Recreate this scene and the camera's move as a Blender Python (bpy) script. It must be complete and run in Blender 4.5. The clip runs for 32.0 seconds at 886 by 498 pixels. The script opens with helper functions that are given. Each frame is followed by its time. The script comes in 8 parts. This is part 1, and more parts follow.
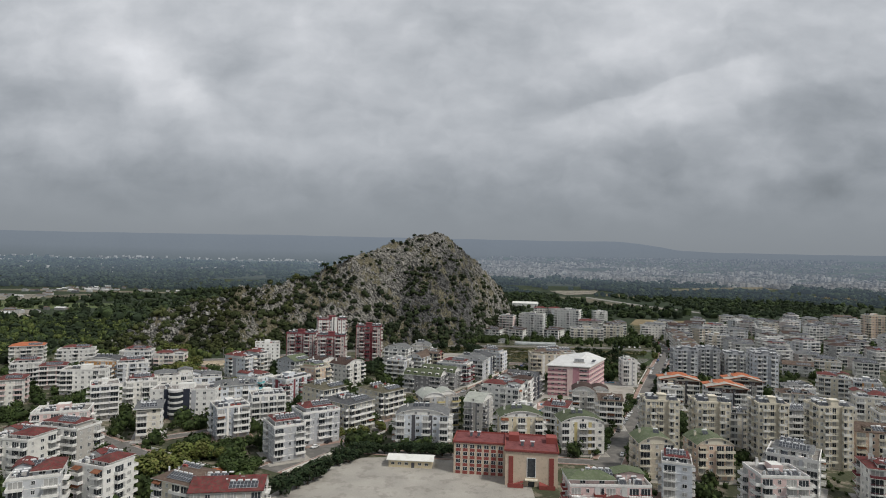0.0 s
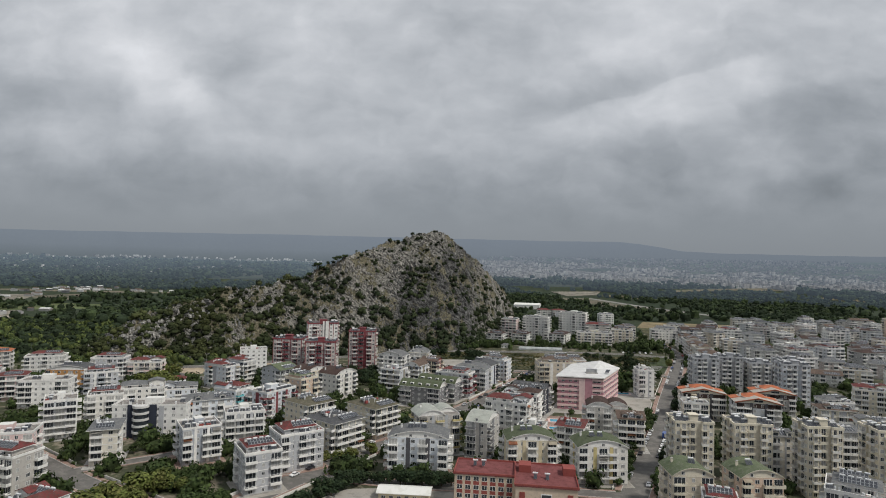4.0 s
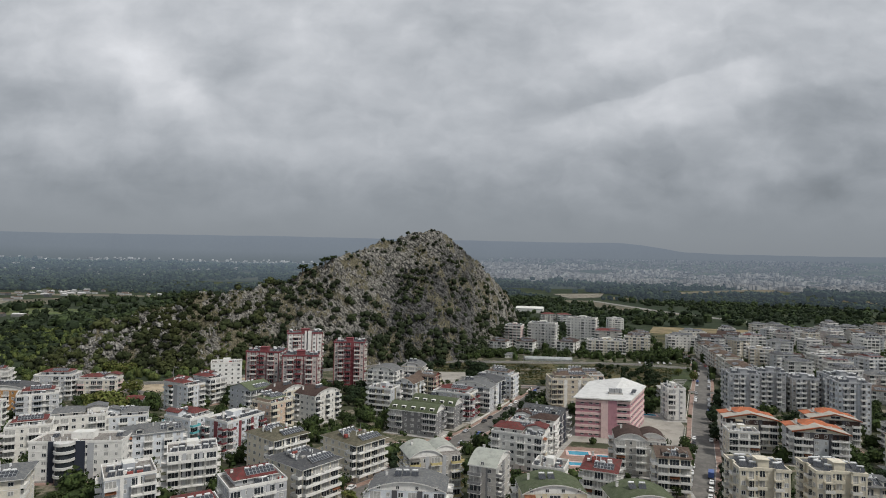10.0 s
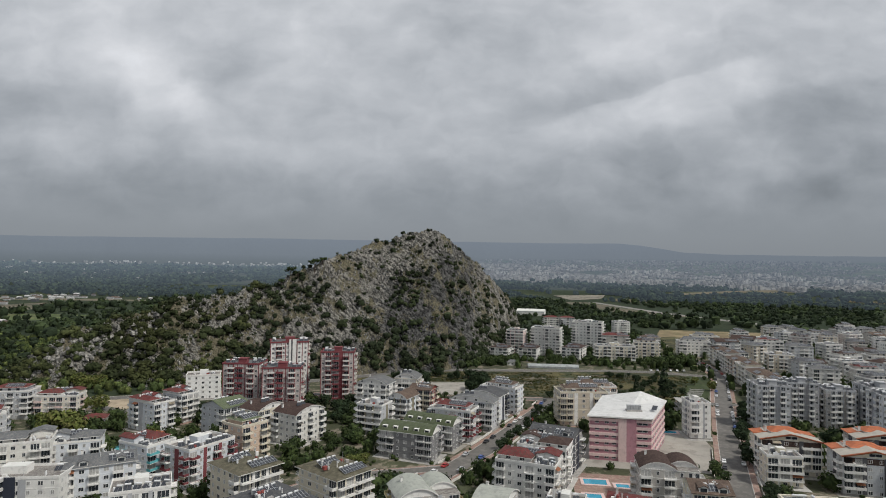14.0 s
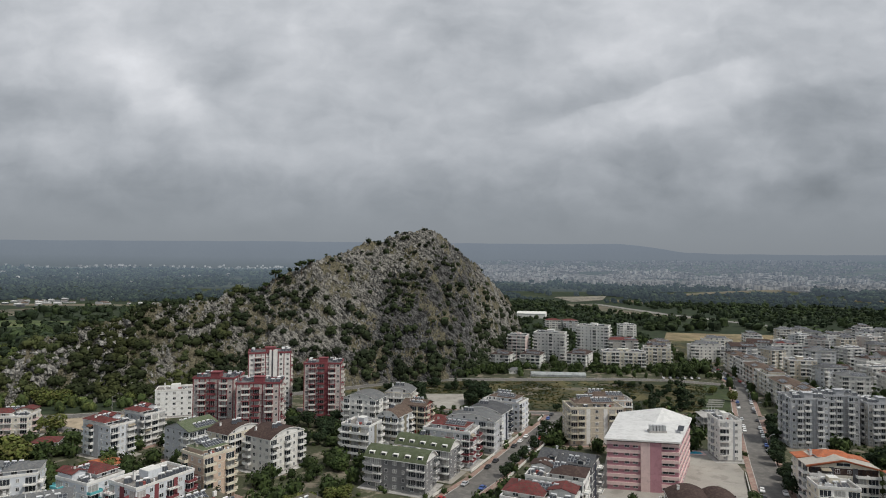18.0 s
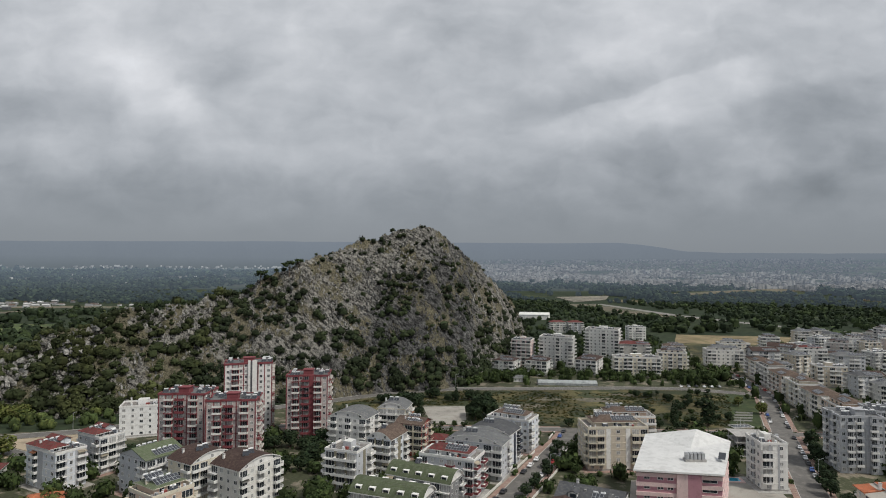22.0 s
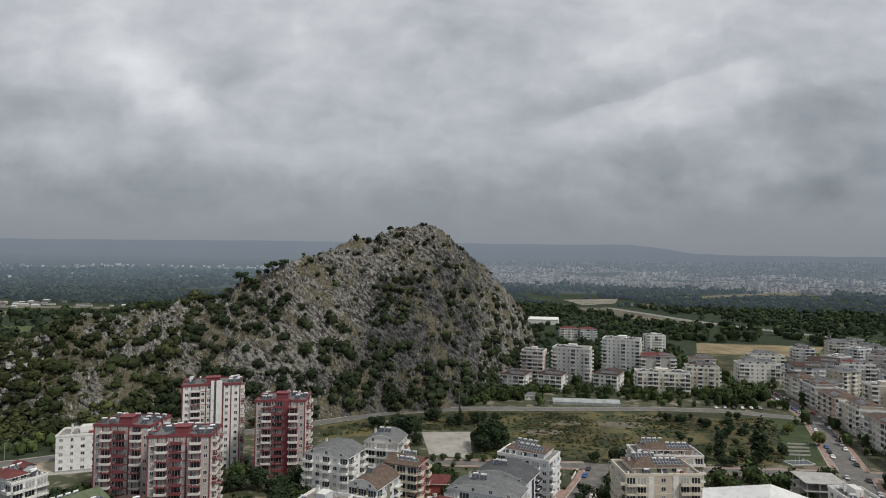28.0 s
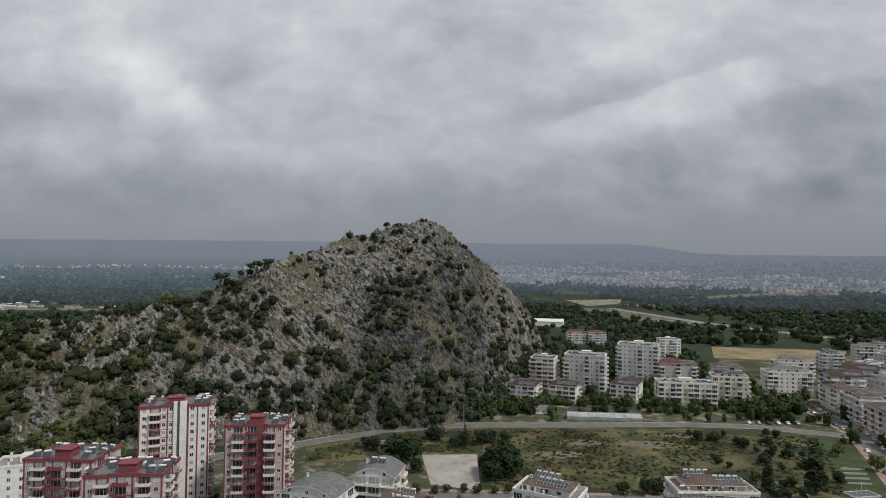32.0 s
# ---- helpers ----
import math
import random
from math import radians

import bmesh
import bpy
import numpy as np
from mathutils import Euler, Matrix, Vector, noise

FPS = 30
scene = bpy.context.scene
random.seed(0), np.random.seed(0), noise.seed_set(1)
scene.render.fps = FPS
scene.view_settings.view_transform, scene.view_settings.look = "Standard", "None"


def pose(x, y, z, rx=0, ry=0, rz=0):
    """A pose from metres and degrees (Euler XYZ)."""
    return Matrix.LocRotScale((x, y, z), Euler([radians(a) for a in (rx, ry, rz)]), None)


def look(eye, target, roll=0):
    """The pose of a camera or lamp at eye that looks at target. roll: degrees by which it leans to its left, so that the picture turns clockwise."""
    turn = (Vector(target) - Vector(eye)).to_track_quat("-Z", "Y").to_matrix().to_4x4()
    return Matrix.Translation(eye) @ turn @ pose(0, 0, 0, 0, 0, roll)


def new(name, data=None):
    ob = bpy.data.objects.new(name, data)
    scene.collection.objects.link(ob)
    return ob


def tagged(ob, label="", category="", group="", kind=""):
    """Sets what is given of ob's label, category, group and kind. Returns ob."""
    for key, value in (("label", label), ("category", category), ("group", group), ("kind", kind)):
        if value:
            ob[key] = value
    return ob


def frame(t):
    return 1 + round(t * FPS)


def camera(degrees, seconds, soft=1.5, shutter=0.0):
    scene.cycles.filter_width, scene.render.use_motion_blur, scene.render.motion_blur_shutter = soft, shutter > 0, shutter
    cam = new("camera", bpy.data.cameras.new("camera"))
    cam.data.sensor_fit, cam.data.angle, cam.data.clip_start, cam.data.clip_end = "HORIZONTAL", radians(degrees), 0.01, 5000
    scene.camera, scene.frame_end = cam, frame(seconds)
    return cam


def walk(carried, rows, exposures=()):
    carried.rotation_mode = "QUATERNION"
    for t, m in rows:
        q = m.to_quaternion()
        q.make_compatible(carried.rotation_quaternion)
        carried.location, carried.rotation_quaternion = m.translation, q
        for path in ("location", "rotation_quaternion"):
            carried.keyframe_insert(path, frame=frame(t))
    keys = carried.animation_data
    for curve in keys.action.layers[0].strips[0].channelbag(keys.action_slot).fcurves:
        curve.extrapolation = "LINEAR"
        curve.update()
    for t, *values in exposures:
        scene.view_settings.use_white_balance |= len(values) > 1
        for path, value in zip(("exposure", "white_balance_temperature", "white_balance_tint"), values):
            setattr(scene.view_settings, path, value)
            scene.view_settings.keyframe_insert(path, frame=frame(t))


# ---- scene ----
cam = camera(74.9, 32.0, soft=1.0)
PATH = [
    (0, (0.807, 1.145, 84.613), (0.75, 3.144, 84.665), 1.1),
    (0.5, (0.768, 5.532, 84.636), (0.712, 7.531, 84.688), 1.0),
    (1, (0.68, 9.927, 84.671), (0.623, 11.926, 84.722), 1.1),
    (1.5, (0.548, 14.285, 84.701), (0.492, 16.284, 84.753), 1.1),
    (2, (0.391, 18.564, 84.728), (0.334, 20.562, 84.78), 1.2),
    (2.5, (0.223, 22.795, 84.762), (0.166, 24.793, 84.814), 1.2),
    (3, (0.085, 27.026, 84.801), (0.03, 29.025, 84.853), 1.3),
    (3.5, (0.037, 31.314, 84.817), (-0.019, 33.313, 84.869), 1.3),
    (5.5, (-0.026, 48.804, 84.696), (-0.082, 50.803, 84.75), 1.0),
    (6, (-0.063, 53.192, 84.685), (-0.116, 55.191, 84.74), 1.3),
    (6.5, (-0.133, 57.585, 84.704), (-0.189, 59.583, 84.759), 1.1),
    (7, (-0.227, 61.97, 84.727), (-0.282, 63.968, 84.782), 1.1),
    (7.5, (-0.342, 66.333, 84.748), (-0.396, 68.332, 84.804), 1.2),
    (8, (-0.46, 70.679, 84.769), (-0.514, 72.677, 84.825), 1.2),
    (8.5, (-0.557, 75.019, 84.789), (-0.611, 77.018, 84.844), 1.2),
    (9, (-0.604, 79.374, 84.806), (-0.654, 81.373, 84.861), 1.0),
    (9.5, (-0.573, 83.76, 84.826), (-0.626, 85.759, 84.882), 1.1),
    (10, (-0.505, 88.131, 84.845), (-0.558, 90.129, 84.903), 1.1),
    (10.5, (-0.425, 92.458, 84.862), (-0.479, 94.456, 84.921), 1.1),
    (11, (-0.349, 96.726, 84.879), (-0.403, 98.724, 84.938), 1.2),
    (11.5, (-0.287, 100.939, 84.895), (-0.34, 102.938, 84.955), 1.0),
    (12, (-0.233, 105.12, 84.911), (-0.287, 107.118, 84.972), 1.2),
    (12.5, (-0.185, 109.289, 84.926), (-0.237, 111.287, 84.988), 1.1),
    (13, (-0.136, 113.469, 84.938), (-0.186, 115.467, 85.002), 0.9),
    (13.5, (-0.08, 117.691, 84.94), (-0.13, 119.69, 85.003), 0.9),
    (14, (-0.015, 121.937, 84.94), (-0.064, 123.935, 85.004), 0.8),
    (14.5, (0.066, 126.197, 84.934), (0.019, 128.195, 84.999), 0.8),
    (16.5, (0.475, 143.282, 84.885), (0.433, 145.281, 84.955), 0.5),
    (17, (0.577, 147.522, 84.886), (0.535, 149.52, 84.956), 0.4),
    (17.5, (0.673, 151.721, 84.909), (0.631, 153.719, 84.978), 0.3),
    (18, (0.77, 155.925, 84.935), (0.727, 157.923, 85.005), 0.4),
    (18.5, (0.859, 160.174, 84.962), (0.815, 162.172, 85.033), 0.4),
    (19, (0.911, 164.513, 84.991), (0.867, 166.511, 85.062), 0.3),
    (19.5, (0.88, 168.962, 85.023), (0.837, 170.96, 85.094), 0.3),
    (20, (0.807, 173.465, 85.056), (0.764, 175.463, 85.127), 0.3),
    (20.5, (0.711, 177.963, 85.092), (0.669, 179.962, 85.162), 0.3),
    (21, (0.599, 182.421, 85.133), (0.558, 184.419, 85.202), 0.3),
    (21.5, (0.471, 186.801, 85.18), (0.429, 188.799, 85.249), 0.3),
    (22, (0.328, 191.081, 85.231), (0.287, 193.08, 85.3), 0.2),
    (22.5, (0.177, 195.263, 85.284), (0.135, 197.262, 85.354), 0.3),
    (23, (0.042, 199.392, 85.344), (-0.003, 201.39, 85.415), 0.2),
    (23.5, (-0.048, 203.565, 85.422), (-0.094, 205.563, 85.492), 0.5),
    (24, (-0.089, 207.783, 85.499), (-0.136, 209.781, 85.57), 0.6),
    (24.5, (-0.089, 211.998, 85.579), (-0.139, 213.996, 85.649), 0.7),
    (25, (-0.072, 216.15, 85.664), (-0.122, 218.148, 85.736), 0.7),
    (25.5, (-0.039, 220.243, 85.764), (-0.09, 222.242, 85.835), 0.8),
    (27.5, (0.152, 236.433, 86.662), (0.096, 238.431, 86.733), 0.7),
    (28, (0.16, 240.625, 86.751), (0.104, 242.623, 86.822), 0.6),
    (28.5, (0.083, 244.907, 86.787), (0.026, 246.905, 86.858), 0.6),
    (29, (-0.034, 249.354, 86.814), (-0.091, 251.352, 86.887), 0.5),
    (29.5, (-0.191, 253.988, 86.842), (-0.246, 255.986, 86.914), 0.4),
    (30, (-0.414, 258.733, 86.873), (-0.469, 260.731, 86.944), 0.4),
    (30.5, (-0.73, 263.482, 86.876), (-0.785, 265.48, 86.948), 0.4),
    (31, (-1.172, 268.255, 86.875), (-1.227, 270.253, 86.946), 0.4),
    (31.5, (-1.747, 273.092, 86.877), (-1.802, 275.09, 86.948), 0.5),
    (32, (-2.42, 277.98, 86.885), (-2.474, 279.978, 86.956), 0.5),
]
walk(cam, [(t, look(eye, target, roll)) for t, eye, target, roll in PATH])

# ---------------------------------------------------------------- world, sun, exposure
SUN_AZ, SUN_EL = radians(121), radians(53)
world = bpy.data.worlds.new("overcast_sky")
scene.world = world
world.use_nodes = True
wn, wl = world.node_tree.nodes, world.node_tree.links
wn.clear()


def wnode(kind, **kw):
    n = wn.new(kind)
    for k, v in kw.items():
        if k == "op":
            n.operation = v
        else:
            n.inputs[k].default_value = v
    return n


# cloud banks over the hill: bearing, height (both as slopes), half length, half depth above, steepness below, tilt in degrees, brighter (+) or darker (-)
CLOUDS = [
    (-0.720, 0.300, 0.500, 0.200, 1.00, 0, 0.030),
    (-0.603, 0.388, 0.059, 0.042, 0.76, -30, 0.055),
    (-0.554, 0.341, 0.076, 0.051, 0.84, -30, 0.072),
    (-0.485, 0.302, 0.076, 0.032, 0.76, -35, 0.070),
    (-0.446, 0.275, 0.049, 0.020, 0.80, -20, 0.035),
    (-0.681, 0.359, 0.073, 0.042, 0.57, 0, 0.030),
    (-0.397, 0.349, 0.073, 0.042, 0.85, 5, -0.085),
    (-0.319, 0.349, 0.073, 0.037, 0.50, 0, 0.035),
    (-0.749, 0.280, 0.134, 0.043, 0.88, 0, -0.075),
    (-0.622, 0.285, 0.067, 0.027, 0.73, 0, -0.050),
    (-0.720, 0.214, 0.086, 0.027, 1.00, 0, 0.055),
    (-0.348, 0.210, 0.110, 0.010, 0.27, 0, 0.050),
    (0.033, 0.422, 0.116, 0.073, 1.25, 8, -0.085),
    (0.297, 0.412, 0.134, 0.067, 0.92, 12, 0.060),
    (0.228, 0.305, 0.183, 0.020, 1.00, 15, -0.065),
    (0.336, 0.305, 0.232, 0.016, 0.22, 17, 0.085),
    (0.600, 0.285, 0.183, 0.039, 0.71, 14, -0.100),
    (0.717, 0.202, 0.086, 0.055, 1.00, 0, -0.060),
    (0.512, 0.163, 0.073, 0.032, 0.65, 0, 0.035),
    (0.619, 0.151, 0.073, 0.024, 0.67, 8, -0.075),
    (-0.153, 0.246, 0.196, 0.037, 0.75, 0, 0.035),
    (-0.182, 0.197, 0.196, 0.012, 0.22, 0, 0.030),
    (0.267, 0.197, 0.134, 0.024, 0.67, 6, -0.040),
    (-0.710, 0.442, 0.147, 0.049, 0.80, 0, 0.040),
    (-0.495, 0.144, 0.318, 0.027, 0.55, 0, -0.020),
    (-0.045, 0.139, 0.244, 0.024, 0.50, 0, -0.020),
]


def build_sky():
    out, bg = wn.new("ShaderNodeOutputWorld"), wn.new("ShaderNodeBackground")
    tc, sep = wn.new("ShaderNodeTexCoord"), wn.new("ShaderNodeSeparateXYZ")
    wl.new(tc.outputs["Generated"], sep.inputs[0])

    def calc(op, a, b=None, c=None):
        n = wnode("ShaderNodeMath", op=op)
        for k, v in enumerate((a, b, c)):
            if isinstance(v, (int, float)):
                n.inputs[k].default_value = v
            elif v is not None:
                wl.new(v, n.inputs[k])
        return n.outputs[0]

    def billow(vector, scale, detail, rough):
        t = wn.new("ShaderNodeTexNoise")
        t.inputs["Scale"].default_value, t.inputs["Detail"].default_value, t.inputs["Roughness"].default_value = scale, detail, rough
        wl.new(vector, t.inputs["Vector"])
        return t

    # direction as slopes to the side and upwards, bent by two sizes of billows
    ahead = calc("MAXIMUM", sep.outputs["Y"], 0.06)
    comb = wn.new("ShaderNodeCombineXYZ")
    wl.new(calc("DIVIDE", sep.outputs["X"], ahead), comb.inputs[0])
    wl.new(calc("DIVIDE", sep.outputs["Z"], ahead), comb.inputs[1])
    place = comb.outputs[0]
    for scale, amount in ((6.0, 0.07), (15.0, 0.045)):
        t = billow(place, scale, 4, 0.5)
        mid = wn.new("ShaderNodeVectorMath"); mid.operation = "SUBTRACT"
        wl.new(t.outputs["Color"], mid.inputs[0]); mid.inputs[1].default_value = (0.5, 0.5, 0.5)
        bend = wn.new("ShaderNodeVectorMath"); bend.operation = "MULTIPLY_ADD"
        wl.new(mid.outputs[0], bend.inputs[0]); bend.inputs[1].default_value = (amount, amount * 0.6, 0.0); wl.new(place, bend.inputs[2])
        place = bend.outputs[0]
    # even grade of the deck from the horizon to the zenith
    ramp = wn.new("ShaderNodeValToRGB")
    el = ramp.color_ramp.elements
    el[0].position, el[0].color = 0.03, (0.553, 0.553, 0.553, 1)
    el[1].position, el[1].color = 1.0, (0.720, 0.720, 0.720, 1)
    for p, g in ((0.075, 0.580), (0.15, 0.640), (0.20, 0.698), (0.27, 0.730), (0.36, 0.762), (0.44, 0.785), (0.6, 0.75)):
        el.new(p).color = (g, g, g, 1)
    wl.new(sep.outputs["Z"], ramp.inputs[0])
    tone = ramp.outputs[0]
    for cu, cv, long, high, below, tilt, amp in CLOUDS:
        mp = wn.new("ShaderNodeMapping"); mp.vector_type = "TEXTURE"
        mp.inputs["Location"].default_value, mp.inputs["Rotation"].default_value, mp.inputs["Scale"].default_value = (cu, cv, 0), (0, 0, radians(tilt)), (long, high, 1)
        wl.new(place, mp.inputs["Vector"])
        q = wn.new("ShaderNodeSeparateXYZ"); wl.new(mp.outputs[0], q.inputs[0])
        up = calc("MAXIMUM", q.outputs["Y"], calc("MULTIPLY", q.outputs["Y"], -below))
        far = calc("MULTIPLY_ADD", q.outputs["X"], q.outputs["X"], calc("MULTIPLY", up, up))
        bank = calc("EXPONENT", calc("MULTIPLY", far, -1.0))
        if amp > 0.074 or amp < -0.09:
            # the main banks have firm billowing edges
            firm = wn.new("ShaderNodeMapRange"); firm.interpolation_type = "SMOOTHSTEP"
            firm.inputs["From Min"].default_value, firm.inputs["From Max"].default_value = 0.25, 0.62
            wl.new(bank, firm.inputs["Value"])
            bank = calc("MULTIPLY_ADD", firm.outputs[0], 0.55, calc("MULTIPLY", bank, 0.45))
        tone = calc("MULTIPLY_ADD", bank, amp * 0.85, tone)
    # soft rolls and wisps all over, wider than high; fainter towards the horizon
    flat = wn.new("ShaderNodeMapping"); flat.inputs["Scale"].default_value = (1.0, 1.35, 1.0)
    wl.new(place, flat.inputs["Vector"])
    rolls = calc("SUBTRACT", billow(flat.outputs[0], 4.5, 6, 0.46).outputs["Fac"], 0.5)
    wisps = calc("SUBTRACT", billow(flat.outputs[0], 15.0, 5, 0.5).outputs["Fac"], 0.5)
    hz = wn.new("ShaderNodeMapRange"); hz.interpolation_type = "SMOOTHSTEP"
    hz.inputs["From Min"].default_value, hz.inputs["From Max"].default_value = 0.03, 0.15
    wl.new(sep.outputs["Z"], hz.inputs["Value"])
    # low bars of cloud further out
    thin = wn.new("ShaderNodeMapping"); thin.inputs["Scale"].default_value = (1.0, 2.5, 1.0)
    wl.new(place, thin.inputs["Vector"])
    bars = calc("SUBTRACT", billow(thin.outputs[0], 7.0, 5, 0.48).outputs["Fac"], 0.5)
    soft = calc("MULTIPLY", calc("MULTIPLY_ADD", rolls, 0.16, calc("MULTIPLY_ADD", wisps, 0.13, calc("MULTIPLY", bars, 0.15))), hz.outputs[0])
    tone = calc("MAXIMUM", calc("ADD", tone, soft), 0.1)
    grey = calc("POWER", tone, 2.25)
    # the thick parts are blue-grey, the thin bright ones nearly neutral
    thick = wn.new("ShaderNodeMapRange")
    thick.inputs["From Min"].default_value, thick.inputs["From Max"].default_value = 0.55, 0.86
    wl.new(tone, thick.inputs["Value"])
    hue = wn.new("ShaderNodeMix"); hue.data_type = "RGBA"
    wl.new(thick.outputs[0], hue.inputs["Factor"])
    hue.inputs["A"].default_value, hue.inputs["B"].default_value = (0.94, 1.03, 1.135, 1), (1.0, 1.025, 1.075, 1)
    tint = wn.new("ShaderNodeVectorMath"); tint.operation = "SCALE"
    wl.new(hue.outputs["Result"], tint.inputs[0])
    wl.new(grey, tint.inputs["Scale"])
    sky = wn.new("ShaderNodeTexSky")
    sky.sky_type, sky.sun_disc = "NISHITA", False
    sky.sun_elevation, sky.sun_rotation = SUN_EL, SUN_AZ
    dim = wn.new("ShaderNodeMix"); dim.data_type = "RGBA"; dim.blend_type = "MIX"
    dim.inputs["Factor"].default_value = 0.975
    scl = wn.new("ShaderNodeMix"); scl.data_type = "RGBA"; scl.blend_type = "MULTIPLY"
    scl.inputs["Factor"].default_value = 1.0
    scl.inputs["B"].default_value = (0.08, 0.08, 0.08, 1)
    wl.new(sky.outputs[0], scl.inputs["A"])
    wl.new(scl.outputs["Result"], dim.inputs["A"])
    wl.new(tint.outputs[0], dim.inputs["B"])
    wl.new(dim.outputs["Result"], bg.inputs["Color"])
    bg.inputs["Strength"].default_value = 1.0
    wl.new(bg.outputs[0], out.inputs[0])


build_sky()
sun = new("sun", bpy.data.lights.new("sun", "SUN"))
sun.data.energy, sun.data.angle, sun.data.color = 2.7, radians(7), (1.0, 0.955, 0.875)
sun_way = Vector((math.sin(SUN_AZ) * math.cos(SUN_EL), math.cos(SUN_AZ) * math.cos(SUN_EL), math.sin(SUN_EL)))
sun.matrix_world = look(sun_way * 3000, (0, 0, 0))
scene.view_settings.exposure = -0.06


# ---------------------------------------------------------------- materials
def material(name, color, rough=0.8, vary=0.12, scale=0.6, fine=9.0, bump=0.15, metal=0.0, second=None, amount=0.5, island=0.0, spec=0.4):
    """A surface with blotches and grain; second: a colour that comes through in patches; island: how much separate pieces differ."""
    m = bpy.data.materials.new(name)
    m.use_nodes = True
    n, l = m.node_tree.nodes, m.node_tree.links
    b = n["Principled BSDF"]
    b.inputs["Roughness"].default_value, b.inputs["Metallic"].default_value = rough, metal
    b.inputs["Specular IOR Level"].default_value = spec
    tc = n.new("ShaderNodeTexCoord")
    geo = n.new("ShaderNodeNewGeometry")
    t1, t2 = n.new("ShaderNodeTexNoise"), n.new("ShaderNodeTexNoise")
    t1.inputs["Scale"].default_value, t1.inputs["Detail"].default_value = scale, 5
    t2.inputs["Scale"].default_value, t2.inputs["Detail"].default_value = fine, 3
    for t in (t1, t2):
        l.new(geo.outputs["Position"], t.inputs["Vector"])
    r1 = n.new("ShaderNodeMapRange")
    r1.inputs["From Min"].default_value, r1.inputs["From Max"].default_value = 0.3, 0.7
    r1.inputs["To Min"].default_value, r1.inputs["To Max"].default_value = 1 - vary, 1 + vary
    l.new(t1.outputs["Fac"], r1.inputs["Value"])
    r2 = n.new("ShaderNodeMapRange")
    r2.inputs["From Min"].default_value, r2.inputs["From Max"].default_value = 0.3, 0.7
    r2.inputs["To Min"].default_value, r2.inputs["To Max"].default_value = 1 - vary * 0.6, 1 + vary * 0.6
    l.new(t2.outputs["Fac"], r2.inputs["Value"])
    mul = n.new("ShaderNodeMath"); mul.operation = "MULTIPLY"
    l.new(r1.outputs[0], mul.inputs[0]); l.new(r2.outputs[0], mul.inputs[1])
    fac = mul.outputs[0]
    if island:
        r3 = n.new("ShaderNodeMapRange")
        r3.inputs["To Min"].default_value, r3.inputs["To Max"].default_value = 1 - island, 1 + island
        l.new(geo.outputs["Random Per Island"], r3.inputs["Value"])
        m3 = n.new("ShaderNodeMath"); m3.operation = "MULTIPLY"
        l.new(fac, m3.inputs[0]); l.new(r3.outputs[0], m3.inputs[1])
        fac = m3.outputs[0]
    base = n.new("ShaderNodeMix"); base.data_type = "RGBA"
    base.inputs["A"].default_value = (*color, 1)
    base.inputs["B"].default_value = (*(second or color), 1)
    t3 = n.new("ShaderNodeTexNoise")
    t3.inputs["Scale"].default_value, t3.inputs["Detail"].default_value, t3.inputs["Roughness"].default_value = scale * 2.3, 6, 0.65
    l.new(geo.outputs["Position"], t3.inputs["Vector"])
    r4 = n.new("ShaderNodeMapRange")
    r4.inputs["From Min"].default_value, r4.inputs["From Max"].default_value = 0.62 - amount * 0.25, 0.70 - amount * 0.25
    l.new(t3.outputs["Fac"], r4.inputs["Value"])
    l.new(r4.outputs[0], base.inputs["Factor"])
    tint = n.new("ShaderNodeVectorMath"); tint.operation = "SCALE"
    l.new(base.outputs["Result"], tint.inputs[0]); l.new(fac, tint.inputs["Scale"])
    l.new(tint.outputs[0], b.inputs["Base Color"])
    if bump:
        bp = n.new("ShaderNodeBump")
        bp.inputs["Strength"].default_value, bp.inputs["Distance"].default_value = bump, 0.3 / max(fine, 0.3)
        l.new(t2.outputs["Fac"], bp.inputs["Height"]); l.new(bp.outputs[0], b.inputs["Normal"])
    return m


def paint(name, color, second=None):
    return material(name, color, 0.85, 0.07, 0.35, 2.5, 0.05, second=second or tuple(c * 0.86 for c in color), amount=0.35)


WHITE = paint("white_render", (0.76, 0.75, 0.725))
PLAINWHITE = paint("plain_white_render", (0.80, 0.80, 0.79))
WALLS = [paint("off_white_render", (0.70, 0.685, 0.645)), paint("pale_grey_render", (0.58, 0.578, 0.565)), paint("ivory_render", (0.68, 0.64, 0.56)), paint("chalk_render", (0.75, 0.742, 0.715)), paint("cool_grey_render", (0.50, 0.515, 0.54)), paint("stone_grey_render", (0.46, 0.44, 0.41)), paint("bluish_white_render", (0.63, 0.66, 0.70))]
DULLGREY = paint("dull_grey_render", (0.38, 0.38, 0.385))
CREAM = paint("cream_render", (0.66, 0.61, 0.50))
BEIGE = paint("beige_render", (0.55, 0.49, 0.40))
PEACH = paint("peach_render", (0.60, 0.46, 0.36))
GREY = paint("grey_render", (0.42, 0.43, 0.45))
BLUEGREY = paint("blue_grey_render", (0.40, 0.425, 0.465))
DARK = paint("anthracite_render", (0.09, 0.09, 0.10))
ROSE = paint("rose_white_render", (0.50, 0.44, 0.42))
PINK = paint("pink_render", (0.43, 0.222, 0.258))
PALEPINK = paint("pale_pink_render", (0.66, 0.50, 0.48))
MAROON = paint("maroon_render", (0.205, 0.056, 0.064))
BRICKRED = paint("brick_red_render", (0.26, 0.065, 0.055))
NAVY = paint("navy_black_cladding", (0.030, 0.036, 0.055))
DARKGREY = paint("slate_grey_render", (0.215, 0.215, 0.22))
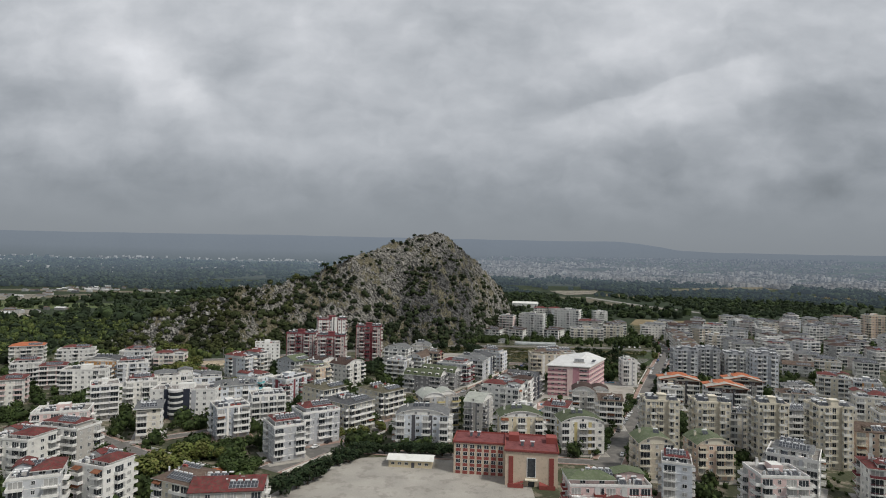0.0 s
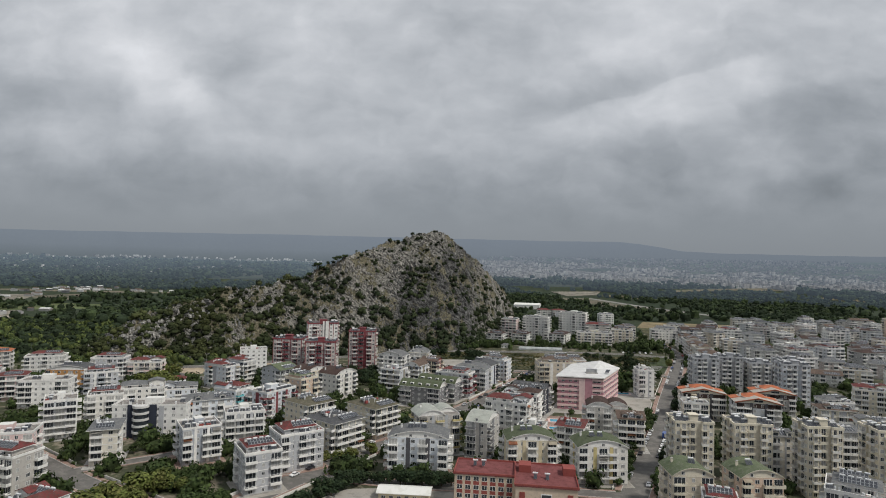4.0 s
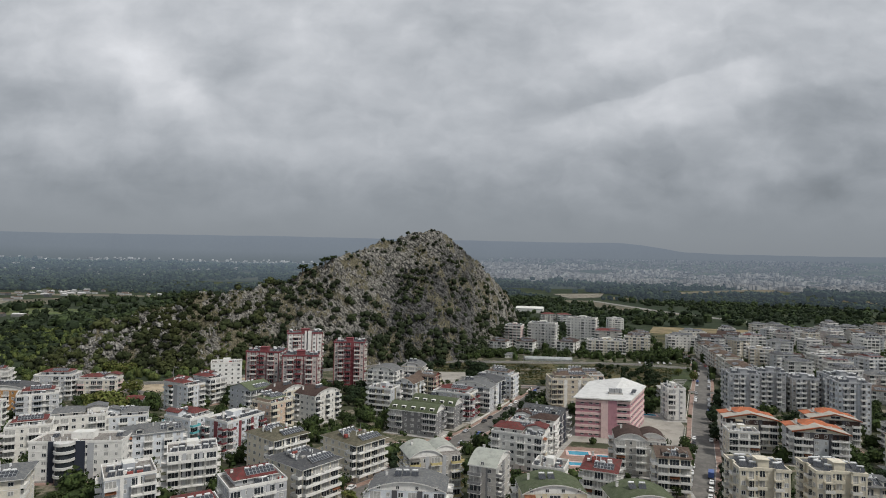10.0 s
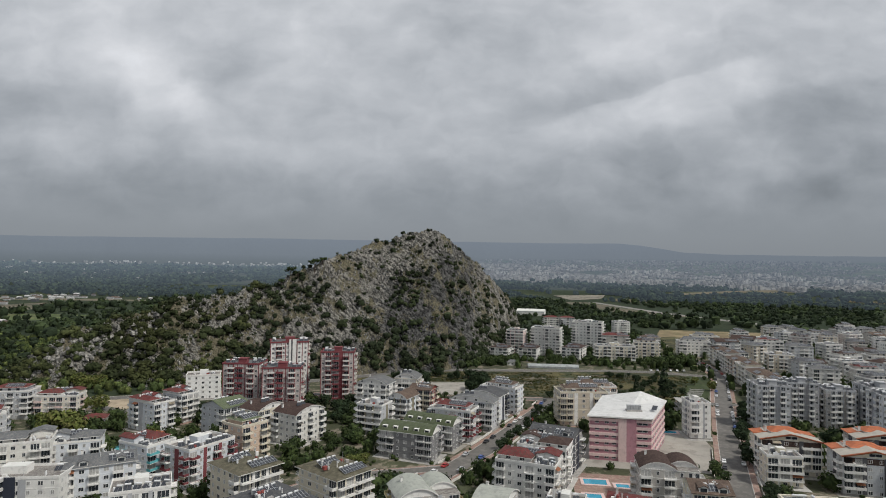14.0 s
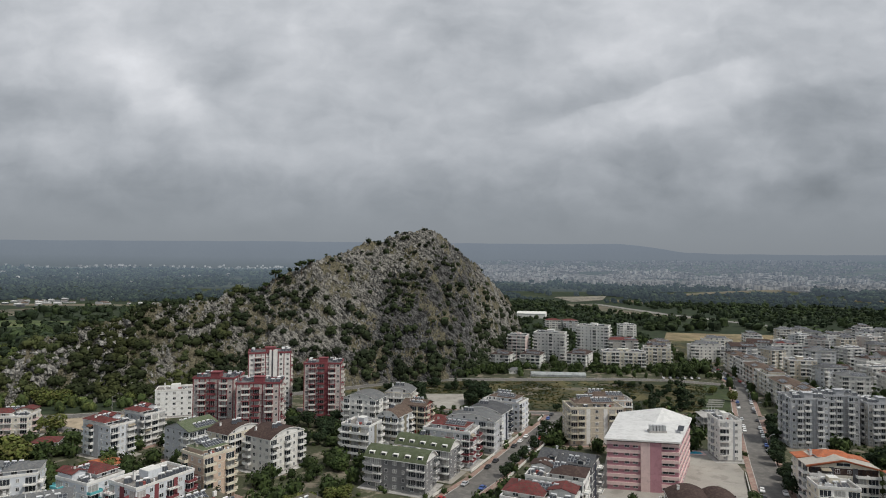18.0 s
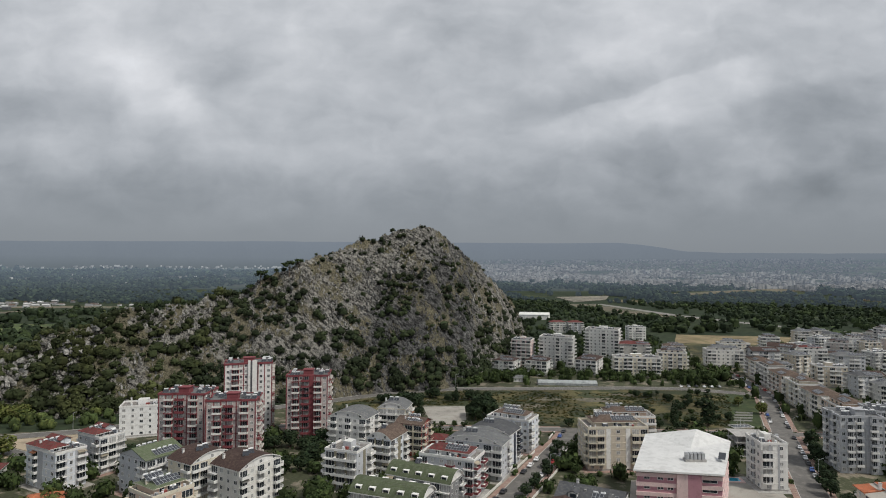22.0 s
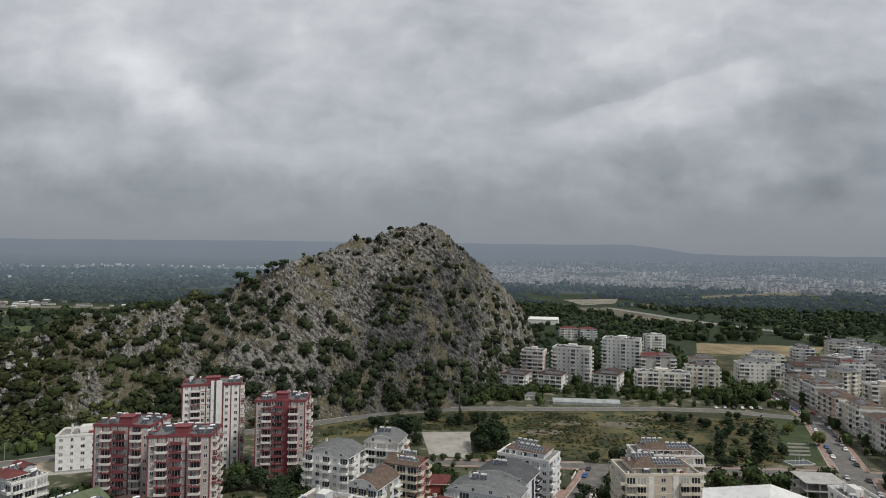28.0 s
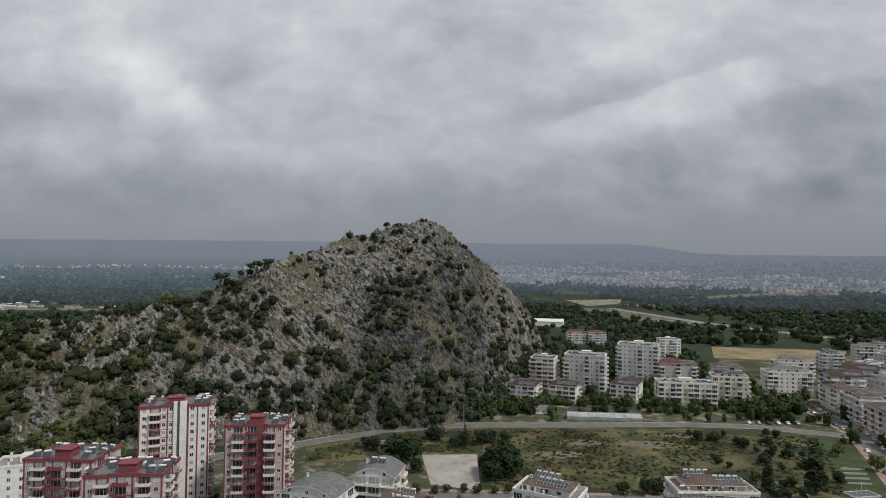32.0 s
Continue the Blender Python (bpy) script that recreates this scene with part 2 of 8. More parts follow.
TEAL = paint("teal_render", (0.12, 0.42, 0.46))
ORANGE = paint("orange_render", (0.46, 0.25, 0.10))
YELLOW = paint("yellow_render", (0.52, 0.44, 0.22))
OLIVE = paint("olive_render", (0.24, 0.22, 0.16))
SCHOOL_TAN = paint("school_tan_render", (0.56, 0.46, 0.36))
SAND = paint("sand_render", (0.60, 0.52, 0.36))
TILE_RED = material("red_roof_tiles", (0.150, 0.040, 0.040), 0.8, 0.25, 0.5, 5.0, 0.5, second=(0.105, 0.055, 0.048), amount=0.6, spec=0.12)
TILE_ORANGE = material("orange_roof_tiles", (0.42, 0.14, 0.07), 0.8, 0.16, 0.5, 5.0, 0.5, second=(0.32, 0.125, 0.075), spec=0.12)
TILE_BROWN = material("brown_roof_tiles", (0.105, 0.076, 0.062), 0.8, 0.2, 0.5, 5.0, 0.5, second=(0.145, 0.112, 0.09), spec=0.12)
TILE_OLIVE = material("olive_brown_roof_tiles", (0.105, 0.098, 0.070), 0.8, 0.2, 0.5, 5.0, 0.5, second=(0.14, 0.128, 0.095), spec=0.12)
GABLE_SHEET = paint("greyish_cream_sheet", (0.40, 0.37, 0.325))
TILE_DARKBROWN = material("dark_brown_roof_tiles", (0.060, 0.040, 0.036), 0.8, 0.15, 0.5, 5.0, 0.5, second=(0.085, 0.06, 0.05), spec=0.12)
TILE_GREEN = material("green_roof_shingles", (0.105, 0.13, 0.075), 0.8, 0.14, 0.5, 5.0, 0.4, second=(0.14, 0.155, 0.11), spec=0.12)
TILE_DARKGREEN = material("dark_green_shingles", (0.080, 0.098, 0.056), 0.8, 0.18, 0.5, 5.0, 0.4, second=(0.105, 0.118, 0.08), spec=0.12)
ROOF_PALE = material("pale_grey_roof_sheet", (0.62, 0.62, 0.61), 0.5, 0.06, 0.2, 4.0, 0.05, second=(0.54, 0.54, 0.53))
PLASTIC = material("milky_greenhouse_film", (0.34, 0.36, 0.36), 0.4, 0.2, 0.3, 3.0, 0.05, second=(0.26, 0.28, 0.28))
ROOF_SAGE = material("sage_grey_roof_sheet", (0.36, 0.375, 0.335), 0.6, 0.1, 0.3, 4.0, 0.1, second=(0.30, 0.315, 0.285))
AWNINGS = [material("awning_cloth_" + n, c, 0.9, 0.08, 0.6, 4.0, 0.1) for n, c in (("rust", (0.36, 0.16, 0.09)), ("ecru", (0.56, 0.50, 0.40)), ("grey", (0.30, 0.29, 0.27)))]
TILE_GREY = material("grey_roof_sheet", (0.125, 0.13, 0.135), 0.6, 0.15, 0.5, 5.0, 0.2, second=(0.18, 0.18, 0.175), spec=0.12)
TILE_DARK = material("dark_roof_shingles", (0.075, 0.078, 0.085), 0.7, 0.15, 0.5, 5.0, 0.3, second=(0.11, 0.11, 0.11), spec=0.12)
ROOF_WHITE = material("white_roof_sheet", (0.68, 0.68, 0.65), 0.6, 0.05, 0.15, 4.0, 0.05, second=(0.62, 0.62, 0.58))
SCHOOL_RED = material("school_roof_red", (0.19, 0.070, 0.070), 0.9, 0.16, 0.3, 3.0, 0.1, second=(0.15, 0.055, 0.054), spec=0.1)
DECK = material("roof_deck_screed", (0.24, 0.228, 0.212), 0.9, 0.25, 0.5, 4.0, 0.2, second=(0.14, 0.125, 0.115))
GLASS = material("window_glass", (0.035, 0.042, 0.05), 0.12, 0.3, 0.7, 1.0, 0.0, spec=0.6)
CURTAIN = material("curtained_glass", (0.34, 0.34, 0.33), 0.35, 0.25, 0.6, 1.5, 0.0, spec=0.5)
PVC = material("white_window_frame", (0.72, 0.72, 0.71), 0.5, 0.04, 1.0, 5.0, 0.0)
PANEL = material("solar_collector_glass", (0.045, 0.05, 0.06), 0.35, 0.2, 0.8, 3.0, 0.0, spec=0.3)
TANK = material("enamel_tank", (0.70, 0.71, 0.72), 0.35, 0.06, 1.0, 6.0, 0.0)
STEEL = material("galvanised_steel", (0.42, 0.43, 0.44), 0.45, 0.1, 1.0, 6.0, 0.0, metal=0.6)
CONCRETE = material("raw_concrete", (0.38, 0.37, 0.35), 0.9, 0.14, 0.4, 4.0, 0.25, second=(0.30, 0.29, 0.28))
ASPHALT = material("asphalt", (0.128, 0.122, 0.114), 0.9, 0.16, 0.12, 3.0, 0.2, second=(0.17, 0.16, 0.148))
PAVING = material("red_paving_blocks", (0.27, 0.175, 0.145), 0.9, 0.18, 0.25, 4.0, 0.2, second=(0.31, 0.24, 0.20))
KERB = material("kerb_stone", (0.45, 0.44, 0.42), 0.9, 0.1, 0.5, 4.0, 0.2)
YARD = material("school_yard_concrete", (0.33, 0.312, 0.28), 0.95, 0.14, 0.08, 2.0, 0.1, second=(0.265, 0.248, 0.222), amount=0.4)
DIRT = material("bare_earth", (0.40, 0.33, 0.24), 0.95, 0.15, 0.08, 2.0, 0.3, second=(0.30, 0.25, 0.18))
WATER = material("pool_water", (0.05, 0.33, 0.48), 0.08, 0.1, 0.4, 3.0, 0.05, spec=0.6)
FIELD = material("rough_meadow", (0.030, 0.038, 0.015), 0.95, 0.45, 0.025, 0.6, 0.5, second=(0.094, 0.082, 0.034), amount=0.6)
LAWN = material("park_lawn", (0.034, 0.052, 0.018), 0.95, 0.3, 0.08, 2.0, 0.4, second=(0.055, 0.068, 0.026))
LEAF = material("tree_leaves", (0.032, 0.050, 0.016), 0.85, 0.35, 0.10, 2.0, 0.6, second=(0.046, 0.066, 0.020), island=0.45, spec=0.2)
WOODLEAF = material("mixed_wood_leaves", (0.054, 0.076, 0.027), 0.9, 0.4, 0.05, 1.3, 1.0, second=(0.115, 0.138, 0.044), island=0.3, spec=0.15)
STONY = material("stony_ground", (0.15, 0.135, 0.105), 0.95, 0.35, 0.2, 2.0, 0.5, second=(0.09, 0.085, 0.055), amount=0.5)
LEAF_LIGHT = material("light_tree_leaves", (0.095, 0.115, 0.030), 0.85, 0.25, 0.15, 2.0, 0.0, second=(0.12, 0.12, 0.04), island=0.4, spec=0.2)
LEAF_DARK = material("cypress_leaves", (0.020, 0.034, 0.016), 0.9, 0.25, 0.2, 2.0, 0.0, second=(0.028, 0.042, 0.018), island=0.4, spec=0.2)
SHRUB = material("maquis_leaves", (0.024, 0.033, 0.017), 0.9, 0.4, 0.02, 1.3, 1.0, second=(0.038, 0.050, 0.023), island=0.35, spec=0.15)
OLIVE_SHRUB = material("olive_bush_leaves", (0.036, 0.046, 0.020), 0.9, 0.4, 0.02, 1.3, 1.0, second=(0.066, 0.076, 0.030), island=0.35, spec=0.15)
BARK = material("bark", (0.10, 0.075, 0.055), 0.95, 0.2, 1.0, 8.0, 0.4)
ROCK = material("pale_limestone", (0.26, 0.253, 0.235), 0.95, 0.35, 0.3, 1.9, 1.0, second=(0.125, 0.122, 0.116), amount=0.5, island=0.3)
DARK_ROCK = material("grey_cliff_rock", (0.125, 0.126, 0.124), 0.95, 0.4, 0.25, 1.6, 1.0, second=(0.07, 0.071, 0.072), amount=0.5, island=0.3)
GRASS = material("tall_grass", (0.040, 0.048, 0.018), 0.95, 0.3, 0.05, 2.0, 0.0, second=(0.098, 0.083, 0.036), island=0.4, spec=0.1)
CARS = [material("car_paint_" + n, c, 0.3, 0.03, 0.5, 3.0, 0.0, spec=0.6) for n, c in
        (("white", (0.75, 0.75, 0.75)), ("silver", (0.42, 0.43, 0.45)), ("black", (0.03, 0.03, 0.035)), ("red", (0.35, 0.03, 0.03)), ("blue", (0.05, 0.10, 0.30)))]
RUBBER = material("tyre_rubber", (0.02, 0.02, 0.02), 0.8, 0.1, 1.0, 6.0, 0.0)


def hill_material():
    """Limestone ribs and scree, tan soil and dry grass between them, dark scrub cover on the soil."""
    m = bpy.data.materials.new("rocky_hillside")
    m.use_nodes = True
    n, l = m.node_tree.nodes, m.node_tree.links
    b = n["Principled BSDF"]
    b.inputs["Roughness"].default_value, b.inputs["Specular IOR Level"].default_value = 0.95, 0.15
    geo = n.new("ShaderNodeNewGeometry")

    def tex(scale, detail, rough, stretch=(1, 1, 1)):
        mp = n.new("ShaderNodeMapping"); mp.inputs["Scale"].default_value = stretch
        l.new(geo.outputs["Position"], mp.inputs["Vector"])
        t = n.new("ShaderNodeTexNoise")
        t.inputs["Scale"].default_value, t.inputs["Detail"].default_value, t.inputs["Roughness"].default_value = scale, detail, rough
        l.new(mp.outputs[0], t.inputs["Vector"])
        return t.outputs["Fac"]

    def step(v, a, c):
        r = n.new("ShaderNodeMapRange"); r.interpolation_type = "SMOOTHSTEP"
        r.inputs["From Min"].default_value, r.inputs["From Max"].default_value = a, c
        l.new(v, r.inputs["Value"])
        return r.outputs[0]

    def mixed(f, a, c):
        x = n.new("ShaderNodeMix"); x.data_type = "RGBA"
        l.new(f, x.inputs["Factor"])
        for k, v in (("A", a), ("B", c)):
            if isinstance(v, tuple):
                x.inputs[k].default_value = (*v, 1)
            else:
                l.new(v, x.inputs[k])
        return x.outputs["Result"]

    def bedding(scale, detail, rough, dip, thin):
        """Beds that dip to the east: noise drawn out along the dip."""
        mp = n.new("ShaderNodeMapping"); mp.vector_type = "TEXTURE"
        mp.inputs["Rotation"].default_value, mp.inputs["Scale"].default_value = (0, radians(dip), 0), (3.2, 2.0, thin)
        l.new(geo.outputs["Position"], mp.inputs["Vector"])
        t = n.new("ShaderNodeTexNoise")
        t.inputs["Scale"].default_value, t.inputs["Detail"].default_value, t.inputs["Roughness"].default_value = scale, detail, rough
        l.new(mp.outputs[0], t.inputs["Vector"])
        return t.outputs["Fac"]

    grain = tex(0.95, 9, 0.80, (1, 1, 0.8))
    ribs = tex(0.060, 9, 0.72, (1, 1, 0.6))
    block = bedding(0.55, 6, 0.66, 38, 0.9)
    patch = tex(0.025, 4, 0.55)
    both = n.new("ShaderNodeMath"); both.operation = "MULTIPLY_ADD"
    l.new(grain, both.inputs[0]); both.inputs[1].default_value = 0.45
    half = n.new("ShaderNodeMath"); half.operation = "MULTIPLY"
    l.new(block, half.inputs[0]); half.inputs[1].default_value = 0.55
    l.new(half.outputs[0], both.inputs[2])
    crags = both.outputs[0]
    # crevice shade is painted into stone and cliff: hollows near black, tips pale
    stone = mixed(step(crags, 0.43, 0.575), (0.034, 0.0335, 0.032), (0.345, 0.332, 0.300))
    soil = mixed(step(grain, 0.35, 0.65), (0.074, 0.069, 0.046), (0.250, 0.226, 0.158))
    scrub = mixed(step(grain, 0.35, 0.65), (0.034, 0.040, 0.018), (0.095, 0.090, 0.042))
    ground = mixed(step(tex(0.05, 7, 0.7), 0.49, 0.60), soil, scrub)
    pos = n.new("ShaderNodeSeparateXYZ"); l.new(geo.outputs["Position"], pos.inputs[0])
    # the stone darkens downwards and eastwards, pale again past x 8; the west holds more soil and scrub
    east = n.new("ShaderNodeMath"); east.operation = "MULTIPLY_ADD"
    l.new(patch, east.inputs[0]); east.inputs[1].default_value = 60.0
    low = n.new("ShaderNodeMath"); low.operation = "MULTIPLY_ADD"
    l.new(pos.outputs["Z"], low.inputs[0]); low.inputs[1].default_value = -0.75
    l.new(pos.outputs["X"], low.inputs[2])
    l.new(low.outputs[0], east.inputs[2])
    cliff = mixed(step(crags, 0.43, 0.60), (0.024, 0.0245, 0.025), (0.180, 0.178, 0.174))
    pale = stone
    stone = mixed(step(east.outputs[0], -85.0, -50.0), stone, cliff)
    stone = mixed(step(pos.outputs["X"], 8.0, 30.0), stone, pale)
    soilier = n.new("ShaderNodeMapRange")
    soilier.inputs["From Min"].default_value, soilier.inputs["From Max"].default_value = -230, 0
    soilier.inputs["To Min"].default_value, soilier.inputs["To Max"].default_value = 0.015, 0.055
    l.new(pos.outputs["X"], soilier.inputs["Value"])
    west = n.new("ShaderNodeMath"); west.operation = "ADD"
    l.new(ribs, west.inputs[0]); l.new(soilier.outputs[0], west.inputs[1])
    ribs = west.outputs[0]
    bare = n.new("ShaderNodeMath"); bare.operation = "ADD"
    l.new(ribs, bare.inputs[0])
    sc = n.new("ShaderNodeMath"); sc.operation = "MULTIPLY_ADD"
    l.new(patch, sc.inputs[0]); sc.inputs[1].default_value, sc.inputs[2].default_value = 0.5, -0.25
    l.new(sc.outputs[0], bare.inputs[1])
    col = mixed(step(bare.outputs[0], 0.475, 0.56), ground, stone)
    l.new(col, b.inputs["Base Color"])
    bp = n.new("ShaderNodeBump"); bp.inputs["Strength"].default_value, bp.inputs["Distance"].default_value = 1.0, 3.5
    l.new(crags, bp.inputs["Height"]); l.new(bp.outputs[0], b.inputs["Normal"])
    return m


def plain_material():
    """The plain: dark gardens and groves, paler fields and bare lots."""
    m = bpy.data.materials.new("plain_ground")
    m.use_nodes = True
    n, l = m.node_tree.nodes, m.node_tree.links
    b = n["Principled BSDF"]
    b.inputs["Roughness"].default_value, b.inputs["Specular IOR Level"].default_value = 0.95, 0.1
    geo = n.new("ShaderNodeNewGeometry")
    mp = n.new("ShaderNodeMapping"); mp.inputs["Scale"].default_value = (1, 0.55, 1)
    l.new(geo.outputs["Position"], mp.inputs["Vector"])
    vor = n.new("ShaderNodeTexVoronoi"); vor.inputs["Scale"].default_value = 0.012
    l.new(mp.outputs[0], vor.inputs["Vector"])
    ramp = n.new("ShaderNodeValToRGB"); ramp.color_ramp.interpolation = "CONSTANT"
    sepc = n.new("ShaderNodeSeparateColor"); l.new(vor.outputs["Color"], sepc.inputs[0])
    e = ramp.color_ramp.elements
    e[0].position, e[0].color = 0.0, (0.030, 0.042, 0.025, 1)
    e[1].position, e[1].color = 0.45, (0.036, 0.048, 0.028, 1)
    for p, c in ((0.78, (0.052, 0.064, 0.033, 1)), (0.92, (0.13, 0.112, 0.07, 1)), (0.96, (0.036, 0.048, 0.028, 1))):
        e.new(p).color = c
    l.new(sepc.outputs[0], ramp.inputs[0])
    t = n.new("ShaderNodeTexNoise"); t.inputs["Scale"].default_value, t.inputs["Detail"].default_value = 0.12, 7
    l.new(geo.outputs["Position"], t.inputs["Vector"])
    r = n.new("ShaderNodeMapRange")
    r.inputs["From Min"].default_value, r.inputs["From Max"].default_value = 0.3, 0.7
    r.inputs["To Min"].default_value, r.inputs["To Max"].default_value = 0.6, 1.4
    l.new(t.outputs["Fac"], r.inputs["Value"])
    s = n.new("ShaderNodeVectorMath"); s.operation = "SCALE"
    l.new(ramp.outputs[0], s.inputs[0]); l.new(r.outputs[0], s.inputs["Scale"])
    l.new(s.outputs[0], b.inputs["Base Color"])
    return m


HILL, PLAIN = hill_material(), plain_material()
TOWN = material("town_ground", (0.052, 0.058, 0.030), 0.95, 0.35, 0.05, 0.8, 0.2, second=(0.19, 0.165, 0.125), amount=0.42)
WOODS = material("distant_woods", (0.027, 0.039, 0.022), 0.95, 0.4, 0.012, 0.6, 1.0, second=(0.044, 0.062, 0.027), island=0.35, spec=0.1)


# haze colour that the far surfaces emit
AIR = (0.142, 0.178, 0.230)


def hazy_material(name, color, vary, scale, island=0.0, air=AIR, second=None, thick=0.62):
    """For the far backdrop: a matt colour with haze painted in as pale blue emission, which grows with distance past 1
    km.
    """
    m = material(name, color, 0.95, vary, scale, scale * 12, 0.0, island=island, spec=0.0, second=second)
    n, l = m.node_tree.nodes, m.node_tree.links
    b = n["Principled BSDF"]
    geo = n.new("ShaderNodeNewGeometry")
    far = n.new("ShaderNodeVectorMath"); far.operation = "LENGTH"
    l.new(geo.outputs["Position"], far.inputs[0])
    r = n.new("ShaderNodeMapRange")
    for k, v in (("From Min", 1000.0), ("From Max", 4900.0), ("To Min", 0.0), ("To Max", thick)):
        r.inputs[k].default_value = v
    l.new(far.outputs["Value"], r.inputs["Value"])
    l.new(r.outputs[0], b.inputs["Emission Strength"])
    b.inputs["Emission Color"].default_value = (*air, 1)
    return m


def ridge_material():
    """Table-land with the haze painted in as emission, darker and greyer towards its foot."""
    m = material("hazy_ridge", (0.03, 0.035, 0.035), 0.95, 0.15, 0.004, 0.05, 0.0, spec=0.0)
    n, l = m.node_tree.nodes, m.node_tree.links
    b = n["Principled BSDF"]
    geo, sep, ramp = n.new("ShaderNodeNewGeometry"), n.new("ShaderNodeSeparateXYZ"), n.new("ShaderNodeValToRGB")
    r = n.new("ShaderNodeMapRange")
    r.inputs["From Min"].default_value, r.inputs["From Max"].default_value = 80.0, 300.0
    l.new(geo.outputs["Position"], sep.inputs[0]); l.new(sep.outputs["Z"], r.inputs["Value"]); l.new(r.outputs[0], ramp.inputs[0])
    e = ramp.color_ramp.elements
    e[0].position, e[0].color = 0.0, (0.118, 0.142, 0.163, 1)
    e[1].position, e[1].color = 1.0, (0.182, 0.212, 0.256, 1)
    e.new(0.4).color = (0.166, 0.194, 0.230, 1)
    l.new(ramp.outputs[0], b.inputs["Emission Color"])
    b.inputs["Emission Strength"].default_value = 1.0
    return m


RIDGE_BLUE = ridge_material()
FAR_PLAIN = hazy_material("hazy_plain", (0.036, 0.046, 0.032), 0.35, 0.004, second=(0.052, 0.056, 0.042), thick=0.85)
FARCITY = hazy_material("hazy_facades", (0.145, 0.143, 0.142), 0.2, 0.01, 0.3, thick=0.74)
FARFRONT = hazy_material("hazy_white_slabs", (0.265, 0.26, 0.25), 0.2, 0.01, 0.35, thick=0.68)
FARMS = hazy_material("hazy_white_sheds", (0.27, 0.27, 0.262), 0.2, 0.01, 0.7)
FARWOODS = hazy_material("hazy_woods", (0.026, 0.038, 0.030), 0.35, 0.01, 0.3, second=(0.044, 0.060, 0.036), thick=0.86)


# ---------------------------------------------------------------- mesh tools
class Shape:
    """Collects faces with materials and becomes one mesh."""

    def __init__(self):
        self.v, self.f, self.m, self.mats = [], [], [], []

    def mat(self, m):
        if m not in self.mats:
            self.mats.append(m)
        return self.mats.index(m)

    def poly(self, pts, m):
        k, i = self.mat(m), len(self.v)
        self.v += [tuple(p) for p in pts]
        self.f.append(tuple(range(i, i + len(pts))))
        self.m.append(k)

    def faces(self, verts, faces, m):
        k, i = self.mat(m), len(self.v)
        self.v += [tuple(p) for p in verts]
        for f in faces:
            self.f.append(tuple(i + j for j in f))
            self.m.append(k)

    def box(self, x0, y0, z0, x1, y1, z1, m, top=None):
        v = [(x0, y0, z0), (x1, y0, z0), (x1, y1, z0), (x0, y1, z0), (x0, y0, z1), (x1, y0, z1), (x1, y1, z1), (x0, y1, z1)]
        self.faces(v, [(0, 3, 2, 1), (0, 1, 5, 4), (1, 2, 6, 5), (2, 3, 7, 6), (3, 0, 4, 7)], m)
        self.faces(v, [(4, 5, 6, 7)], top or m)

    def rod(self, a, b, r0, r1, m, k=8):
        a, b = Vector(a), Vector(b)
        w = (b - a).normalized()
        u = w.orthogonal().normalized()
        q = w.cross(u)
        v = []
        for p, r in ((a, r0), (b, r1)):
            for i in range(k):
                t = 2 * math.pi * i / k
                v.append(p + (u * math.cos(t) + q * math.sin(t)) * r)
        self.faces(v, [(i, (i + 1) % k, k + (i + 1) % k, k + i) for i in range(k)] + [tuple(range(k - 1, -1, -1)), tuple(range(k, 2 * k))], m)

    def prism(self, outline, z0, z1, m, top=None):
        k = len(outline)
        v = [(x, y, z0) for x, y in outline] + [(x, y, z1) for x, y in outline]
        self.faces(v, [(i, (i + 1) % k, k + (i + 1) % k, k + i) for i in range(k)], m)
        self.faces(v, [tuple(range(k, 2 * k))], top or m)

    def ring(self, x0, y0, x1, y1, t, z0, z1, m):
        """A closed upstand round a rectangle, t thick."""
        o = [(x0, y0), (x1, y0), (x1, y1), (x0, y1)]
        i = [(x0 + t, y0 + t), (x1 - t, y0 + t), (x1 - t, y1 - t), (x0 + t, y1 - t)]
        v = [(*p, z0) for p in o] + [(*p, z1) for p in o] + [(*p, z1) for p in i] + [(*p, z0) for p in i]
        self.faces(v, [(a + k, a + (k + 1) % 4, a + 4 + (k + 1) % 4, a + 4 + k) for a in (0, 4, 8) for k in range(4)], m)

    def weld(self):
        """Joins corners that lie at one place."""
        seen, to, v = {}, [], []
        for p in self.v:
            key = (round(p[0], 4), round(p[1], 4), round(p[2], 4))
            if key not in seen:
                seen[key] = len(v)
                v.append(p)
            to.append(seen[key])
        self.v, self.f = v, [tuple(to[i] for i in f) for f in self.f]

    def mesh(self, name):
        me = bpy.data.meshes.new(name)
        me.from_pydata(self.v, [], self.f)
        for m in self.mats:
            me.materials.append(m)
        me.polygons.foreach_set("material_index", self.m)
        me.update()
        return me


def part(name, shape, parent, label="", at=None):
    """One mesh object under a thing or a part; shape: a Shape or a mesh that several parts share."""
    ob = new(name, shape.mesh(name) if isinstance(shape, Shape) else shape)
    ob.parent = parent
    if at is not None:
        ob.matrix_basis = at
    return tagged(ob, label)


def setting(name, shape, label, category):
    return tagged(new(name, shape.mesh(name)), label, category, kind="structure")


# ---------------------------------------------------------------- ground, roads, hill
def plain_rise(x, y):
    """Height of the plain: flat near by, then a slow rise, steeper under the distant city in the east."""
    d = math.hypot(x, y)
    if y < 0:
        return 0.0
    east = min(max((x / max(d, 1) + 0.02) / 0.08, 0), 1)
    slow = min(max((d - 1900) / 2800, 0), 1)
    t = min(max((d - 3500) / 1200, 0), 1)
    return 85 * slow ** 1.6 * (1 - east) + (38 * slow + 118 * t ** 1.2) * east


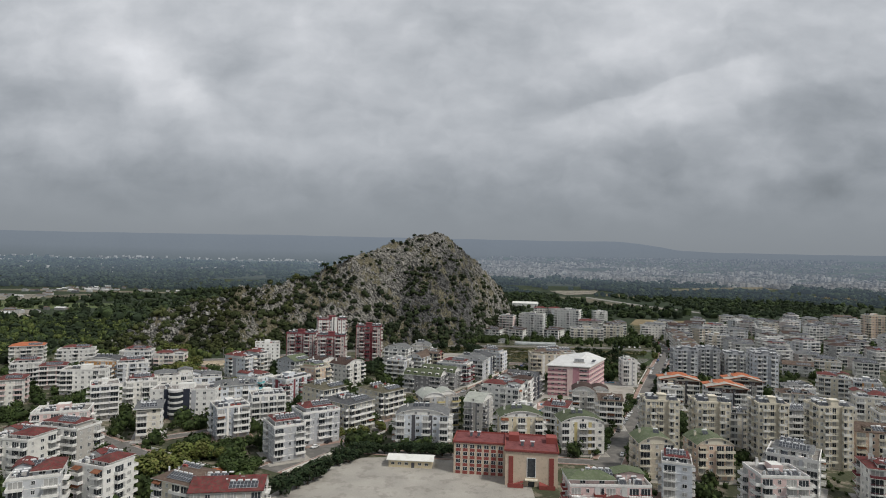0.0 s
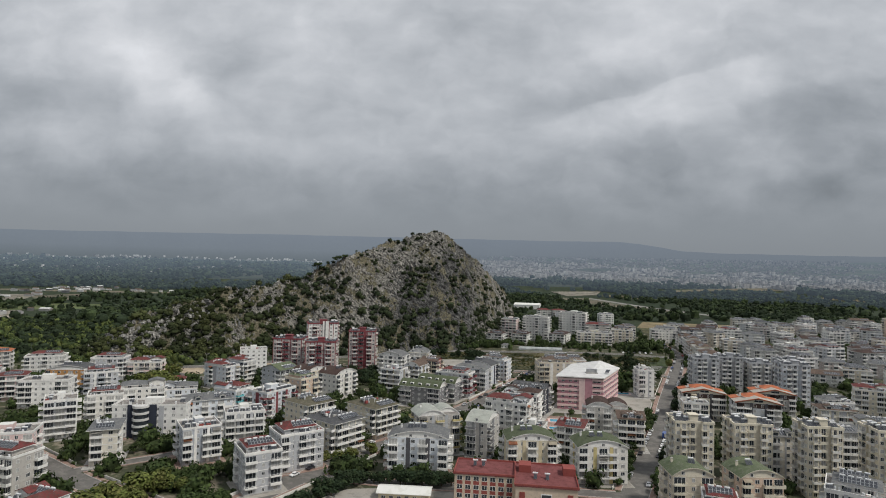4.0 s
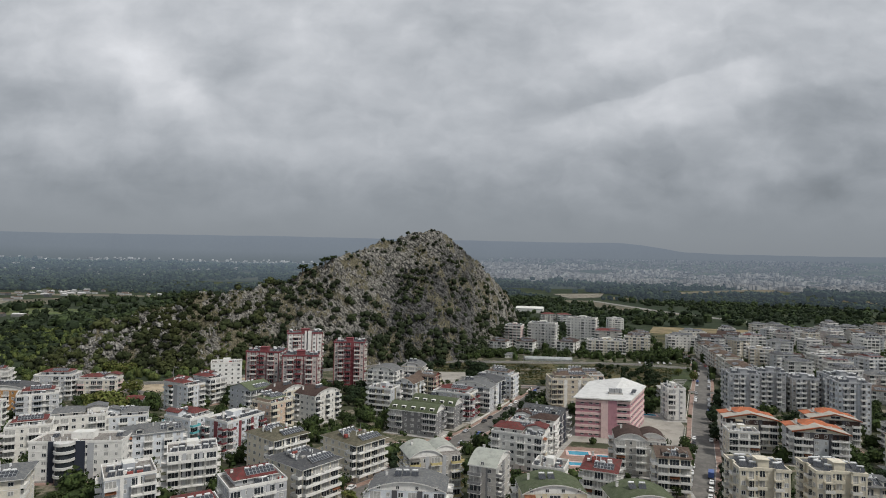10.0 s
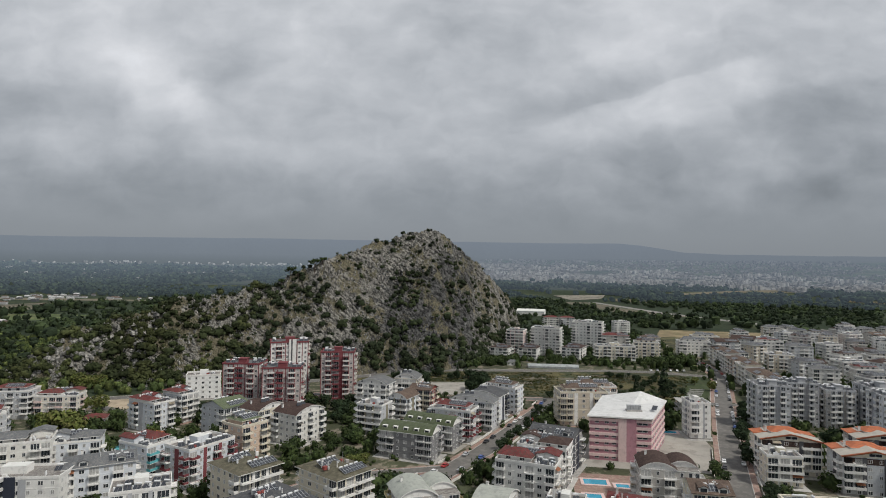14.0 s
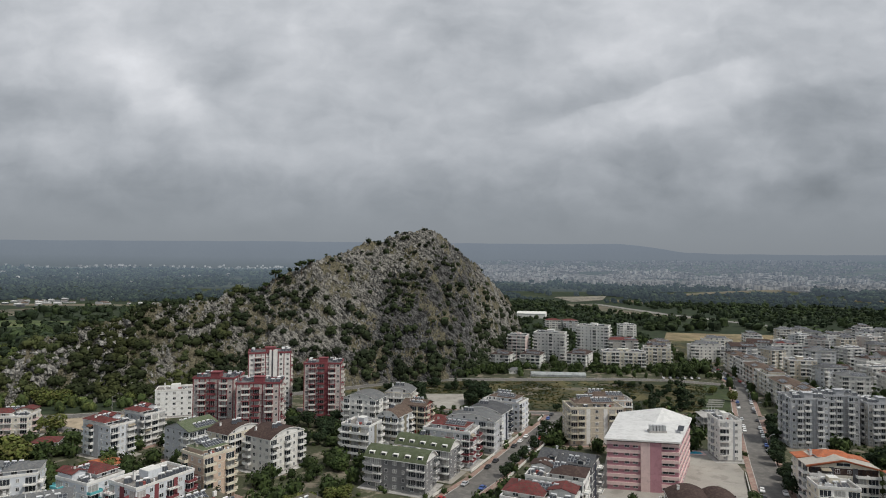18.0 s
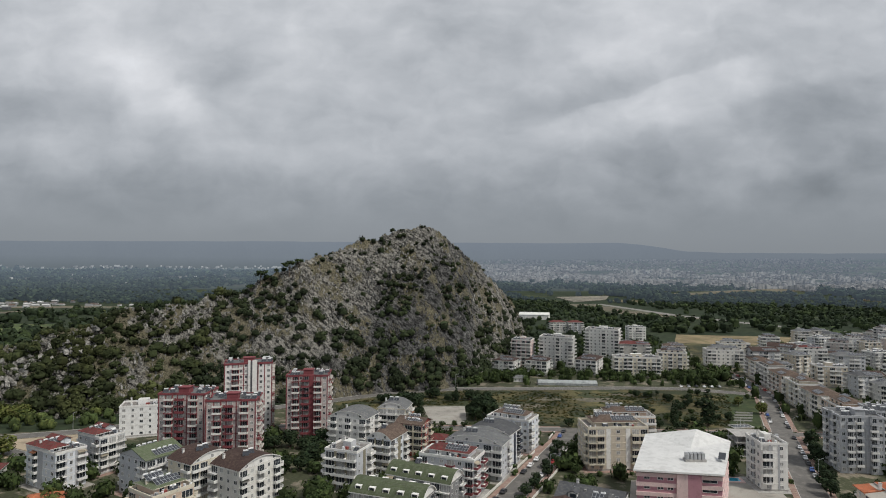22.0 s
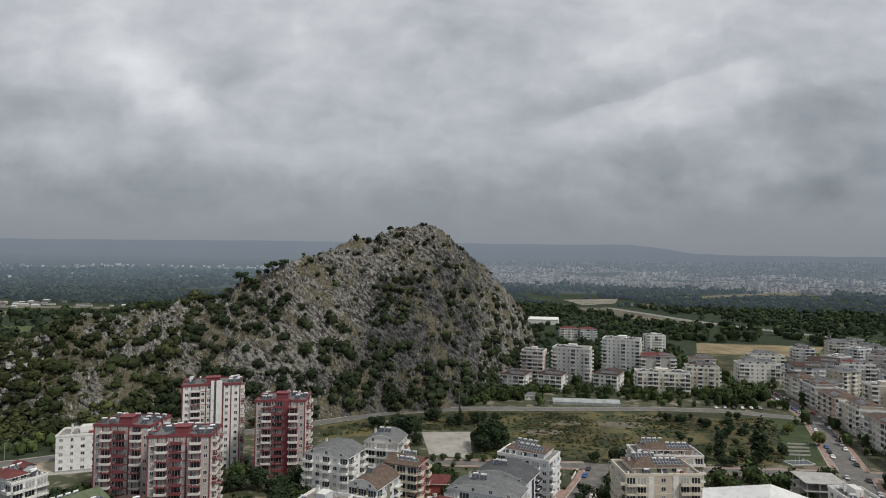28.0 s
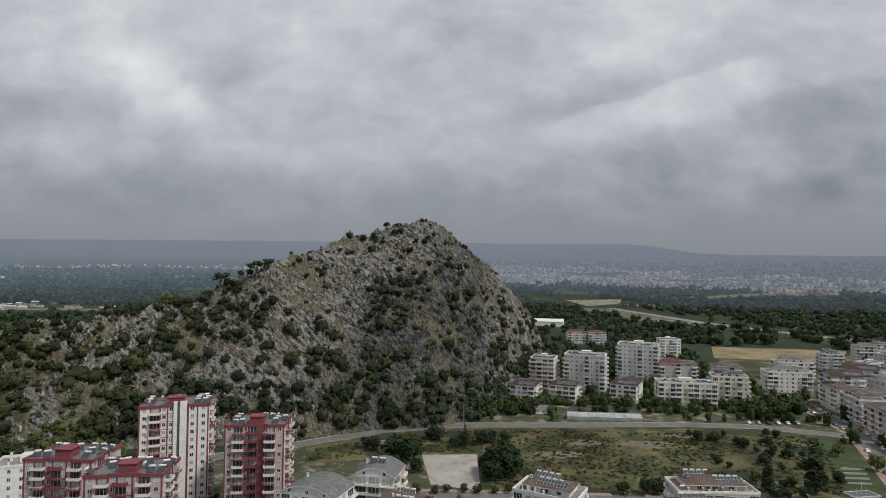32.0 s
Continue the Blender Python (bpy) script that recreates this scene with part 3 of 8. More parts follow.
def ground():
    g = Shape()
    xs = [-5200, -3600, -2700, -2000, -1500, -900, -500, -250, -120, 0, 120, 250, 500, 900, 1500, 2000, 2700, 3600, 5200]
    ys = [-2500, -1200, -500, 0, 250, 500, 800, 1200, 1600, 1900, 2100, 2300]
    v = [(x, y, plain_rise(x, y)) for y in ys for x in xs]
    k = len(xs)
    g.faces(v, [(j * k + i, j * k + i + 1, (j + 1) * k + i + 1, (j + 1) * k + i) for j in range(len(ys) - 1) for i in range(k - 1)], PLAIN)
    ys = [2300, 2600, 2900, 3200, 3500, 3700, 3900, 4100, 4300, 4500, 4700, 4900]
    v = [(x, y, plain_rise(x, y)) for y in ys for x in xs]
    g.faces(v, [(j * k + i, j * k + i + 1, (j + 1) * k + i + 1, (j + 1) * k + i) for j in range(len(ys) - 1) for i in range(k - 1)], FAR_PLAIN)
    setting("ground", g, "dark green plain of groves, gardens and fields", "ground")


def ribbon(points, width, z, m, shape=None):
    """A strip along a line of points on the ground."""
    s = shape or Shape()
    pts = [Vector((*p, 0)) for p in points]
    left, right = [], []
    for i, p in enumerate(pts):
        a, b = pts[max(i - 1, 0)], pts[min(i + 1, len(pts) - 1)]
        d = (b - a).normalized()
        nrm = Vector((-d.y, d.x, 0))
        left.append(p + nrm * width / 2)
        right.append(p - nrm * width / 2)
    v = [(q.x, q.y, z) for q in left] + [(q.x, q.y, z) for q in right]
    k = len(pts)
    s.faces(v, [(k + i, k + i + 1, i + 1, i) for i in range(k - 1)], m)
    return s


STREETS = []


def street(name, points, width, label, walk_width=2.5, walk_mat=None):
    """The carriageway; its pavements are laid once all streets are known."""
    z = 0.06 + 0.004 * len(STREETS)
    setting(name, ribbon(points, width, z, ASPHALT), label, "road")
    line = []
    for a, b in zip(points, points[1:]):
        k = max(int(math.hypot(b[0] - a[0], b[1] - a[1]) / 2.5), 1)
        line += [Vector((a[0] + (b[0] - a[0]) * i / k, a[1] + (b[1] - a[1]) * i / k)) for i in range(k)]
    STREETS.append((line + [Vector(points[-1])], width, walk_width, walk_mat or PAVING))


def on_street(x, y, margin=0.0, skip=None):
    return any(k != skip and (q.x - x) ** 2 + (q.y - y) ** 2 < (w / 2 + margin) ** 2 for k, (line, w, _, _) in enumerate(STREETS) for q in line)


def pavements():
    for k, (line, width, ww, m) in enumerate(STREETS):
        if not ww:
            continue
        s = Shape()
        for side in (1, -1):
            for i in range(len(line) - 1):
                d = (line[i + 1] - line[i]).normalized()
                nrm = Vector((-d.y, d.x)) * side
                mid = (line[i] + line[i + 1]) / 2 + nrm * (width / 2 + ww / 2)
                if on_street(mid.x, mid.y, 1.5, k):
                    continue
                for a, b, z0, mm in ((0, 0.22, 0.21, KERB), (0.22, ww, 0.19, m)):
                    p = [line[i] + nrm * (width / 2 + a), line[i + 1] + nrm * (width / 2 + a), line[i + 1] + nrm * (width / 2 + b), line[i] + nrm * (width / 2 + b)]
                    q = [(v.x, v.y, z0) for v in p]
                    s.poly(q if side < 0 else q[::-1], mm)
                    if a == 0:
                        e = [(p[0].x, p[0].y, 0.0), (p[1].x, p[1].y, 0.0), (p[1].x, p[1].y, z0), (p[0].x, p[0].y, z0)]
                        s.poly(e, KERB)
        setting("pavement", s, "block pavement with pale kerbs along the street", "pavement")


def patch(name, outline, z, m, label, category="ground"):
    s = Shape()
    s.poly([(x, y, z) for x, y in outline], m)
    return setting(name, s, label, category)


ground()
patch("town_ground", [(-420, 100), (520, 100), (620, 900), (300, 900), (190, 700), (20, 690), (10, 612), (-60, 585), (-200, 495), (-290, 470), (-420, 520)], 0.03, TOWN,
      "grey and green gardens and yards between the houses")
STREET_R = [(30, 170), (57, 232), (79, 283), (109, 348), (137, 417), (172, 500), (213, 595), (221, 640), (226, 700)]
STREET_D = [(-75, 235), (-38, 302), (-12, 350), (13, 393), (31, 431), (56, 484), (64, 504)]
street("street_east", STREET_R, 10, "grey asphalt street between apartment blocks")
street("street_middle", STREET_D, 10, "grey asphalt street with cars parked at both kerbs")
street("street_cross", [(-95, 505), (-12, 504), (60, 503), (110, 500), (172, 498), (240, 492)], 7, "narrow asphalt street beside the meadow", 2.2)
street("street_west", [(-215, 304), (-182, 279), (-160, 264), (-138, 250), (-95, 225)], 9, "grey asphalt street between the western houses", 2.0)
street("street_north_west", [(-150, 262), (-119, 287), (-80, 322), (-52, 352), (-30, 362), (5, 372)], 6, "asphalt lane between apartment blocks", 1.5)
street("street_school", [(-75, 262), (-38, 262), (-10, 258), (30, 258), (66, 255)], 6, "lane behind the school", 1.5)
street("hill_road", [(-330, 450), (-262, 466), (-194, 491), (-140, 527), (-84, 562), (-42, 592), (2, 605), (58, 608), (125, 613), (164, 611), (192, 600), (212, 592)], 9,
       "pale asphalt road round the foot of the hill", 0.9, STONY)
street("side_road", [(-238, 470), (-213, 461), (-192, 451), (-176, 440)], 6.5, "pale asphalt side road beside the bare lot", 0.9, STONY)
patch("dirt_lot", [(-262, 460), (-196, 485), (-150, 515), (-140, 500), (-180, 470), (-200, 448), (-245, 446)], 0.05, DIRT, "bare sandy lot at the foot of the hill")
patch("meadow", [(-75, 560), (-38, 587), (4, 600), (60, 603), (125, 608), (164, 606), (185, 598), (160, 510), (60, 508), (25, 510), (8, 508), (8, 556), (-22, 556), (-70, 535)], 0.05, FIELD,
      "rough green and straw-coloured meadow with bare patches")
patch("office_yard", [(54, 376), (108, 370), (124, 408), (128, 430), (72, 430)], 0.045, YARD, "pale concrete yard round the pink office", "pavement")
patch("pool_terrace", [(44, 332), (72, 329), (75, 365), (49, 368)], 0.047, PAVING, "paved terrace round the swimming pools", "pavement")
patch("parking_lot", [(-19, 552), (7, 554), (7, 509), (-13, 515)], 0.06, YARD, "empty pale concrete lot beside the meadow", "pavement")
patch("park_lawn", [(150, 512), (166, 509), (193, 567), (205, 592), (186, 596), (172, 560)], 0.07, LAWN, "green park lawn with paths beside the street")
for gx, gy, gr in ((60, 576, 7), (94, 574, 9), (118, 590, 7), (45, 556, 8), (-30, 570, 8)):
    patch("gravel_patch", [(gx + gr * 1.7 * math.cos(a) * (1 + 0.2 * math.sin(3 * a + gx)), gy + gr * 0.7 * math.sin(a)) for a in [k * 0.3927 for k in range(16)]], 0.056 + 0.001 * gr, STONY, "bare stony patch in the meadow")
patch("school_yard", [(-75, 190), (30, 190), (30, 228), (24, 254), (-22, 256), (-40, 253), (-55, 236)], 0.05, YARD, "pale bare concrete school yard", "pavement")


pavements()
STRAW = material("dry_grass", (0.225, 0.175, 0.10), 0.95, 0.3, 0.03, 1.0, 0.2, second=(0.15, 0.13, 0.065))
patch("straw_field", [(256, 872), (372, 855), (432, 940), (292, 962)], 0.05, STRAW, "dry straw-coloured field beyond the houses")
patch("green_field", [(232, 740), (300, 732), (372, 850), (256, 866)], 0.045, FIELD, "green field between the houses and the straw field")
EARTH = material("dry_earth", (0.15, 0.128, 0.09), 0.95, 0.3, 0.01, 0.3, 0.2, second=(0.07, 0.078, 0.045), amount=0.5)
PALE_EARTH = material("pale_earth", (0.225, 0.205, 0.17), 0.95, 0.35, 0.02, 0.3, 0.2, second=(0.10, 0.095, 0.065), amount=0.5)
patch("west_field", [(-1300, 1390), (-860, 1395), (-650, 1405), (-690, 1450), (-1300, 1480)], 0.05, EARTH, "bare sandy field on the plain")
patch("works_yard", [(-1030, 1090), (-870, 1085), (-830, 1120), (-915, 1270), (-1050, 1240)], 0.06, PALE_EARTH, "pale gravel yard on the plain")
patch("tan_field", [(-900, 1230), (-765, 1070), (-755, 1180), (-850, 1320)], 0.055, EARTH, "tan stubble field on the plain")
patch("pale_lot", [(-720, 880), (-673, 912), (-590, 812), (-630, 785)], 0.06, PALE_EARTH, "pale bare lot among the western trees")
patch("west_meadow", [(-980, 930), (-740, 880), (-560, 980), (-600, 1050), (-800, 1060), (-960, 1080)], 0.05, material("bright_grass", (0.070, 0.098, 0.032), 0.95, 0.3, 0.02, 0.5, 0.3, second=(0.125, 0.125, 0.055), amount=0.4), "bright green meadow with scattered trees on the plain")


ROADWAY = material("worn_roadway", (0.24, 0.232, 0.215), 0.95, 0.15, 0.05, 1.0, 0.1, second=(0.19, 0.18, 0.165))


def far_field(name, outline, m, label):
    """A field out on the rising plain, laid just over it."""
    s = Shape()
    s.poly([(x, y, plain_rise(x, y) + 1.2) for x, y in outline], m)
    setting(name, s, label, "ground")


far_field("river_bed", [(683, 2018), (741, 2163), (1149, 2420), (1505, 2560), (1374, 2182), (1274, 2271), (1001, 2216)], EARTH, "tan bare strip along the far woods")
far_field("river_bed", [(303, 1947), (482, 2011), (417, 1800), (310, 1700)], PALE_EARTH, "pale bare strip beside the motorway")
setting("highway", ribbon([(140, 2290), (300, 1923), (366, 1560), (385, 1450), (412, 1296), (454, 1170), (490, 1082), (540, 1000), (640, 860)], 22, 0.1, ROADWAY), "pale motorway across the plain", "road")
patch("highway_verge", [(290, 1890), (352, 1560), (372, 1440), (398, 1296), (434, 1200), (405, 1200), (318, 1310), (272, 1560), (250, 1880)], 0.07, EARTH, "bare tan verge beside the motorway")

# crest of the hill: x, y, height, and how far its front slope runs out per metre of height
HILL_LINE = [(66, 815, 26, 0.45), (61, 798, 50, 0.5), (42, 769, 71, 0.58), (23, 737, 90, 0.62), (4, 708, 103, 0.64), (-8, 692, 114, 0.64), (-24, 682, 122, 0.66), (-52, 678, 116, 0.70), (-75, 668, 107.5, 0.72),
             (-98, 650, 97.5, 0.74), (-119, 626, 87, 0.72), (-144, 622, 76, 0.72), (-168, 618, 68, 0.8), (-186, 600, 60, 0.85), (-202, 578, 55, 0.8), (-226, 557, 50, 0.75), (-254, 543, 42, 0.7),
             (-280, 534, 34, 0.8), (-302, 528, 17, 0.9), (-328, 524, 2, 1.0)]


def hill_base(x, y):
    best = 0.0
    for (ax, ay, az, af), (bx, by, bz, bf) in zip(HILL_LINE, HILL_LINE[1:]):
        dx, dy = bx - ax, by - ay
        t = min(max(((x - ax) * dx + (y - ay) * dy) / (dx * dx + dy * dy), 0), 1)
        px, py, pz, pf = ax + dx * t, ay + dy * t, az + (bz - az) * t, af + (bf - af) * t
        ox, oy = x - px, y - py
        # the eastern flank is a cliff, the front slope lies back, the rear is gentler still
        fx = 0.30 if ox > 0 and px > -30 else max(pf, 0.7)
        fy = pf if oy < 0 else min(1.0, pf * 1.5)
        u = math.hypot(ox / (pz * fx + 4), oy / (pz * fy + 4))
        if u < 1:
            best = max(best, pz * (1 - u) ** 0.93)
    return best


def hill_z(x, y):
    """A steep limestone summit with a long ridge that falls to the west; gullies, ribs and ledges."""
    best = hill_base(x, y)
    if best <= 0:
        return -1.0
    amp = min(1.0, best / 18)
    n1 = noise.fractal(Vector((x * 0.022, y * 0.022, 3.1)), 1.0, 2.1, 3)
    rib = 1 - abs(noise.noise(Vector((x * 0.06 + 0.015 * y, y * 0.035 - 0.02 * x, 7.7)))) * 2
    crag = 1 - abs(noise.noise(Vector((x * 0.15 + 0.05 * y, y * 0.10, best * 0.05)))) * 2
    chip = 1 - abs(noise.noise(Vector((x * 0.37, y * 0.30, best * 0.16)))) * 2
    fine = noise.noise(Vector((x * 0.8, y * 0.8, best * 0.3)))
    top = min(1.0, max(0.0, (best - 70) / 50))
    z = best + amp * ((5.5 - 4 * top) * n1 + (4 - 2.6 * top) * (rib - 0.45) + (3.0 - 1.2 * top) * (crag - 0.45) + 1.9 * (chip - 0.45) + 0.6 * fine)
    ledge = 6.0
    f = z / ledge - math.floor(z / ledge)
    return z + amp * 0.5 * (f * f * (3 - 2 * f) - f) * ledge


def hill():
    step = 1.6
    nx, ny = 275, 250
    v, faces = [], []
    for j in range(ny + 1):
        for i in range(nx + 1):
            x, y = -345 + i * step, 476 + j * step
            jx = 0.5 * noise.noise(Vector((x * 0.9, y * 0.9, 4)))
            v.append((x + jx, y + jx, max(hill_z(x, y), -1.0)))
    k = nx + 1
    for j in range(ny):
        for i in range(nx):
            q = (j * k + i, j * k + i + 1, (j + 1) * k + i + 1, (j + 1) * k + i)
            if max(v[a][2] for a in q) > -0.9:
                faces.append(q)
    s = Shape()
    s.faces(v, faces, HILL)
    tagged(new("hill", s.mesh("hill")), "steep grey limestone hill with scrub on its slopes", "hill", kind="structure")


hill()


RIDGE = ((-60, 238), (-45, 246), (-38.7, 252), (-35, 258), (-26.7, 275), (-16.9, 291), (-10.6, 293), (2.6, 292), (10.2, 287), (15.3, 287), (16.8, 275), (18.8, 247), (20.7, 219), (24.8, 205), (29, 200), (35.4, 193), (60, 188))


def far_ridge():
    """Blue table-land along the horizon."""
    s = Shape()
    v, k = [], 241
    for i in range(k):
        deg = -60 + 120 * i / (k - 1)
        a = radians(deg)
        x, y = 4750 * math.sin(a), 4750 * math.cos(a)
        h = float(np.interp(deg, [p[0] for p in RIDGE], [p[1] for p in RIDGE]))
        h += 3 * noise.noise(Vector((i * 0.2, 0, 0))) + 1.5 * noise.noise(Vector((i * 0.8, 5, 0)))
        v += [(x, y, 0), (x, y, h)]
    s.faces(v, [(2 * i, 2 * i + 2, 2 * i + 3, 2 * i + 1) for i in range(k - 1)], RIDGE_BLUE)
    tagged(new("backdrop", s.mesh("backdrop")), "hazy blue table-land along the horizon", "backdrop", kind="structure")


far_ridge()


# ---------------------------------------------------------------- houses
FLOOR = 2.95
SHARED = {}


def shared(key, build):
    if key not in SHARED:
        s = Shape()
        build(s)
        SHARED[key] = s.mesh(key[0])
    return SHARED[key]


def window_mesh(w, h, pane, frame_mat):
    """A two-light window: one frame with the panes set back in it."""
    def build(s):
        t = 0.09
        xs, zs = (-w / 2, -w / 2 + t, -0.04, 0.04, w / 2 - t, w / 2), (0, t, h - t, h)
        for i in range(5):
            for j in range(3):
                x0, x1, z0, z1 = xs[i], xs[i + 1], zs[j], zs[j + 1]
                if j == 1 and i in (1, 3):
                    s.poly([(x0, -0.02, z0), (x1, -0.02, z0), (x1, -0.02, z1), (x0, -0.02, z1)], pane)
                    for p, q in (((x0, z0), (x1, z0)), ((x1, z0), (x1, z1)), ((x1, z1), (x0, z1)), ((x0, z1), (x0, z0))):
                        s.poly([(p[0], -0.09, p[1]), (q[0], -0.09, q[1]), (q[0], -0.02, q[1]), (p[0], -0.02, p[1])], frame_mat)
                else:
                    s.poly([(x0, -0.09, z0), (x1, -0.09, z0), (x1, -0.09, z1), (x0, -0.09, z1)], frame_mat)
        a, b = w / 2, h
        for p, q in (((-a, 0), (a, 0)), ((a, 0), (a, b)), ((a, b), (-a, b)), ((-a, b), (-a, 0))):
            s.poly([(p[0], 0, p[1]), (q[0], 0, q[1]), (q[0], -0.09, q[1]), (p[0], -0.09, p[1])], frame_mat)
        s.weld()
    return shared(("window", round(w, 2), round(h, 2), pane.name, frame_mat.name), build)


def balcony_mesh(w, d, slab, rail, kind, awning=None, pane=None):
    """A balcony: slab, parapet or rail, and behind it a dark glazed door, widened to stand in for the shade of the
    recess.
    """
    def build(s):
        s.box(-w / 2, -d, -0.12, w / 2, 0, 0.05, slab)
        t = 0.10
        if kind == "wall":
            s.box(-w / 2, -d, 0.05, w / 2, -d + t, 0.95, rail)
            s.box(-w / 2, -d + t, 0.05, -w / 2 + t, 0, 0.95, rail)
            s.box(w / 2 - t, -d + t, 0.05, w / 2, 0, 0.95, rail)
        else:
            s.box(-w / 2, -d, 0.85, w / 2, -d + 0.06, 0.93, rail)
            s.box(-w / 2, -d, 0.05, w / 2, -d + 0.05, 0.35, slab)
            k = max(int(w / 0.5), 3)
            for i in range(k + 1):
                x = -w / 2 + (w - 0.06) * i / k
                s.box(x, -d, 0.05, x + 0.06, -d + 0.05, 0.85, rail)
            for x in (-w / 2, w / 2 - 0.06):
                s.box(x, -d, 0.05, x + 0.06, 0, 0.35, slab)
                s.box(x, -d, 0.85, x + 0.06, 0, 0.93, rail)
        g = w * 0.43
        s.box(-g, -0.05, 0.06, g, 0, 2.5, PVC)
        for a, b in ((-g + 0.08, -g / 3 - 0.05), (-g / 3 + 0.05, g / 3 - 0.05), (g / 3 + 0.05, g - 0.08)):
            s.poly([(a, -0.06, 0.12), (b, -0.06, 0.12), (b, -0.06, 2.42), (a, -0.06, 2.42)], pane or GLASS)
        if awning:
            q = [(-g, -0.08, 2.6), (g, -0.08, 2.6), (g, -d * 0.95, 1.95), (-g, -d * 0.95, 1.95)]
            s.faces(q + [(-g, -d * 0.95, 1.75), (g, -d * 0.95, 1.75)], [(3, 2, 1, 0), (0, 1, 2, 3), (3, 2, 5, 4), (4, 5, 2, 3)], awning)
    return shared(("balcony", round(w, 2), round(d, 2), slab.name, rail.name, kind, awning.name if awning else "", pane.name if pane else ""), build)


def heater_mesh(panels):
    """Solar water heater: tilted collectors on a frame and a lying tank behind them."""
    def build(s):
        for i in range(panels):
            x = i * 1.15
            a, b = (x, 0, 0.25), (x + 1.05, 0, 0.25)
            c, d = (x + 1.05, 1.55, 1.25), (x, 1.55, 1.25)
            s.poly([a, b, c, d], PANEL)
            s.poly([(p[0], p[1] + 0.05, p[2] - 0.09) for p in (d, c, b, a)], STEEL)
            for p, q in ((a, b), (b, c), (c, d), (d, a)):
                s.poly([p, (p[0], p[1] + 0.05, p[2] - 0.09), (q[0], q[1] + 0.05, q[2] - 0.09), q], STEEL)
        w = panels * 1.15
        for x in (0.1, w - 0.2):
            s.rod((x, 1.6, 0), (x, 1.6, 1.4), 0.04, 0.04, STEEL, 4)
            s.rod((x, 0.05, 0), (x, 0.05, 0.3), 0.04, 0.04, STEEL, 4)
        s.rod((w / 2 - 0.9, 1.9, 1.55), (w / 2 + 0.9, 1.9, 1.55), 0.30, 0.30, TANK, 9)
        s.rod((w / 2 - 0.5, 1.9, 0), (w / 2 - 0.5, 1.9, 1.3), 0.04, 0.04, STEEL, 4)
        s.rod((w / 2 + 0.5, 1.9, 0), (w / 2 + 0.5, 1.9, 1.3), 0.04, 0.04, STEEL, 4)
    return shared(("solar_heater", panels), build)


def rack_mesh(k):
    """A raised bank of steep collectors, two deep, on end trestles, one welded frame."""
    def build(s):
        w = k * 1.12
        lift = lambda x, v: (x, v * 2.9, 0.22 + v * 1.15)
        for i in range(k):
            x0, x1 = i * 1.12, (i + 1) * 1.12
            e = 0.07
            us, vs = (x0, x0 + e, x1 - e, x1), (0, 0.03, 0.48, 0.52, 0.97, 1)
            for a in range(3):
                for b in range(5):
                    s.poly([lift(us[a], vs[b]), lift(us[a + 1], vs[b]), lift(us[a + 1], vs[b + 1]), lift(us[a], vs[b + 1])], PANEL if a == 1 and b in (1, 3) else STEEL)
        q = [lift(0, 0), lift(w, 0), lift(w, 1), lift(0, 1)]
        low = [(p[0], p[1] + 0.08, p[2] - 0.12) for p in q]
        s.faces([*q, *low], [(7, 6, 5, 4), (4, 5, 1, 0), (5, 6, 2, 1), (6, 7, 3, 2), (7, 4, 0, 3)], STEEL)
        for x in (0, w):
            for p, z in ((low[0], -0.8), (low[2], -0.8)):
                y = p[1]
                t = 0.12 if x == 0 else -0.12
                s.faces([(x, y, p[2]), (x + t, y, p[2] - 0.02), (x + t, y, z), (x, y, z)], [(0, 1, 2, 3), (3, 2, 1, 0)], STEEL)
        s.weld()
    return shared(("solar_rack", k), build)


def tank_mesh():
    """A lying hot-water tank with domed ends."""
    def build(s):
        v, f, k = [], [], 8
        for x, r in ((0, 0.12), (0.10, 0.25), (0.2, 0.28), (1.4, 0.28), (1.5, 0.25), (1.6, 0.12)):
            v += [(x, r * math.cos(2 * math.pi * i / k), r * math.sin(2 * math.pi * i / k)) for i in range(k)]
        f = [(a * k + i, a * k + (i + 1) % k, a * k + k + (i + 1) % k, a * k + k + i)[::-1] for a in range(5) for i in range(k)]
        s.faces(v, f + [tuple(range(k)), tuple(range(6 * k - 1, 5 * k - 1, -1))], TANK)
    return shared(("tank",), build)


def dish_mesh():
    def build(s):
        s.rod((0, 0, 0), (0, 0, 0.9), 0.04, 0.04, STEEL, 5)
        ring = [(0.55 * math.cos(t), -0.15 - 0.25, 0.9 + 0.55 * math.sin(t)) for t in [2 * math.pi * i / 10 for i in range(10)]]
        for i in range(10):
            s.poly([(0, -0.1, 0.9), ring[i], ring[(i + 1) % 10]], TANK)
            s.poly([ring[(i + 1) % 10], ring[i], (0, -0.06, 0.9)], TANK)
    return shared(("satellite_dish",), build)


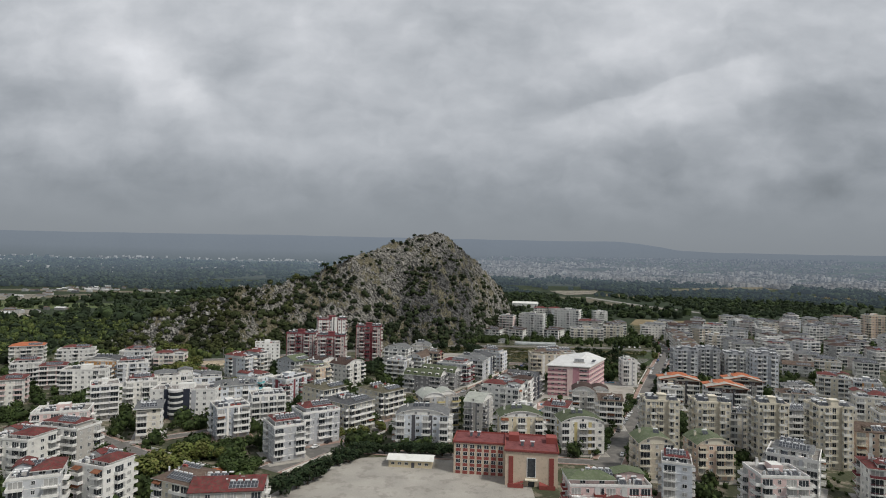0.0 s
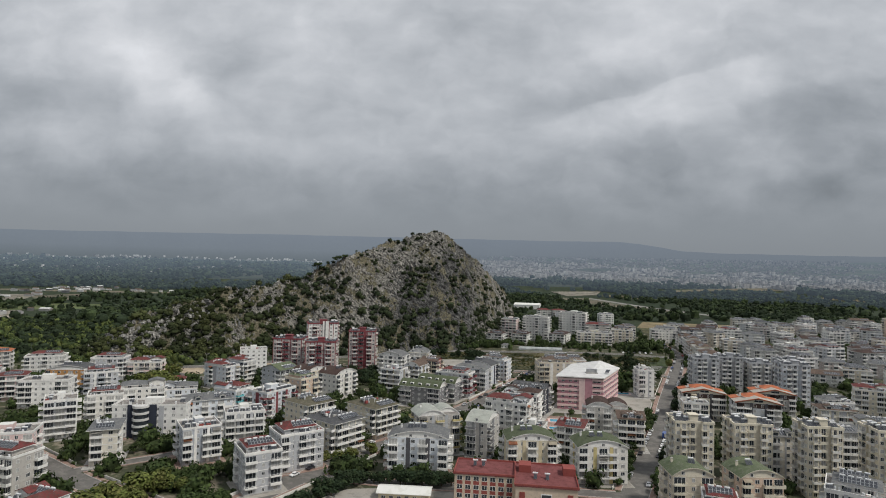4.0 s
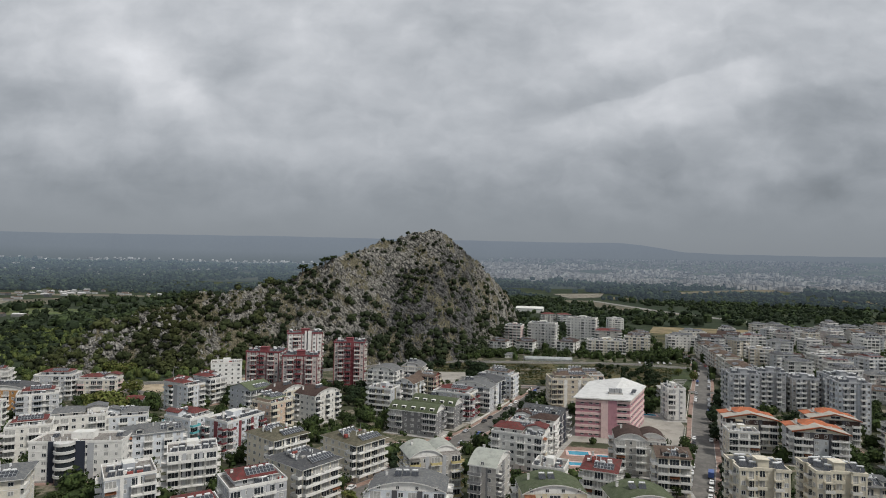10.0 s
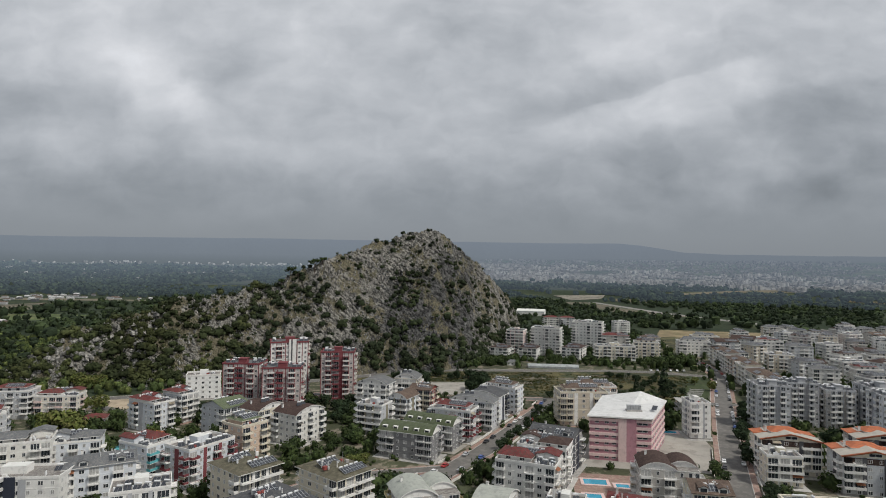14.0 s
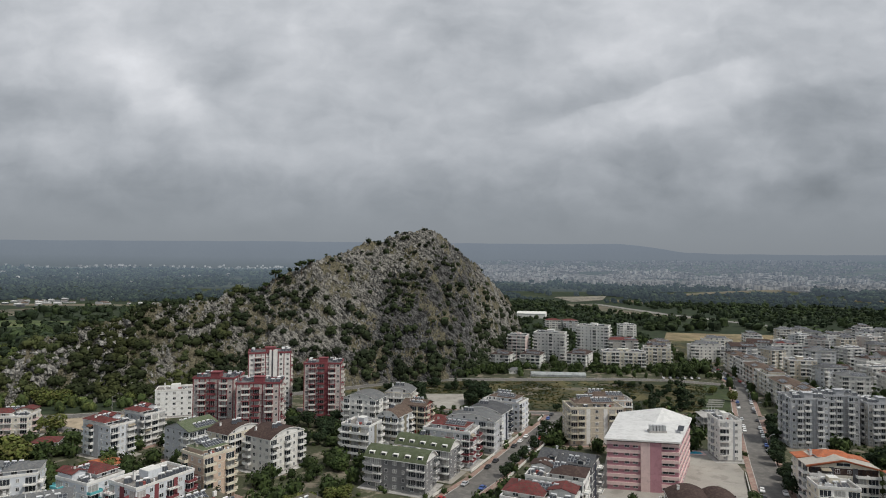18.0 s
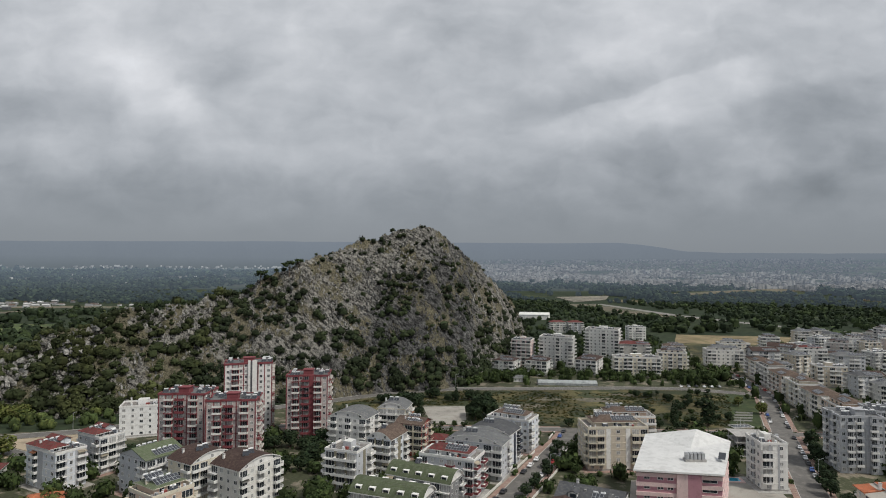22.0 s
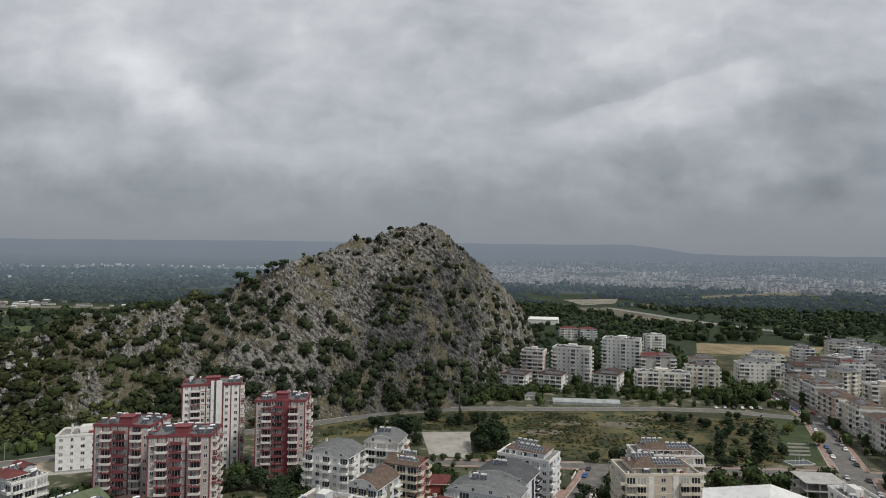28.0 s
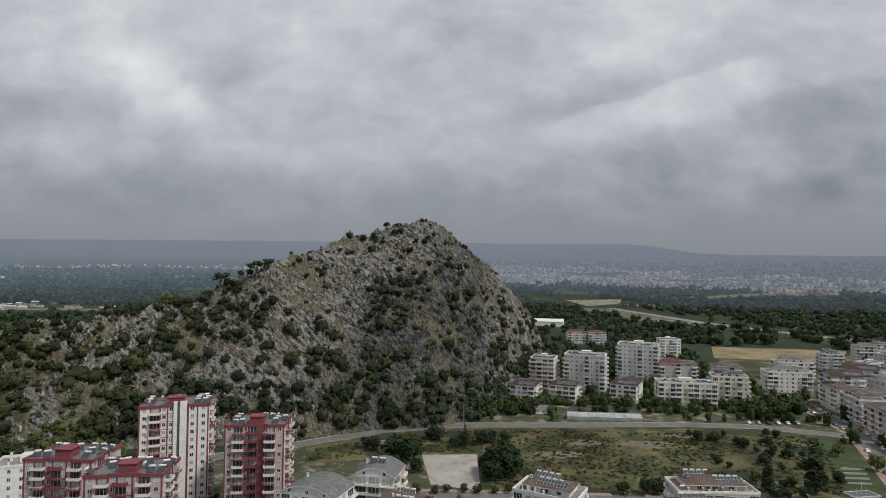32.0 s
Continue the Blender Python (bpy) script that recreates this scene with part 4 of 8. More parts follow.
def clutter(rnd, w, d, area, z):
    """Small tanks, vent boxes, flues and aerials on a roof terrace; area: shares of the roof."""
    s = Shape()
    for i in range(rnd.randint(7, 12)):
        x, y = w * rnd.uniform(area[0], area[2]), d * rnd.uniform(area[1], area[3])
        what = rnd.random()
        if what < 0.4:
            r = rnd.uniform(0.25, 0.42)
            s.rod((x, y, z), (x, y, z + rnd.uniform(0.9, 1.5)), r, r, TANK, 7)
        elif what < 0.7:
            a, b = rnd.uniform(0.3, 0.9), rnd.uniform(0.3, 0.6)
            s.box(x - a, y - b, z, x + a, y + b, z + rnd.uniform(0.5, 1.6), rnd.choice((WHITE, CONCRETE, STEEL, BRICKRED, WHITE)))
        elif what < 0.85:
            s.rod((x, y, z), (x, y, z + rnd.uniform(1.5, 3.0)), 0.07, 0.05, STEEL, 4)
        else:
            s.rod((x, y, z), (x, y, z + 1.8), 0.16, 0.16, WHITE, 6)
            s.rod((x, y, z + 1.8), (x, y, z + 2.1), 0.3, 0.1, STEEL, 6)
    return s


def hip_roof(s, x0, y0, x1, y1, z, h, m, over=0.6, soffit=None, ridge=0.55):
    """A hipped roof with eaves; ridge: how far the hips run in."""
    a, b, c, d = x0 - over, y0 - over, x1 + over, y1 + over
    w, l = c - a, d - b
    run = min(w, l) * 0.5 * ridge / 0.55 * 0.9
    run = min(run, min(w, l) * 0.5)
    if w >= l:
        r = [(a + run, (b + d) / 2, z + h), (c - run, (b + d) / 2, z + h)]
    else:
        r = [((a + c) / 2, b + run, z + h), ((a + c) / 2, d - run, z + h)]
    t = 0.22
    v = [(a, b, z), (c, b, z), (c, d, z), (a, d, z), *r]
    if w >= l:
        s.faces(v, [(0, 1, 5, 4), (1, 2, 5), (2, 3, 4, 5), (3, 0, 4)], m)
    else:
        s.faces(v, [(0, 1, 4), (1, 2, 5, 4), (2, 3, 5), (3, 0, 4, 5)], m)
    u = [(p[0], p[1], z - t) for p in v[:4]]
    s.faces([*v[:4], *u], [(4, 5, 1, 0), (5, 6, 2, 1), (6, 7, 3, 2), (7, 4, 0, 3), (7, 6, 5, 4)], soffit or WHITE)


def gable_roof(s, x0, y0, x1, y1, z, h, m, over=0.5, wall=None, along="x"):
    if along == "x":
        P = lambda u, v, w: (u, v, w)
        a, b, c, d = x0 - over, y0 - over, x1 + over, y1 + over
    else:
        P = lambda u, v, w: (v, u, w)
        a, b, c, d = y0 - over, x0 - over, y1 + over, x1 + over
    mid, t = (b + d) / 2, 0.2
    for k, (e, f) in enumerate(((b, mid), (mid, d))):
        ze, zf = (z, z + h) if k == 0 else (z + h, z)
        top = [P(a, e, ze), P(c, e, ze), P(c, f, zf), P(a, f, zf)]
        low = [(p[0], p[1], p[2] - t) for p in top]
        s.faces([*top, *low], [(0, 1, 2, 3), (7, 6, 5, 4), (4, 5, 1, 0), (5, 6, 2, 1), (6, 7, 3, 2), (7, 4, 0, 3)] if along == "x" else
                [(3, 2, 1, 0), (4, 5, 6, 7), (0, 1, 5, 4), (1, 2, 6, 5), (2, 3, 7, 6), (3, 0, 4, 7)], m)
    for u in (a + over, c - over):
        s.faces([P(u, b + over, z - 0.1), P(u, d - over, z - 0.1), P(u, mid, z + h - 0.25)], [(0, 1, 2)], wall or WHITE)


def vault_roof(s, x0, y0, x1, y1, z, h, m, along="y", edge=None, over=0.4, k=12, rise=0.0):
    """A barrel roof with a thick white rim; along: the axis that the barrel runs along."""
    if along == "y":
        P = lambda u, v, w: (u, v, w)
        a, b, c, d = x0 - over, y0 - over, x1 + over, y1 + over
    else:
        P = lambda u, v, w: (v, u, w)
        a, b, c, d = y0 - over, x0 - over, y1 + over, x1 + over
    arc = []
    for i in range(k + 1):
        u = -1 + 2 * i / k
        arc.append((a + (c - a) * (u + 1) / 2, z + rise + h * (1 - u * u)))
    t = 0.3
    edge = edge or WHITE
    for i in range(k):
        (p, zp), (q, zq) = arc[i], arc[i + 1]
        top = [P(p, b, zp), P(q, b, zq), P(q, d, zq), P(p, d, zp)]
        low = [P(p, b, zp - t), P(q, b, zq - t), P(q, d, zq - t), P(p, d, zp - t)]
        s.faces(top, [(0, 1, 2, 3)], m)
        s.faces(low, [(3, 2, 1, 0)], edge)
        s.faces([top[0], top[1], low[1], low[0]], [(3, 2, 1, 0)], edge)
        s.faces([top[3], top[2], low[2], low[3]], [(0, 1, 2, 3)], edge)
    for yy in (b + over + 0.1, d - over - 0.1):
        s.poly([P(a + over, yy, z - 0.1)] + [P(min(max(p, a + over), c - over), yy, zz - t) for p, zz in arc] + [P(c - over, yy, z - 0.1)], edge)
    for p in (arc[0], arc[-1]):
        s.faces([P(p[0], b, p[1]), P(p[0], d, p[1]), P(p[0], d, p[1] - t), P(p[0], b, p[1] - t)], [(0, 1, 2, 3)], edge)


def face_pose(side, w, d):
    """A frame on a side of the house: x along the wall as seen from outside, y into the house."""
    return {"front": pose(0, 0, 0), "right": pose(w, 0, 0, 0, 0, 90), "back": pose(w, d, 0, 0, 0, 180), "left": pose(0, d, 0, 0, 0, -90)}[side]


COUNT = {"house": 0}
FOOT = []


def house(x, y, rot, w, d, n, wall=WHITE, trim=WHITE, roof="hip", tiles=TILE_RED, rail=None, kind="wall", heaters=4, stripe=None,
          label="white rendered apartment block", detail=True, base=None, glaze=0.4, floor=FLOOR, name="apartment_building", open_balconies=True, full=False):
    """An apartment block with its front-left corner at x, y; it has n storeys."""
    COUNT["house"] += 1
    rnd = random.Random(COUNT["house"] * 7 + int(x * 3 + y))
    ob = tagged(new(name), label, "apartment building" if name == "apartment_building" else "building")
    ob.matrix_basis = pose(x, y, 0, 0, 0, rot)
    H = n * floor
    detail = detail and x > -235
    rail = rail or trim
    if wall is WHITE:
        wall = rnd.choice(WALLS)
    band = trim if rnd.random() < 0.5 else wall
    # body with plinth and floor bands, one shell
    s = Shape()
    rings = [(-0.5, 0.04, base or CONCRETE), (0.7, 0.04, base or CONCRETE), (0.7, 0.0, wall)]
    for k in range(1, n + 1):
        z = k * floor
        rings += [(z - 0.22, 0.0, band), (z - 0.22, 0.07, band), (z, 0.07, band), (z, 0.0, wall)]
    s.v = [p for z, o, _ in rings for p in ((-o, -o, z), (w + o, -o, z), (w + o, d + o, z), (-o, d + o, z))]
    for a, (_, _, m) in enumerate(rings[:-1]):
        for e in range(4):
            s.f.append((a * 4 + e, a * 4 + (e + 1) % 4, a * 4 + 4 + (e + 1) % 4, a * 4 + 4 + e))
            s.m.append(s.mat(m))
    q = len(s.v) - 4
    s.f.append((q, q + 1, q + 2, q + 3)); s.m.append(s.mat(DECK))
    part("wall", s, ob)
    sides = bool(stripe)
    if detail and not stripe and rnd.random() < 0.35:
        stripe = rnd.choice((trim, WALLS[1], WALLS[3], GREY))
    if stripe:
        for f0, f1 in ((0.30, 0.37), (0.63, 0.70)):
            p = Shape()
            p.box(w * f0, -0.12, 0.7, w * f1, 0, H, stripe)
            part("facade_strip", p, ob)
        for x0, x1 in ((w, w + 0.12), (-0.12, 0)) if sides else ():
            p = Shape()
            p.box(x0, d * 0.42, 0.7, x1, d * 0.58, H, stripe)
            part("facade_strip", p, ob)
    if detail:
        p = Shape()
        p.box(-2.2, -2.6, 0, w + 2.2, d + 2.2, 0.12, rnd.choice((PAVING, KERB, YARD, CONCRETE)))
        part("forecourt", p, ob, "paved strip round the block")
    FOOT.append((ob.matrix_basis.inverted(), w, d))
    # openings
    joined = Shape()
    seen = set()
    for side in ("front", "right", "left", "back"):
        out = (ob.matrix_basis @ face_pose(side, w, d)).to_3x3() @ Vector((0, -1, 0))
        if out.dot(Vector((-x, 160 - y, 0))) > 0:
            seen.add(side)

    def put(mesh, nm, side, u, z):
        m = face_pose(side, w, d) @ pose(u, 0, z)
        if detail and side in seen:
            part(nm, mesh, ob, at=m)
        else:
            k0 = len(joined.v)
            joined.v += [tuple(m @ v.co) for v in mesh.vertices]
            idx = [joined.mat(q) for q in mesh.materials]
            for p in mesh.polygons:
                joined.f.append(tuple(k0 + q for q in p.vertices))
                joined.m.append(idx[p.material_index])

    pitch = 3.3
    mode = rnd.randrange(4)
    deep = rnd.choice((1.3, 1.6, 1.9)) if detail else 1.4
    pattern = {}
    for side, length in (("front", w), ("right", d), ("left", d), ("back", w)):
        k = max(int((length - 1.0) / pitch), 1)
        plan = []
        for i in range(k):
            if not open_balconies:
                plan.append("w")
            elif side in ("front", "back"):
                plan.append("b" if (i % 2 == 0, i in (0, 1, k - 2, k - 1), i % 3 != 1, i in (0, k // 2, k - 1))[mode] else "w")
            else:
                plan.append("b" if k > 2 and (i == 0, i == k - 1, i == 1, i in (0, k - 1))[mode] else "w")
        pattern[side] = plan
    for k in range(n):
        z = k * floor
        for side, length in (("front", w), ("right", d), ("left", d), ("back", w)):
            plan = pattern[side]
            for i, what in enumerate(plan):
                u = length * (i + 0.5) / len(plan)
                cell = length / len(plan)
                if what == "b" and k > 0:
                    cloth = rnd.choice(AWNINGS) if detail and rnd.random() < 0.05 else None
                    put(balcony_mesh(round(min(cell * 0.97, 4.6) * 4) / 4, deep, trim, rail, kind if rnd.random() < 0.62 else "rail", cloth, CURTAIN if rnd.random() < 0.36 else None), "balcony", side, u, z)
                else:
                    wide = 1.6 if (i + len(plan) + mode) % 2 else 1.1
                    pane = CURTAIN if rnd.random() < glaze else GLASS
                    put(window_mesh(wide, 1.4, pane, PVC), "window", side, u, z + 0.9)
    if joined.v:
        tagged(part("rear_glazing" if detail else "glazing", joined, ob), kind="stuff")
    # roof
    r = Shape()
    spots = []
    terrace = None
    if roof == "flat":
        r.ring(-0.15, -0.15, w + 0.15, d + 0.15, 0.25, H, H + 0.9, trim)
        e = Shape()
        e.box(w * 0.38, d * 0.4, H, w * 0.62, d * 0.75, H + 2.6, wall, ROOF_WHITE)
        part("stair_head", e, ob)
        spots = [(w * 0.06 + 2.6 * i, d * (0.15 + 0.4 * (j)), H + 0.02) for j in range(2) for i in range(int(w / 2.8)) if not (j and w * 0.3 < w * 0.06 + 2.6 * i < w * 0.66)]
    elif roof == "hip" and detail and not full and rnd.random() < 0.72:
        # broken roof: terraces with white parapets cut into tiled hips
        r.ring(-0.15, -0.15, w + 0.15, d + 0.15, 0.25, H, H + 0.8, trim)
        part("parapet", r, ob)
        r = Shape()
        side = rnd.choice((0, 1))
        u0, u1 = (0.0, 0.58) if side else (0.42, 1.0)
        e = Shape()
        e.box(w * u0 + 0.3, d * 0.22, H, w * u1 - 0.3, d - 0.3, H + 1.5, wall)
        for i in range(2):
            u = w * (u0 + 0.14 + 0.24 * i)
            part("attic_window", window_mesh(1.9, 1.3, GLASS, PVC), ob, at=pose(u + 0.95, d * 0.22, H + 0.1))
        part("attic_storey", e, ob)
        hip_roof(r, w * u0 + 0.3, d * 0.22, w * u1 - 0.3, d - 0.3, H + 1.5, min(w, d) * 0.13, tiles, 0.75, trim)
        v0, v1 = (0.60, 1.0) if side else (0.0, 0.40)
        e = Shape()
        e.box(w * v0 + 0.4, d * 0.5, H, w * v1 - 0.4, d - 0.3, H + 2.3, wall)
        part("stair_head", e, ob)
        g = Shape()
        gable_roof(g, w * v0 + 0.4, d * 0.5, w * v1 - 0.4, d - 0.3, H + 2.3, 1.1, tiles, 0.5, wall, "y")
        part("roof", g, ob)
        spots = [(w * v0 + 0.8 + 2.5 * i, d * 0.1 + 2.4 * j, H + 0.02) for j in range(2) for i in range(max(int(w * 0.36 / 2.5), 1))]
        terrace = (w * v0 + 0.6, d * 0.12)
    elif roof == "hip":
        hip_roof(r, 0, 0, w, d, H + 0.25, min(w, d) * (0.13 if full else 0.17), tiles, 1.1 if full else 0.7, trim)
        spots = [(w * 0.25 + 2.6 * i, d * 0.30, H + 0.25 + min(w, d) * 0.10) for i in range(max(int(w * 0.5 / 2.6), 1))]
    elif roof == "gable":
        gable_roof(r, 0, 0, w, d, H + 0.2, min(w, d) * 0.2, tiles, 0.6, wall)
        spots = [(w * 0.12 + 2.7 * i, d * 0.22, H + 0.2 + min(w, d) * 0.09) for i in range(max(int(w * 0.8 / 2.7), 1))]
    elif roof == "gable_front":
        gable_roof(r, 0, 0, w, d, H + 0.1, 2.6, GABLE_SHEET, 0.7, CREAM, "y")
        for sx in (-1, 1):
            for yy in (-0.75, d * 0.55):
                p0, p1 = (w / 2 + sx * (w / 2 + 0.75), yy, H + 0.1), (w / 2, yy, H + 2.75)
                q = Shape()
                q.faces([p0, p1, (p1[0], yy + 0.9, p1[2] + 0.05), (p0[0], yy + 0.9, p0[2] + 0.05), (p0[0], yy, p0[2] - 0.4), (p1[0], yy, p1[2] - 0.4)],
                        [(0, 1, 2, 3), (3, 2, 1, 0), (0, 1, 5, 4), (4, 5, 1, 0)], tiles)
                part("roof_edge", q, ob, "orange tiled roof edge")
        q = Shape()
        hip_roof(q, w * 0.24, d * 0.40, w * 0.76, d, H + 1.9, 1.7, tiles, 0.4, WHITE)
        q.weld()
        part("roof_cap", q, ob, "orange tiled upper roof")
        q = Shape()
        gable_roof(q, -0.2, d * 0.62, w + 0.2, d + 0.3, H + 0.35, 1.9, tiles, 0.6, CREAM, "y")
        q.weld()
        part("roof_cap", q, ob, "orange tiled rear roof")
        part("attic_window", window_mesh(w * 0.2, 1.2, GLASS, PVC), ob, at=pose(w * 0.5, -0.02, H + 0.5))
        p = Shape()
        p.box(0.3, -0.06, H - 2.6, w - 0.3, 0, H - 0.25, TILE_DARKBROWN)
        part("facade_strip", p, ob, "dark brown top storey")
        spots = []
    elif roof == "attic":
        # set-back attic storey under a hipped roof, terraces round it
        r.ring(-0.15, -0.15, w + 0.15, d + 0.15, 0.25, H, H + 0.85, trim)
        e = Shape()
        e.box(w * 0.14, d * 0.2, H, w * 0.86, d * 0.9, H + 1.9, wall)
        for i in range(3):
            u = w * (0.26 + 0.2 * i)
            if detail:
                part("attic_window", window_mesh(1.6, 1.4, GLASS, PVC), ob, at=pose(u + 0.8, d * 0.2, H + 0.3))
            else:
                e.box(u, d * 0.2 - 0.05, H + 0.3, u + 1.6, d * 0.2, H + 1.8, GLASS)
        part("attic_storey", e, ob)
        part("parapet", r, ob)
        r = Shape()
        hip_roof(r, w * 0.14, d * 0.2, w * 0.86, d * 0.9, H + 2.0, min(w, d) * 0.13, tiles, 0.7, trim)
        spots = [(w * 0.3 + 2.6 * i, d * 0.42, H + 2.0 + min(w, d) * 0.07) for i in range(max(int(w * 0.5 / 2.6), 1))]
    elif roof in ("vault", "vault_x"):
        vault_roof(r, 0, 0, w, d, H, 2.9, tiles, "y" if roof == "vault" else "x", trim)
        for i in range(max(int(w / 5), 1)):
            u = w * (i + 0.5) / max(int(w / 5), 1)
            if detail:
                part("attic_window", window_mesh(1.1, 1.2, GLASS, PVC), ob, at=pose(u, 0.1, H + 0.3))
        spots = [(w * 0.3 + 2.8 * i, d * 0.35, H + 2.6) for i in range(max(int(w * 0.4 / 2.8), 1))]
    elif roof == "mansard":
        vault_roof(r, 0, 0, w, d, H, 3.3, tiles, "x", trim, 0.5, 14)
        for i in range(max(int(w / 5), 2)):
            u = w * (i + 0.5) / max(int(w / 5), 2)
            for y0, y1 in ((0.5, 2.6), (d - 2.6, d - 0.5)):
                e = Shape()
                e.box(u - 1.1, y0, H + 0.4, u - 0.9, y1, H + 1.9, trim)
                e.box(u + 0.9, y0, H + 0.4, u + 1.1, y1, H + 1.9, trim)
                e.box(u - 1.1, y0, H + 1.9, u + 1.1, y1, H + 2.05, trim)
                e.box(u - 0.9, y0 + 0.15, H + 0.4, u + 0.9, y1, H + 1.9, GLASS)
                part("dormer", e, ob, "white-framed dormer window")
        spots = [(w * 0.35 + 2.7 * i, d * 0.45, H + 3.2) for i in range(2)]
    elif roof == "barrel2":
        # two white-rimmed barrels side by side with a lower middle
        vault_roof(r, 0, 0, w * 0.62, d, H, 2.6, tiles, "y", trim, 0.4, 10)
        q = Shape()
        vault_roof(q, w * 0.5, d * 0.3, w, d, H + 0.2, 2.2, tiles, "y", trim, 0.3, 10)
        q.weld()
        part("roof", q, ob)
        spots = [(w * 0.62, d * 0.1, H), (w * 0.62 + 2.6, d * 0.1, H)]
    r.weld()
    part("roof" if roof != "flat" else "parapet", r, ob)
    # chimneys and rooftop gear
    for i in range(1 if detail else 0):
        c = Shape()
        u, v = w * (0.2 + 0.55 * i) + rnd.uniform(-1, 1), d * rnd.uniform(0.55, 0.8)
        c.box(-0.35, -0.35, H - 0.2, 0.35, 0.35, H + 3.2, trim)
        c.box(-0.45, -0.45, H + 3.2, 0.45, 0.45, H + 3.35, CONCRETE)
        part("chimney", c, ob, at=pose(u, v, 0))
    rnd.shuffle(spots)
    if roof in ("hip", "gable", "attic") and heaters:
        top = H + {"hip": 0.25 + min(w, d) * 0.06, "gable": 0.2 + min(w, d) * 0.05, "attic": 2.1 + min(w, d) * 0.04}[roof]
        k = min(max(int(w * 0.6), 4), 6 + heaters // 2)
        gear = [("solar_rack", rack_mesh(k), pose(max(w - k * 1.12 - rnd.uniform(0.6, 1.6), 0.4) - (w * 0.12 if roof == "attic" else 0), 0.7 if roof != "attic" else d * 0.24, top - 0.35))]
        if terrace:
            gear = [("solar_rack", rack_mesh(k), pose((w - k * 1.1) * rnd.uniform(0.3, 0.6), d * 0.52, H + 1.5, 0, 0, rnd.uniform(-6, 6)))]
            gear += [("solar_heater", heater_mesh(2), pose(u, v, z, 0, 0, rnd.uniform(-25, 25))) for u, v, z in spots[:min(heaters, 4)]]
        if heaters > 4 and not terrace:
            gear.append(("solar_rack", rack_mesh(max(k - 2, 3)), pose(w * rnd.uniform(0.12, 0.25), d * 0.50, top + 0.35)))
    else:
        gear = [("solar_heater", heater_mesh(2), pose(u, v, z, 0, 0, -rot * 0.5 + rnd.uniform(-12, 12))) for u, v, z in spots[:heaters]]
    if roof == "attic" and detail and heaters:
        gear += [("solar_heater", heater_mesh(2), pose(w * rnd.uniform(0.02, 0.8), 0.35 if i % 2 else d * 0.08, H + 0.02, 0, 0, rnd.uniform(-20, 20))) for i in range(2)]
    if roof in ("hip", "gable") and detail and not terrace and not full and rnd.random() < 0.6:
        # white dormers that open on small roof terraces
        for i in range(2):
            u = w * (0.2 + 0.5 * i) + rnd.uniform(-0.8, 0.8)
            p = Shape()
            p.box(u, 0.3, H, u + 2.6, d * 0.30, H + 1.9, trim)
            p.box(u + 0.3, 0.26, H + 0.2, u + 2.3, 0.3, H + 1.6, GLASS)
            gable_roof(p, u, 0.3, u + 2.6, d * 0.34, H + 1.9, 0.7, tiles, 0.25, trim, "y")
            part("dormer", p, ob, "white dormer with dark glazing")
    if detail:
        for nm, me, m in gear:
            g = part(nm, me, ob, at=m)
            if nm == "solar_rack":
                for i in range(0, k - 1, 2):
                    part("tank", tank_mesh(), g, "white hot-water tank", pose(i * 1.12 + 0.05, 3.15, 1.55))
        area = {"flat": (0.04, 0.06, 0.96, 0.34), "attic": (0.03, 0.03, 0.97, 0.15)}.get(roof)
        if roof in ("hip", "gable") and heaters and not terrace:
            tagged(part("rooftop_gear", clutter(rnd, w, d, (0.1, 0.3, 0.8, 0.6), top + 0.2), ob, "white tanks, boxes and poles on the roof"), kind="stuff")
        if terrace:
            area = (0.62, 0.06, 0.97, 0.45) if terrace[0] > w * 0.5 else (0.03, 0.06, 0.38, 0.45)
        if area:
            tagged(part("rooftop_gear", clutter(rnd, w, d, area, H), ob, "white tanks, boxes and poles on the roof"), kind="stuff")
        if roof == "flat":
            part("satellite_dish", dish_mesh(), ob, at=pose(w * rnd.uniform(0.1, 0.9), d * 0.85, H))
    elif gear:
        g = Shape()
        for nm, me, m in gear:
            k0 = len(g.v)
            g.v += [tuple(m @ v.co) for v in me.vertices]
            idx = [g.mat(q) for q in me.materials]
            for p in me.polygons:
                g.f.append(tuple(k0 + q for q in p.vertices)); g.m.append(idx[p.material_index])
        tagged(part("rooftop_gear", g, ob), kind="stuff")
    return ob


W_RED = dict(wall=WHITE, tiles=TILE_RED, label="white apartment block with red tiled roof and solar heaters")
W_GREY = dict(wall=WHITE, tiles=TILE_GREY, label="white apartment block with grey sheet roof")
# western houses
house(-138, 178, 26, 14, 14, 5, roof="hip", base=BRICKRED, **W_RED)
house(-128, 195, -19, 13.5, 12, 5, roof="hip", heaters=5, **W_RED)
house(-99, 192, -22, 16, 14, 4, roof="hip", tiles=TILE_BROWN, wall=CREAM, heaters=6, label="cream apartment block with brown hipped roof and solar heaters")
house(-82, 181, 10, 22, 13, 4, roof="gable", heaters=5, **W_RED)
house(-187, 253, 22, 22, 13, 5, wall=PALEPINK, roof="flat", heaters=9, label="pale pink apartment block with a roof full of solar heaters")
house(-173, 236, -12, 22, 12, 5, roof="attic", **W_RED)
house(-178, 219, -9, 18, 13, 5, roof="hip", heaters=6, **W_RED)
house(-147, 266, 23, 10, 16, 5, roof="hip", full=True, tiles=TILE_GREY, wall=WHITE, stripe=None, label="slim white apartment block with grey roof and collectors", heaters=3)
house(-188, 296, 33, 13, 14, 6, roof="flat", heaters=2, label="white six-storey apartment block with flat roof")
